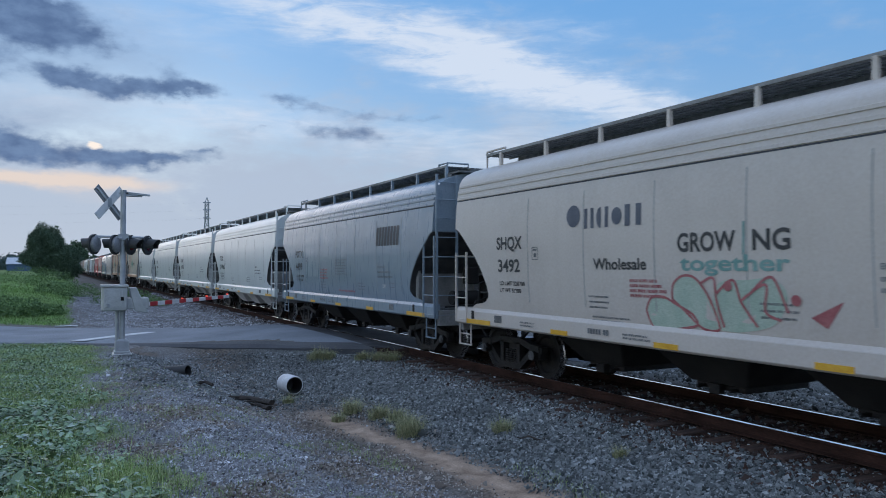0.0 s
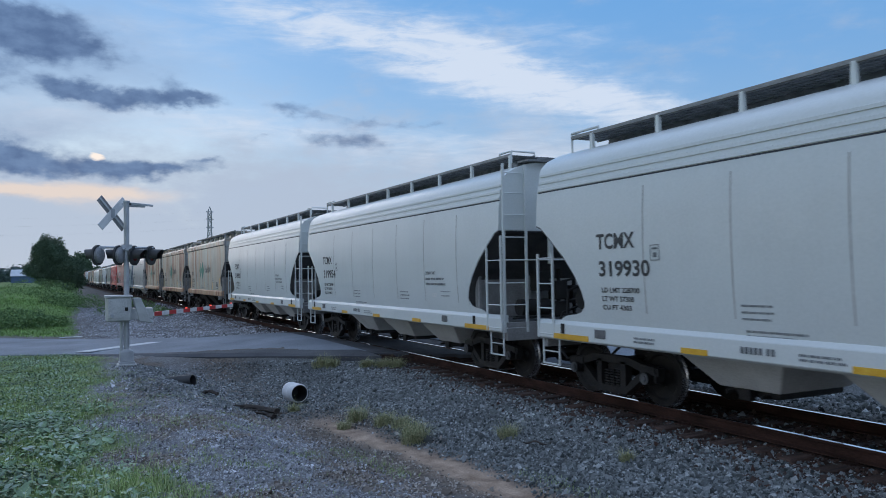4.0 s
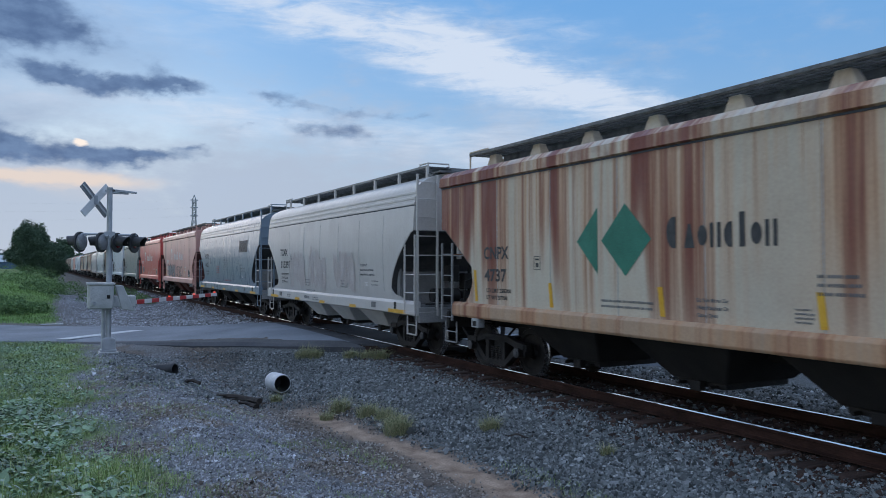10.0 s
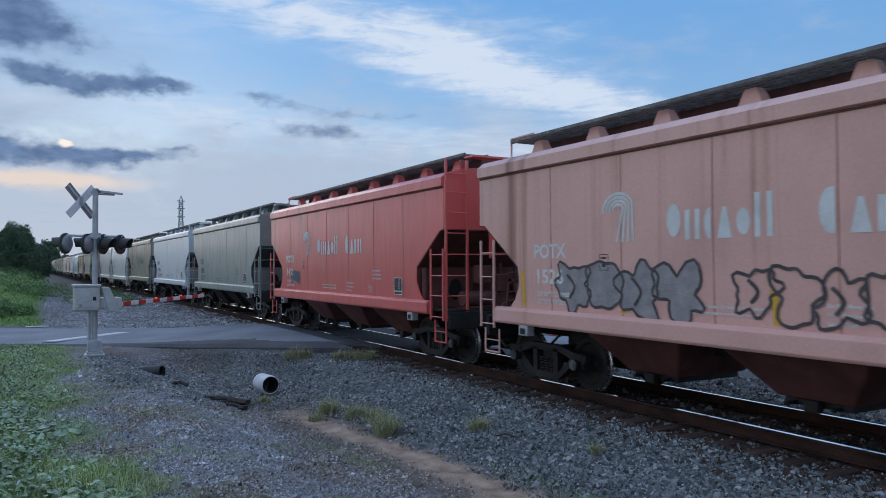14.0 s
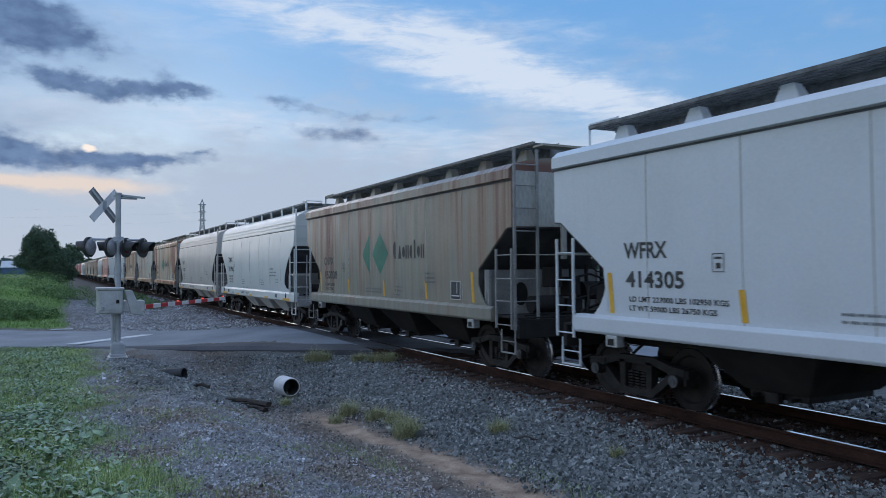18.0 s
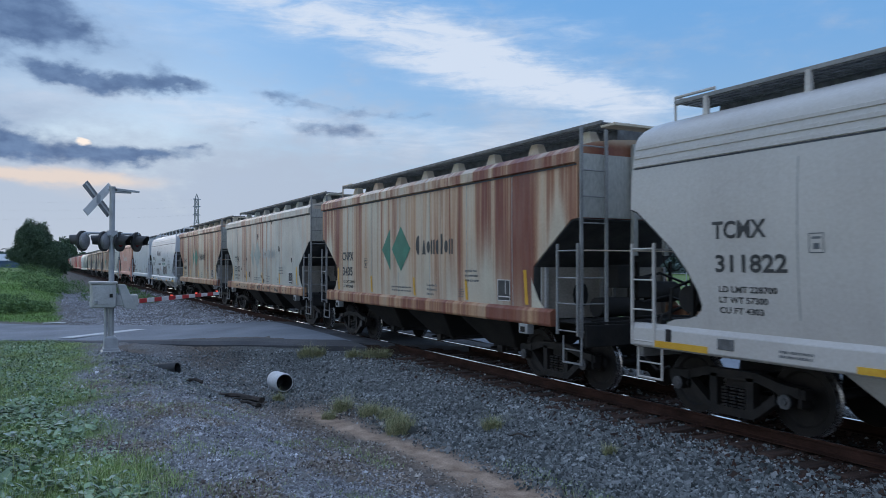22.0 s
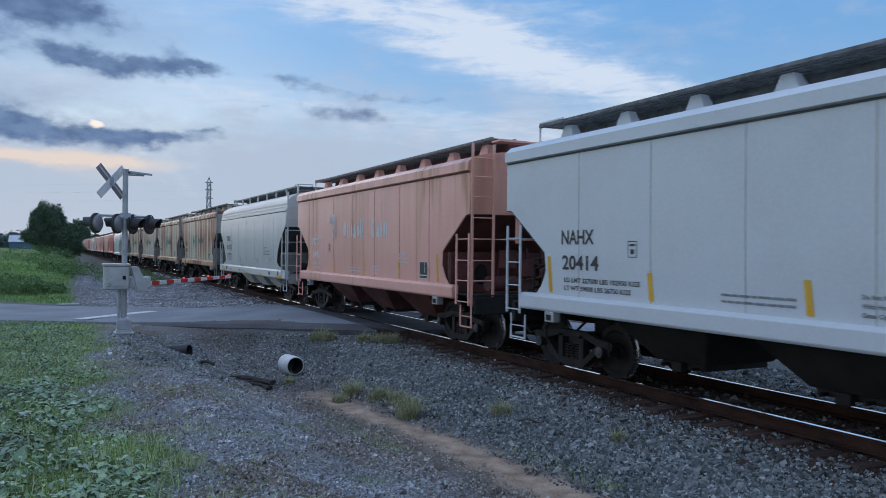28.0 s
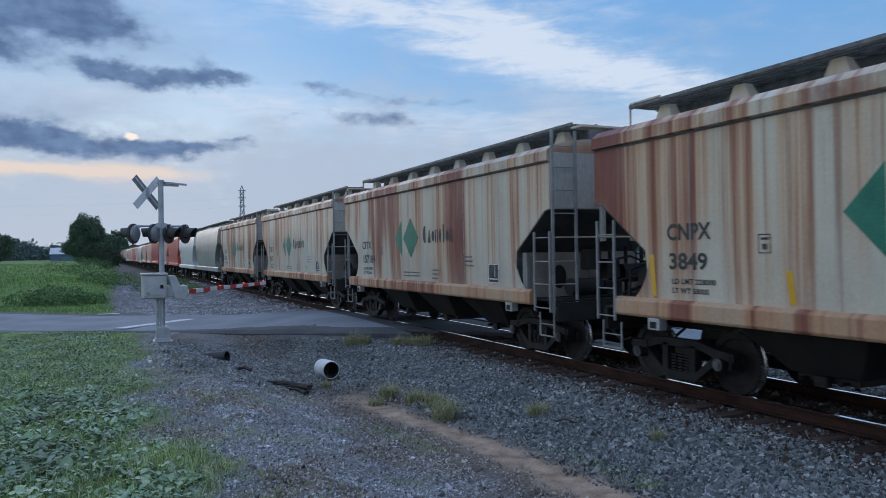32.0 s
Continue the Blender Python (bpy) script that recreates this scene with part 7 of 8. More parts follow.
def build_litter():
    thing("culvert_pipe", corrugated(0.64, 0.185, 0.007, 7, "culvert_pipe"), M["pipe_white"], pose(4.58, 15.9, -0.38, -2, 0, 3), "white corrugated plastic culvert pipe ending in the ditch", "pipe")
    culvert = bpy.data.objects["culvert_pipe"]
    # Black sleeve and back disc put the pipe's inner shade into the colour.
    part("lining", corrugated(0.62, 0.170, 0.004, 2, "lining"), M["pipe_black"], culvert, "black lining that paints the shade inside", at=(0, 0.012, 0))
    part("end_wall", Solid().tube((0, 0.58, 0), (0, 0.60, 0), 0.166, 20).mesh("end_wall"), M["pipe_black"], culvert, "black disc that paints the shade deep in the pipe")
    thing("drain_pipe", corrugated(1.5, 0.15, 0.015, 19, "drain_pipe"), M["pipe_black"], pose(2.86, 19.0, float(ground_z(2.86, 19.0)) + 0.12, -6, 0, 52), "black corrugated drain pipe lying on the gravel bank", "pipe")
    rng = random.Random(11)
    for (x, y, l, rz, r) in ((3.40, 15.8, 1.7, 122, 0.075), (2.85, 17.3, 0.6, 150, 0.05), (3.62, 15.1, 0.8, 100, 0.05), (6.2, 9.3, 0.42, 140, 0.025)):
        s = Solid()
        pts = [(l * (t - 0.5), 0.10 * math.sin(t * 5 + x) * l, 0.02 + 0.025 * math.sin(t * 9 + y)) for t in np.linspace(0, 1, 9)]
        for k, (px, py, pz) in enumerate(pts):
            q = r * (1 - 0.07 * k) * (1 + 0.2 * math.sin(3 * k + x))
            s.v += [(px, py + q * 1.3 * math.cos(6.2832 * i / 8), pz + q * 0.8 * math.sin(6.2832 * i / 8)) for i in range(8)]
        s.f += [(8 * k + i, 8 * k + (i + 1) % 8, 8 * k + 8 + (i + 1) % 8, 8 * k + 8 + i) for k in range(8) for i in range(8)]
        s.f += [tuple(range(8)), tuple(range(64, 72))]
        log = thing("driftwood", s.mesh("driftwood", 50), M["dirt_dark"], pose(x, y, float(ground_z(x, y)) + 0.02, 0, 0, rz), "dark wet branch lying in the ditch", "wood debris", "wood debris by the ditch")
        for k in range(1, 8):
            if l > 0.45:
                d = rng.choice((-1, 1))
                tip = (pts[k][0] + l * rng.uniform(0.05, 0.2), pts[k][1] + d * l * rng.uniform(0.08, 0.2), pts[k][2] + rng.uniform(0.0, 0.05))
                part("twig", Solid().tube(pts[k], tip, r * 0.4, 5, r * 0.12).mesh("twig"), M["dirt_dark"], log)


build_litter()


# ---------------------------------------------------------------- loose stones
def scatter(count, region, size, seed, keep):
    """Random places with z on the ground; keep: probability by x, y."""
    r = np.random.default_rng(seed)
    x = r.uniform(region[0], region[1], count)
    # denser on the near verge
    y = region[2] + (region[3] - region[2]) * r.random(count) ** 1.65
    ok = r.random(count) < keep(x, y)
    x, y = x[ok], y[ok]
    return x, y, ground_z(x, y), r


def stones(name, count, region, size, seed, keep, material, label, lift=0.3):
    x, y, z, r = scatter(count, region, size, seed, keep)
    n = len(x)
    # only the upper half stands out of the bed
    octa = np.array([(1, 0, -0.15), (0, 1, -0.15), (-1, 0, -0.15), (0, -1, -0.15), (0, 0, 1.25)], float)
    v = octa[None] * r.uniform(0.65, 1.35, (n, 5, 3)) + r.uniform(-0.28, 0.28, (n, 5, 3))
    sc = size * r.lognormal(0, 0.38, n)
    v = v * sc[:, None, None] * np.array([1.0, 1.0, 0.7])
    ang = r.uniform(0, 6.283, (n, 2))
    c, s = np.cos(ang[:, 0])[:, None], np.sin(ang[:, 0])[:, None]
    vx, vy = v[..., 0] * c - v[..., 1] * s, v[..., 0] * s + v[..., 1] * c
    c, s = np.cos(ang[:, 1] * 0.25)[:, None], np.sin(ang[:, 1] * 0.25)[:, None]
    vx, vz = vx * c - v[..., 2] * s, vx * s + v[..., 2] * c
    P = np.stack([vx + x[:, None], vy + y[:, None], vz + (z + lift * sc)[:, None]], -1).reshape(-1, 3)
    q = np.array([(0, 1, 4), (1, 2, 4), (2, 3, 4), (3, 0, 4)])
    F = (q[None] + (np.arange(n) * 5)[:, None, None]).reshape(-1, 3)
    me = raw_mesh(name, P, F)
    me.materials.append(material)
    tagged(new(name, me), label, "gravel", kind="stuff")


def off_road(x, y):
    a, c = road_coords(x, y)
    lip = np.interp(a, [-10.5, -7.5, -2.3, -1.0], [0.06, 0.40, 0.62, 0.66]) * (c < 0) * (a > -10.5)
    return np.abs(c) > ROAD_HALF + 0.1 + lip


def build_stones():
    bed = lambda x, y: off_road(x, y) * (np.abs(x - TRACK + 0.7535) > 0.10) * np.where(x > 7.95, 0.15, smooth(x - ditch_x(y), 0.25, 0.9) * (1 - 0.55 * smooth(x, 6.9, 7.9)) * (1 - 0.8 * np.clip(np.exp(-(((x - 4.85) / 0.6) ** 2 + ((y - 13.2) / 1.5) ** 2)), 0, 1)))
    stones("ballast", 190000, (4.2, 8.55, 3.5, 34), 0.0175, 21, bed, STONES, "coarse grey crushed stone ballast beside the track")
    stones("ballast", 24000, (8.6, 13.6, 3.5, 45), 0.032, 22, lambda x, y: off_road(x, y) * np.where(x < 10.7, 0.3, 0.95) * (np.abs(np.abs(x - TRACK) - 0.7535) > 0.1), STONES, "coarse grey crushed stone beyond the rails", 0.1)
    stones("ballast", 34000, (6.9, 10.8, 3.5, 34), 0.022, 24, lambda x, y: (0.15 + 0.85 * smooth(x, 6.9, 7.9)) * off_road(x, y) * (np.abs(np.abs(x - TRACK) - 0.7535) > 0.1), RUSTY, "rust-stained brown stone round the rails", 0.1)
    stones("ballast", 52000, (0.6, 8.4, 28, 75), 0.023, 23, lambda x, y: off_road(x, y) * (road_coords(x, y)[1] > 0) * smooth(x, 0.0, 2.0), LIME, "grey crushed stone on the embankment beyond the road")

    def earthy(x, y):
        return off_road(x, y) * (road_coords(x, y)[1] < 0) * mud_of(x, y) * (1 - cover_of(x, y)[1]) * (1 - cover_of(x, y)[2])
    stones("gravel", 60000, (0.3, 5.4, 4.5, 21.5), 0.014, 33, earthy, BROWN, "brown earthy gravel and crumbs of soil by the ditch")

    slope = lambda x, y: off_road(x, y) * (road_coords(x, y)[1] < 0) * (1 - cover_of(x, y)[2]) * smooth(x, 0.9, 2.2) * smooth(y, 14.0, 16.5)
    stones("gravel", 40000, (0.8, 5.0, 13.5, 22.5), 0.0175, 34, slope, STONES, "dark grey crushed stone on the slope below the road")

    def drive(x, y):
        g, s, gr, ru = cover_of(x, y)
        return (1 - 0.85 * mud_of(x, y)) * off_road(x, y) * (road_coords(x, y)[1] < 0) * (1 - gr) ** 1.3 * smooth(ditch_x(y) - x, 0.15, 0.8) * (0.35 + 0.65 * (wobble(x, y, 1.1) > -0.25))
    stones("gravel", 130000, (-0.5, 4.2, 4.5, 23), 0.0098, 31, drive, LIME, "pale limestone gravel of the drive")
    stones("gravel", 9000, (0.0, 4.2, 4.5, 22), 0.0175, 32, drive, LIME, "larger pale limestone pieces in the gravel")


build_stones()


# ---------------------------------------------------------------- weeds and grass
def leaves(name, count, region, seed, keep, material, label, size=0.035, height=0.10, folded=True, category="weeds"):
    """Ground weeds: small bent leaves held up at random heights."""
    x, y, z, r = scatter(count, region, size, seed, keep)
    n = len(x)
    sc = size * r.lognormal(0, 0.3, n)
    a = r.uniform(0, 6.283, n)
    tilt = r.uniform(-0.6, 0.9, n)
    h = z + r.random(n) ** 1.6 * height + 0.01
    # heart-shaped leaf folded along its middle
    loc = np.array([(-1.0, 0, 0), (-0.55, -0.72, 0.16), (0.35, -0.5, 0.12), (1.15, 0, -0.12), (0.35, 0.5, 0.12), (-0.55, 0.72, 0.16)])
    v = loc[None] * sc[:, None, None]
    ct, st = np.cos(tilt)[:, None], np.sin(tilt)[:, None]
    vx, vz = v[..., 0] * ct - v[..., 2] * st, v[..., 0] * st + v[..., 2] * ct
    c, s = np.cos(a)[:, None], np.sin(a)[:, None]
    P = np.stack([vx * c - v[..., 1] * s + x[:, None], vx * s + v[..., 1] * c + y[:, None], vz + h[:, None]], -1).reshape(-1, 3)
    F = np.array([(0, 1, 2, 3), (0, 3, 4, 5)])
    F = (F[None] + (np.arange(n) * 6)[:, None, None]).reshape(-1, 4)
    me = raw_mesh(name, P, F)
    me.materials.append(material)
    return tagged(new(name, me), label, category, kind="stuff")


def blade_arrays(x, y, z, r, length, width, lean):
    n = len(x)
    a = r.uniform(0, 6.283, n)
    l = length * r.lognormal(0, 0.3, n)
    d = np.stack([np.cos(a), np.sin(a)], -1)
    side = np.stack([-d[:, 1], d[:, 0]], -1) * (width * 0.5)
    k = lean * r.uniform(0.2, 1.0, n)
    base = np.stack([x, y, z], -1)
    mid = base + np.concatenate([d * (k * l * 0.25)[:, None], (l * 0.62)[:, None]], -1)
    tip = base + np.concatenate([d * (k * l * 0.8)[:, None], (l * (1.0 - 0.25 * k))[:, None]], -1)
    s3 = np.concatenate([side, np.zeros((n, 1))], -1)
    P = np.stack([base - s3, base + s3, mid + s3 * 0.7, mid - s3 * 0.7, tip], 1)
    return P


def blades(name, x, y, z, r, length, width, lean, material, label, category="grass", kind="stuff"):
    P = blade_arrays(x, y, z, r, length, width, lean)
    n = len(P)
    F = np.array([(0, 1, 2), (0, 2, 3), (3, 2, 4)])
    F = (F[None] + (np.arange(n) * 5)[:, None, None]).reshape(-1, 3)
    me = raw_mesh(name, P.reshape(-1, 3), F)
    me.materials.append(material)
    return tagged(new(name, me), label, category, kind=kind)


def build_plants():
    def weedy(x, y):
        g, s, gr, ru = cover_of(x, y)
        clump = 0.12 + 0.88 * smooth(0.8 * wobble(x * 1.5, y, 1.3) + 0.7 * wobble(x * 4.2 + 2, y * 3.1, 1.0) + 0.5 * wobble(x * 9.1, y * 6.3 + 1, 1.0), -0.35, 0.35)
        return off_road(x, y) * (road_coords(x, y)[1] < -ROAD_HALF - 0.15) * gr ** 1.4 * clump * smooth(0.80 - x + 0.6 * wobble(x, y, 2.0), -0.3, 0.5)

    def grassy(x, y):
        g, s, gr, ru = cover_of(x, y)
        return off_road(x, y) * (road_coords(x, y)[1] < -ROAD_HALF - 0.15) * gr * (0.35 + 0.65 * smooth(wobble(x * 1.1 + 5, y * 0.8, 1.1) + 0.4 * wobble(x * 5, y * 4, 1.0), -0.2, 0.4))
    leaves("ground_weeds", 120000, (-5.5, 1.6, 4.5, 27), 41, weedy, LEAVES, "low green broadleaf weeds covering the verge", 0.022, 0.10)
    leaves("ground_weeds", 15000, (-2.4, 1.3, 5.0, 14), 42, weedy, LEAVES, "larger pale green weed leaves", 0.036, 0.15)
    x, y, z, r = scatter(150000, (-5.5, 1.9, 4.5, 27), 0, 43, grassy)
    blades("verge_grass", x, y, z, r, 0.075, 0.0065, 1.7, BLADES, "short green grass among the weeds")
    x, y, z, r = scatter(1500, (-1.2, 1.2, 5.0, 9.5), 0, 48, grassy)
    blades("verge_grass", x, y, z, r, 0.24, 0.007, 1.3, BLADES, "long thin grass stalks standing over the weeds")
    # thin grass that breaks through the gravel and by the sandy wash
    thin = lambda x, y: (0.03 + 0.5 * smooth(wobble(x * 0.8 + 1, y * 1.3 + 2, 1.2) + 0.4 * wobble(x * 4, y * 3.3, 1.0), 0.35, 0.9) + 0.8 * smooth(2.1 - x, 0.0, 1.6) * smooth(wobble(x * 1.6, y * 1.9 + 3, 1.0) + 0.5 * wobble(x * 5 + 1, y * 4.1, 1.0), -0.15, 0.55)) * (off_road(x, y)) * smooth(3.9 - x, 0, 1)
    x, y, z, r = scatter(95000, (0.2, 4.0, 5, 21), 0, 44, thin)
    blades("gravel_grass", x, y, z, r, 0.045, 0.006, 1.7, BLADES, "thin grass growing through the gravel")
    wash = lambda x, y: np.maximum(np.exp(-((x - ditch_x(y) + 0.62) / 0.16) ** 2) * ((y > 9.2) & (y < 11.4)), 0.6 * np.exp(-((x - ditch_x(y) - 0.72) / 0.13) ** 2) * (y < 8.6))
    x, y, z, r = scatter(16000, (3.0, 5.8, 6.5, 11.5), 0, 45, wash)
    blades("wash_grass", x, y, z, r, 0.055, 0.006, 1.3, BLADES, "thin green grass beside the sandy wash")
    # tufts
    tufts = ((4.91, 13.3, 0.30, 0.24), (5.12, 12.5, 0.30, 0.20), (5.24, 12.05, 0.28, 0.18), (5.06, 11.05, 0.36, 0.24), (5.16, 11.4, 0.28, 0.22), (4.32, 15.45, 0.20, 0.16),
             (6.14, 10.0, 0.26, 0.18), (6.22, 19.6, 0.40, 0.20), (6.45, 19.3, 0.34, 0.19), (7.12, 18.5, 0.34, 0.17), (7.40, 18.1, 0.36, 0.18), (7.66, 17.8, 0.36, 0.20), (6.58, 7.8, 0.16, 0.12), (4.55, 13.0, 0.22, 0.13))
    r = np.random.default_rng(9)
    for i, (tx, ty, rad, h) in enumerate(tufts):
        n = int(430 * rad / 0.3)
        rr, a = rad * r.random(n) ** 0.8 * 0.62, r.uniform(0, 6.283, n)
        x, y = tx + rr * np.cos(a), ty + rr * np.sin(a)
        blades("grass_tuft", x, y, ground_z(x, y), r, h * 1.0, 0.0055, 2.0, STRAW, "pale dry grass tuft on the stones by the ditch", "grass tuft", "thing")
    # far verge and bank beyond the road
    def bank(x, y):
        g, s, gr, ru = cover_of(x, y)
        return (road_coords(x, y)[1] > ROAD_HALF + 0.6) * gr
    x, y, z, r = scatter(60000, (-9, 3.0, 33, 64), 0, 46, bank)
    blades("bank_grass", x, y, z, r, 0.11, 0.022, 1.5, BANK, "long green grass on the bank beyond the road")
    x, y, z, r = scatter(22000, (-30, 2.0, 55, 150), 0, 47, bank)
    blades("field_grass", x, y, z, r, 0.14, 0.06, 1.3, BANK, "bright green field grass")
    # leafy bushes on the bank
    r = np.random.default_rng(12)
    for bx, by, w, h, n in ((-1.9, 44.0, 1.5, 0.95, 4200), (-0.6, 43.2, 1.0, 0.6, 2200), (0.2, 58.0, 1.4, 1.0, 2600), (1.4, 66, 1.7, 1.1, 2600), (3.2, 56, 1.1, 0.7, 700), (3.9, 68, 1.3, 0.8, 700), (-3.3, 45.0, 1.1, 0.7, 900), (5.9, 53, 0.9, 0.5, 900), (6.2, 61, 1.0, 0.5, 900), (6.4, 71, 1.1, 0.55, 900), (6.5, 83, 1.2, 0.6, 900), (-0.4, 74, 2.0, 1.5, 2600), (-2.2, 82, 2.4, 1.6, 2600)):
        leaf_cloud("bush", bx, by, float(ground_z(bx, by)), [(0, 0, h * 0.45, w, w * 0.8, h * 0.6), (w * 0.5, 0.2, h * 0.3, w * 0.6, w * 0.6, h * 0.45), (-w * 0.5, 0, h * 0.35, w * 0.6, w * 0.5, h * 0.5)], n, 0.045, BUSH_LEAF, r, "low leafy green bush on the bank", "bush", 0.25)


def cloud_points(blobs, n, r, shell=0.35):
    """Leaf places in a crown made of lobes; denser near the outside."""
    vol = np.array([b[3] * b[4] * b[5] for b in blobs])
    pick = r.choice(len(blobs), n, p=vol / vol.sum())
    d = r.normal(size=(n, 3))
    d /= np.linalg.norm(d, axis=1)[:, None]
    rad = 1 - shell * r.random(n) ** 1.2 + r.normal(0, 0.06, n)
    b = np.array(blobs)[pick]
    lump = 1 + 0.13 * np.sin(d[:, 0] * 7 + pick) * np.sin(d[:, 2] * 6 + 2 * pick) + 0.08 * np.sin(d[:, 1] * 13)
    return b[:, :3] + d * b[:, 3:6] * (rad * lump)[:, None], d


def leaf_faces(p, size, r):
    n = len(p)
    q = r.normal(size=(n, 3))
    q /= np.linalg.norm(q, axis=1)[:, None]
    w = np.cross(q, r.normal(size=(n, 3)))
    w /= np.linalg.norm(w, axis=1)[:, None]
    sc = size * r.lognormal(0, 0.35, n)[:, None]
    P = np.stack([p - q * sc, p + w * sc * 0.6, p + q * sc, p - w * sc * 0.6], 1).reshape(-1, 3)
    F = (np.array([(0, 1, 2, 3)])[None] + (np.arange(n) * 4)[:, None, None]).reshape(-1, 4)
    return P, F


def leaf_cloud(name, x, y, z, blobs, n, size, material, r, label, category, shell=0.35):
    p, d = cloud_points(blobs, n, r, shell)
    p = p[p[:, 2] > 0.0]
    P, F = leaf_faces(p, size, r)
    me = raw_mesh(name, P, F)
    me.materials.append(material)
    ob = new(name, me)
    ob.matrix_basis = pose(x, y, z)
    return tagged(ob, label, category)


build_plants()


# ---------------------------------------------------------------- trees and distance
def tree(x, y, height, spread, seed, label, leafs=9000, size=0.2):
    r = np.random.default_rng(seed)
    z = float(ground_z(x, y)) - 0.1
    t = empty("tree", pose(x, y, z), label, "tree")
    s = Solid().tube((0, 0, 0), (0.1, 0, height * 0.35), height * 0.035, 10, height * 0.026)
    for k in range(5):
        a = 1.257 * k + seed
        s.tube((0.1, 0, height * (0.25 + 0.04 * k)), (spread * 0.5 * math.cos(a), spread * 0.5 * math.sin(a), height * (0.5 + 0.07 * k)), height * 0.014, 7, height * 0.006)
    part("trunk", s.mesh("trunk", 40), M["bark"], t)
    lobes = [(0, 0, height * 0.57, spread * 0.80, spread * 0.80, height * 0.38), (0, 0, height * 0.34, spread * 0.85, spread * 0.8, height * 0.28)]
    for k in range(16):
        a = r.uniform(0, 6.283)
        q = spread * r.uniform(0.3, 0.85)
        lobes.append((q * math.cos(a), q * math.sin(a), height * r.uniform(0.28, 0.78), spread * r.uniform(0.2, 0.38), spread * r.uniform(0.2, 0.38), height * r.uniform(0.10, 0.19)))
    p, d = cloud_points(lobes, leafs, r, 0.5)
    p = p[p[:, 2] > 0.3]
    P, F = leaf_faces(p, size, r)
    me = raw_mesh("crown", P, F)
    part("crown", me, TREE_LEAF, t, "dense dark green foliage")


def build_distance():
    big = "large dark green broadleaf tree at the field's edge"
    tree(-1.7, 152, 9.8, 3.55, 1, big, 70000, 0.11)
    tree(17, 740, 27, 12, 2, "distant rounded dark tree beyond the tracks", 9000, 0.8)
    tree(1.9, 150, 6.6, 2.7, 4, "smaller dark tree beside the large one", 34000, 0.11)
    tree(34, 800, 15, 9, 5, "distant rounded dark tree beyond the tracks", 5000, 0.7)
    tree(-22, 210, 7.5, 4.5, 6, big, 9000)
    tree(-7.2, 330, 7.0, 4.5, 8, big, 6000)
    # far woods all round, joined
    r = np.random.default_rng(33)
    P_all, F_all, n0 = [], [], 0
    for k in range(330):
        if k < 120:
            x, y = r.uniform(-330, 4), r.uniform(330, 460)
        elif k < 300:
            a = r.uniform(radians(-2), radians(115))
            d = r.uniform(190, 330)
            x, y = TRACK + 20 + d * math.sin(a), d * math.cos(a) * 1.6 - 60
            if x < 60 and y > 0:
                x += 60
        else:
            x, y = r.uniform(-300, 300), r.uniform(-420, -260)
        h = r.uniform(6, 11)
        w = r.uniform(6, 11)
        p, d = cloud_points([(x, y, h * 0.45, w, w, h * 0.55), (x + w * 0.5, y, h * 0.35, w * 0.7, w * 0.7, h * 0.45)], 700, r, 0.3)
        p = p[p[:, 2] > -0.5]
        P, F = leaf_faces(p, 0.6, r)
        P_all.append(P)
        F_all.append(F + n0)
        n0 += len(P)
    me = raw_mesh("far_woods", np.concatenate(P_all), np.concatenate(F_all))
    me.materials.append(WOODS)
    tagged(new("far_woods", me), "line of distant woods round the fields, haze put into their colour", "woods", kind="stuff")

    # barn
    barn = empty("barn", pose(-9.8, 285, float(ground_z(-9.8, 285))), "low blue barn with a pale metal roof behind the field", "barn")
    part("wall", Solid().box(-4.2, 4.2, -3, 3, 0, 2.3).mesh("wall"), M["barn_blue"], barn, "blue metal walls")
    for sy in (-1, 1):
        s = Solid().slab([(-4.5, sy * 3.4, 2.2), (4.5, sy * 3.4, 2.2), (4.3, 0, 4.3), (-4.3, 0, 4.3)], [(-4.5, sy * 3.4, 2.32), (4.5, sy * 3.4, 2.32), (4.3, 0, 4.42), (-4.3, 0, 4.42)])
        roof = part("roof", s.mesh("roof"), M["roof_metal"], barn, "pale blue-white metal roof")
        for k in range(9):
            x = -4.4 + 1.1 * k
            part("roof_rib", Solid().tube((x, sy * 3.4, 2.34), (x * 0.97, 0, 4.44), 0.04, 4).mesh("roof_rib"), M["roof_metal"], roof)

    # lattice pylon and its wires
    px, py = 51.6, 300.0
    pyl = empty("pylon", pose(px, py, 0), "grey lattice steel power pylon", "pylon")
    def lattice():
        s = Solid()
        w = lambda z: 1.9 - 1.25 * min(1, z / 20)
        zs = [0, 5, 10, 14, 17, 20, 22.5, 25, 27.2]
        for sx in (-1, 1):
            for sy in (-1, 1):
                for a, b in zip(zs, zs[1:]):
                    s.tube((sx * w(a), sy * w(a), a), (sx * w(b), sy * w(b), b), 0.13, 4)
        for a, b in zip(zs, zs[1:]):
            for sy in (-1, 1):
                s.tube((-w(a), sy * w(a), a), (w(b), sy * w(b), b), 0.08, 4)
                s.tube((w(a), sy * w(a), a), (-w(b), sy * w(b), b), 0.08, 4)
                s.tube((-w(b), sy * w(b), b), (w(b), sy * w(b), b), 0.08, 4)
        for sx in (-1, 1):
            for sy in (-1, 1):
                s.tube((sx * w(27.2), sy * w(27.2), 27.2), (0, 0, 29.2), 0.12, 4)
        return s.mesh("tower_frame")
    part("tower_frame", lattice(), M["pylon"], pyl)
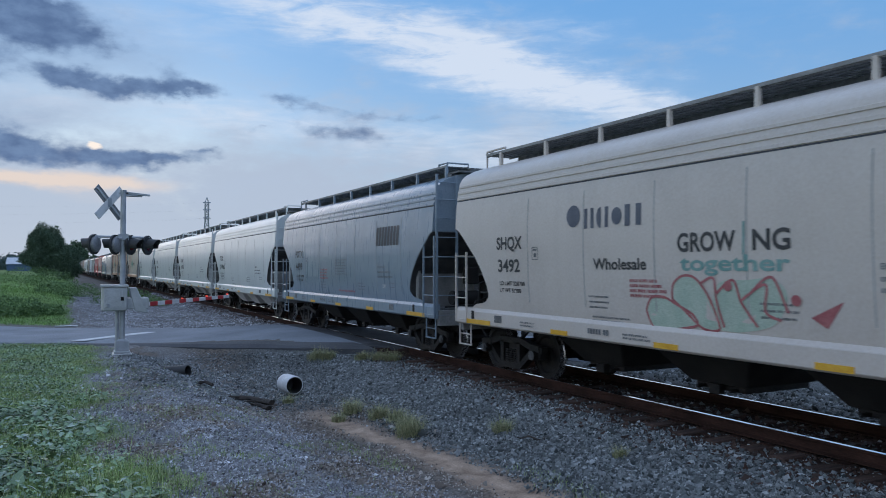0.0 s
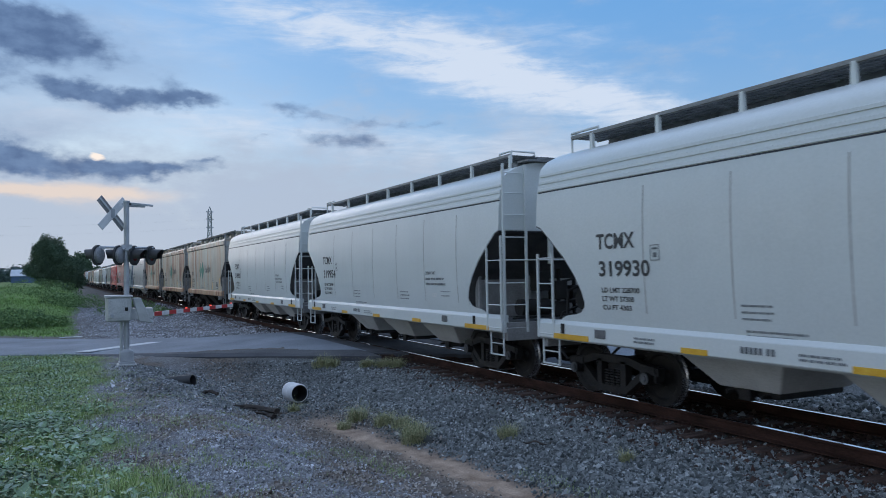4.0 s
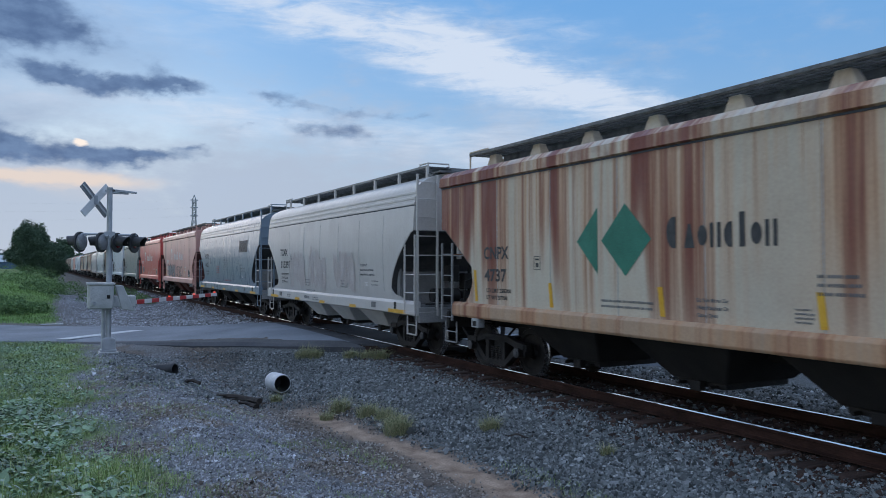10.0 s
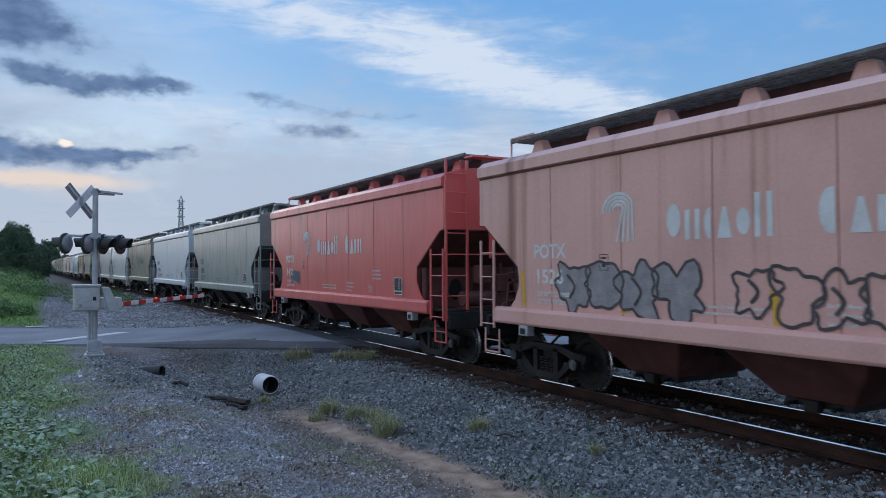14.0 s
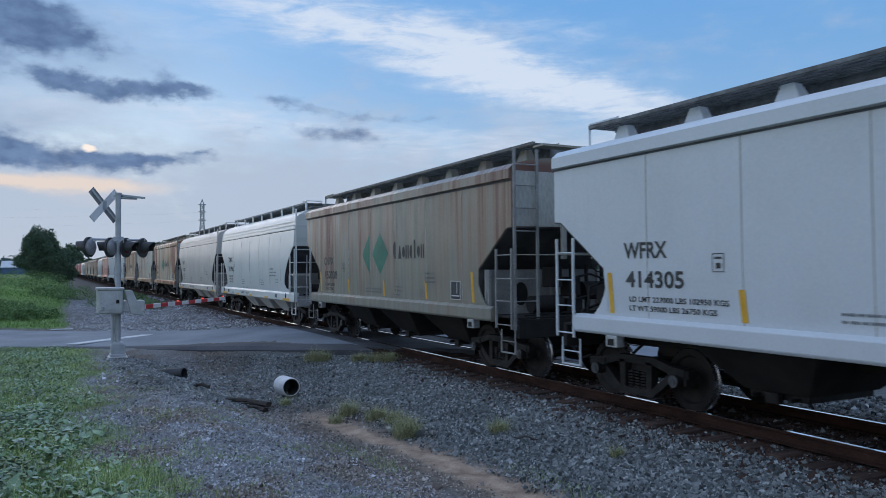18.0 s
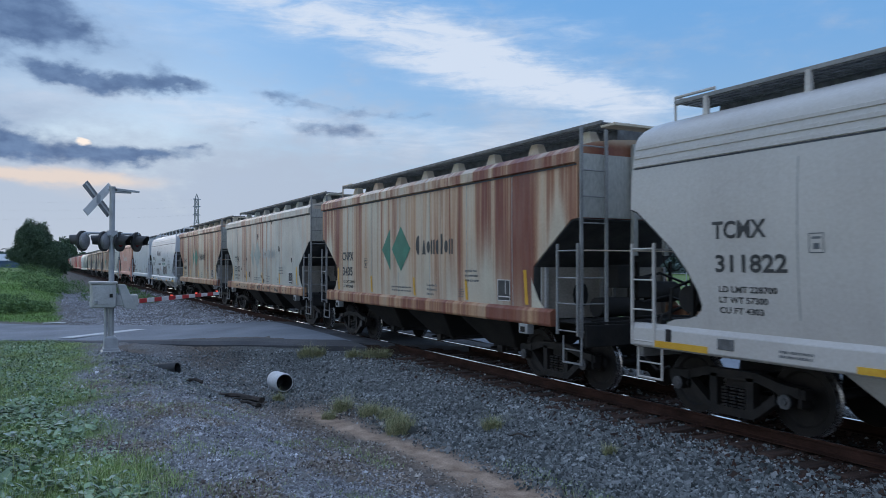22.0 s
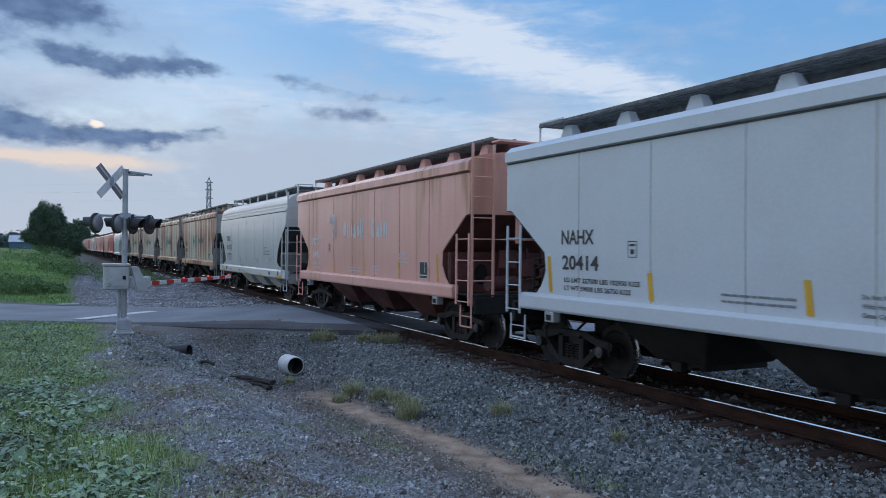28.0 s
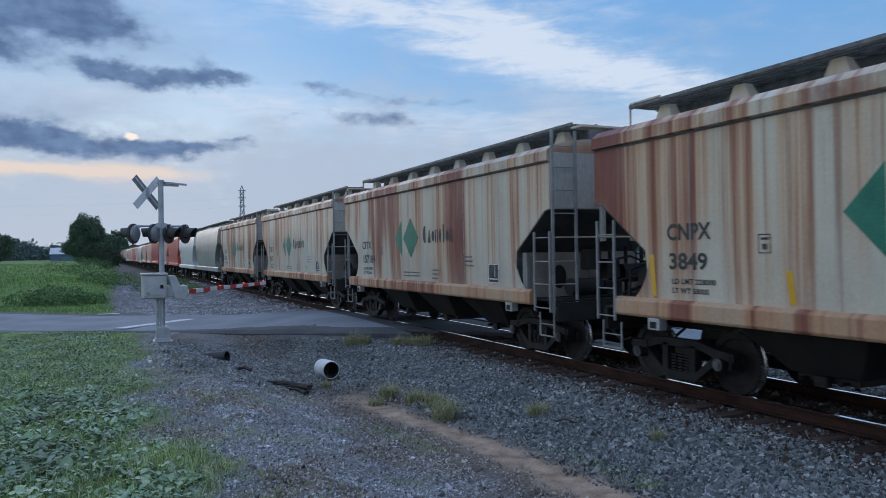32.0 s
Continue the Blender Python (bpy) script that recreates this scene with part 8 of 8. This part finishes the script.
    for z in (21.0, 24.2, 27.0):
        part("cross_arm", Solid().slab([(-1.5, -0.3, z), (1.5, -0.3, z), (1.5, 0.3, z), (-1.5, 0.3, z)], [(-1.3, -0.1, z + 0.35), (1.3, -0.1, z + 0.35), (1.3, 0.1, z + 0.35), (-1.3, 0.1, z + 0.35)]).mesh("cross_arm"), M["pylon"], pyl)
    for i, (z, dx) in enumerate(((21.0, -1.4), (24.2, -1.4), (27.0, -1.3), (21.0, 1.4), (24.2, 1.4))):
        s = Solid()
        pts = []
        for t in np.linspace(0, 1, 16):
            pts.append((px + dx - 190 * t, py + 40 * t, z - 9 * 4 * t * (1 - t) * 0.35))
        s.path(pts, 0.004, 4)
        thing("power_line", s.mesh("power_line"), M["pylon"], Matrix(), "thin grey overhead power line", "power line", "power lines")

    # chain-link fence and play field across the tracks, seen between the wagons
    rail = Solid()
    for z in (1.0, 2.0):
        rail.tube((0, -60, z), (0, 140, z), 0.03, 5)
    fence = empty("fence", pose(46, 0, float(ground_z(46, 20))), "grey wire field fence across the tracks", "fence")
    part("fence_rail", rail.mesh("fence_rail"), M["galv_post"], fence)
    post = Solid().tube((0, 0, 0), (0, 0, 2.1), 0.04, 6).mesh("post")
    for k in range(40):
        part("post", post, M["galv_post"], fence, at=(0, -60 + 5 * k, 0))


build_distance()


# ---------------------------------------------------------------- what moves
def motions():
    """The train rolls by at an even speed; each wheel turns with it while it passes."""
    for number, car in CARS.items():
        y0 = BOUND(number) - HALF
        walk(car, [(t, pose(TRACK, y0 - SPEED * t, 0)) for t in (0.0, 8.0, 16.0, 24.0, 32.0)])
    for wheel, number, wy in WHEELS:
        y0 = BOUND(number) - HALF
        first = max(0.0, (y0 - 42.0) / SPEED)
        last = min(32.0, (y0 + 6.0) / SPEED)
        at = wheel.location.copy()
        spot = lambda a: Matrix.Translation(at) @ Euler((a, 0, 0)).to_matrix().to_4x4()
        rows = [(0.0, spot(0.0))]
        k0, k1 = math.ceil(first * FPS), math.floor(last * FPS)
        rate = SPEED / WHEEL_R / FPS
        turn = 0.0
        for k in range(max(1, k0), k1 + 1):
            turn += rate
            rows.append((k / FPS, spot(turn)))
        if rows[-1][0] < 32.0:
            rows.append((32.0, spot(turn)))
        walk(wheel, rows)


motions()
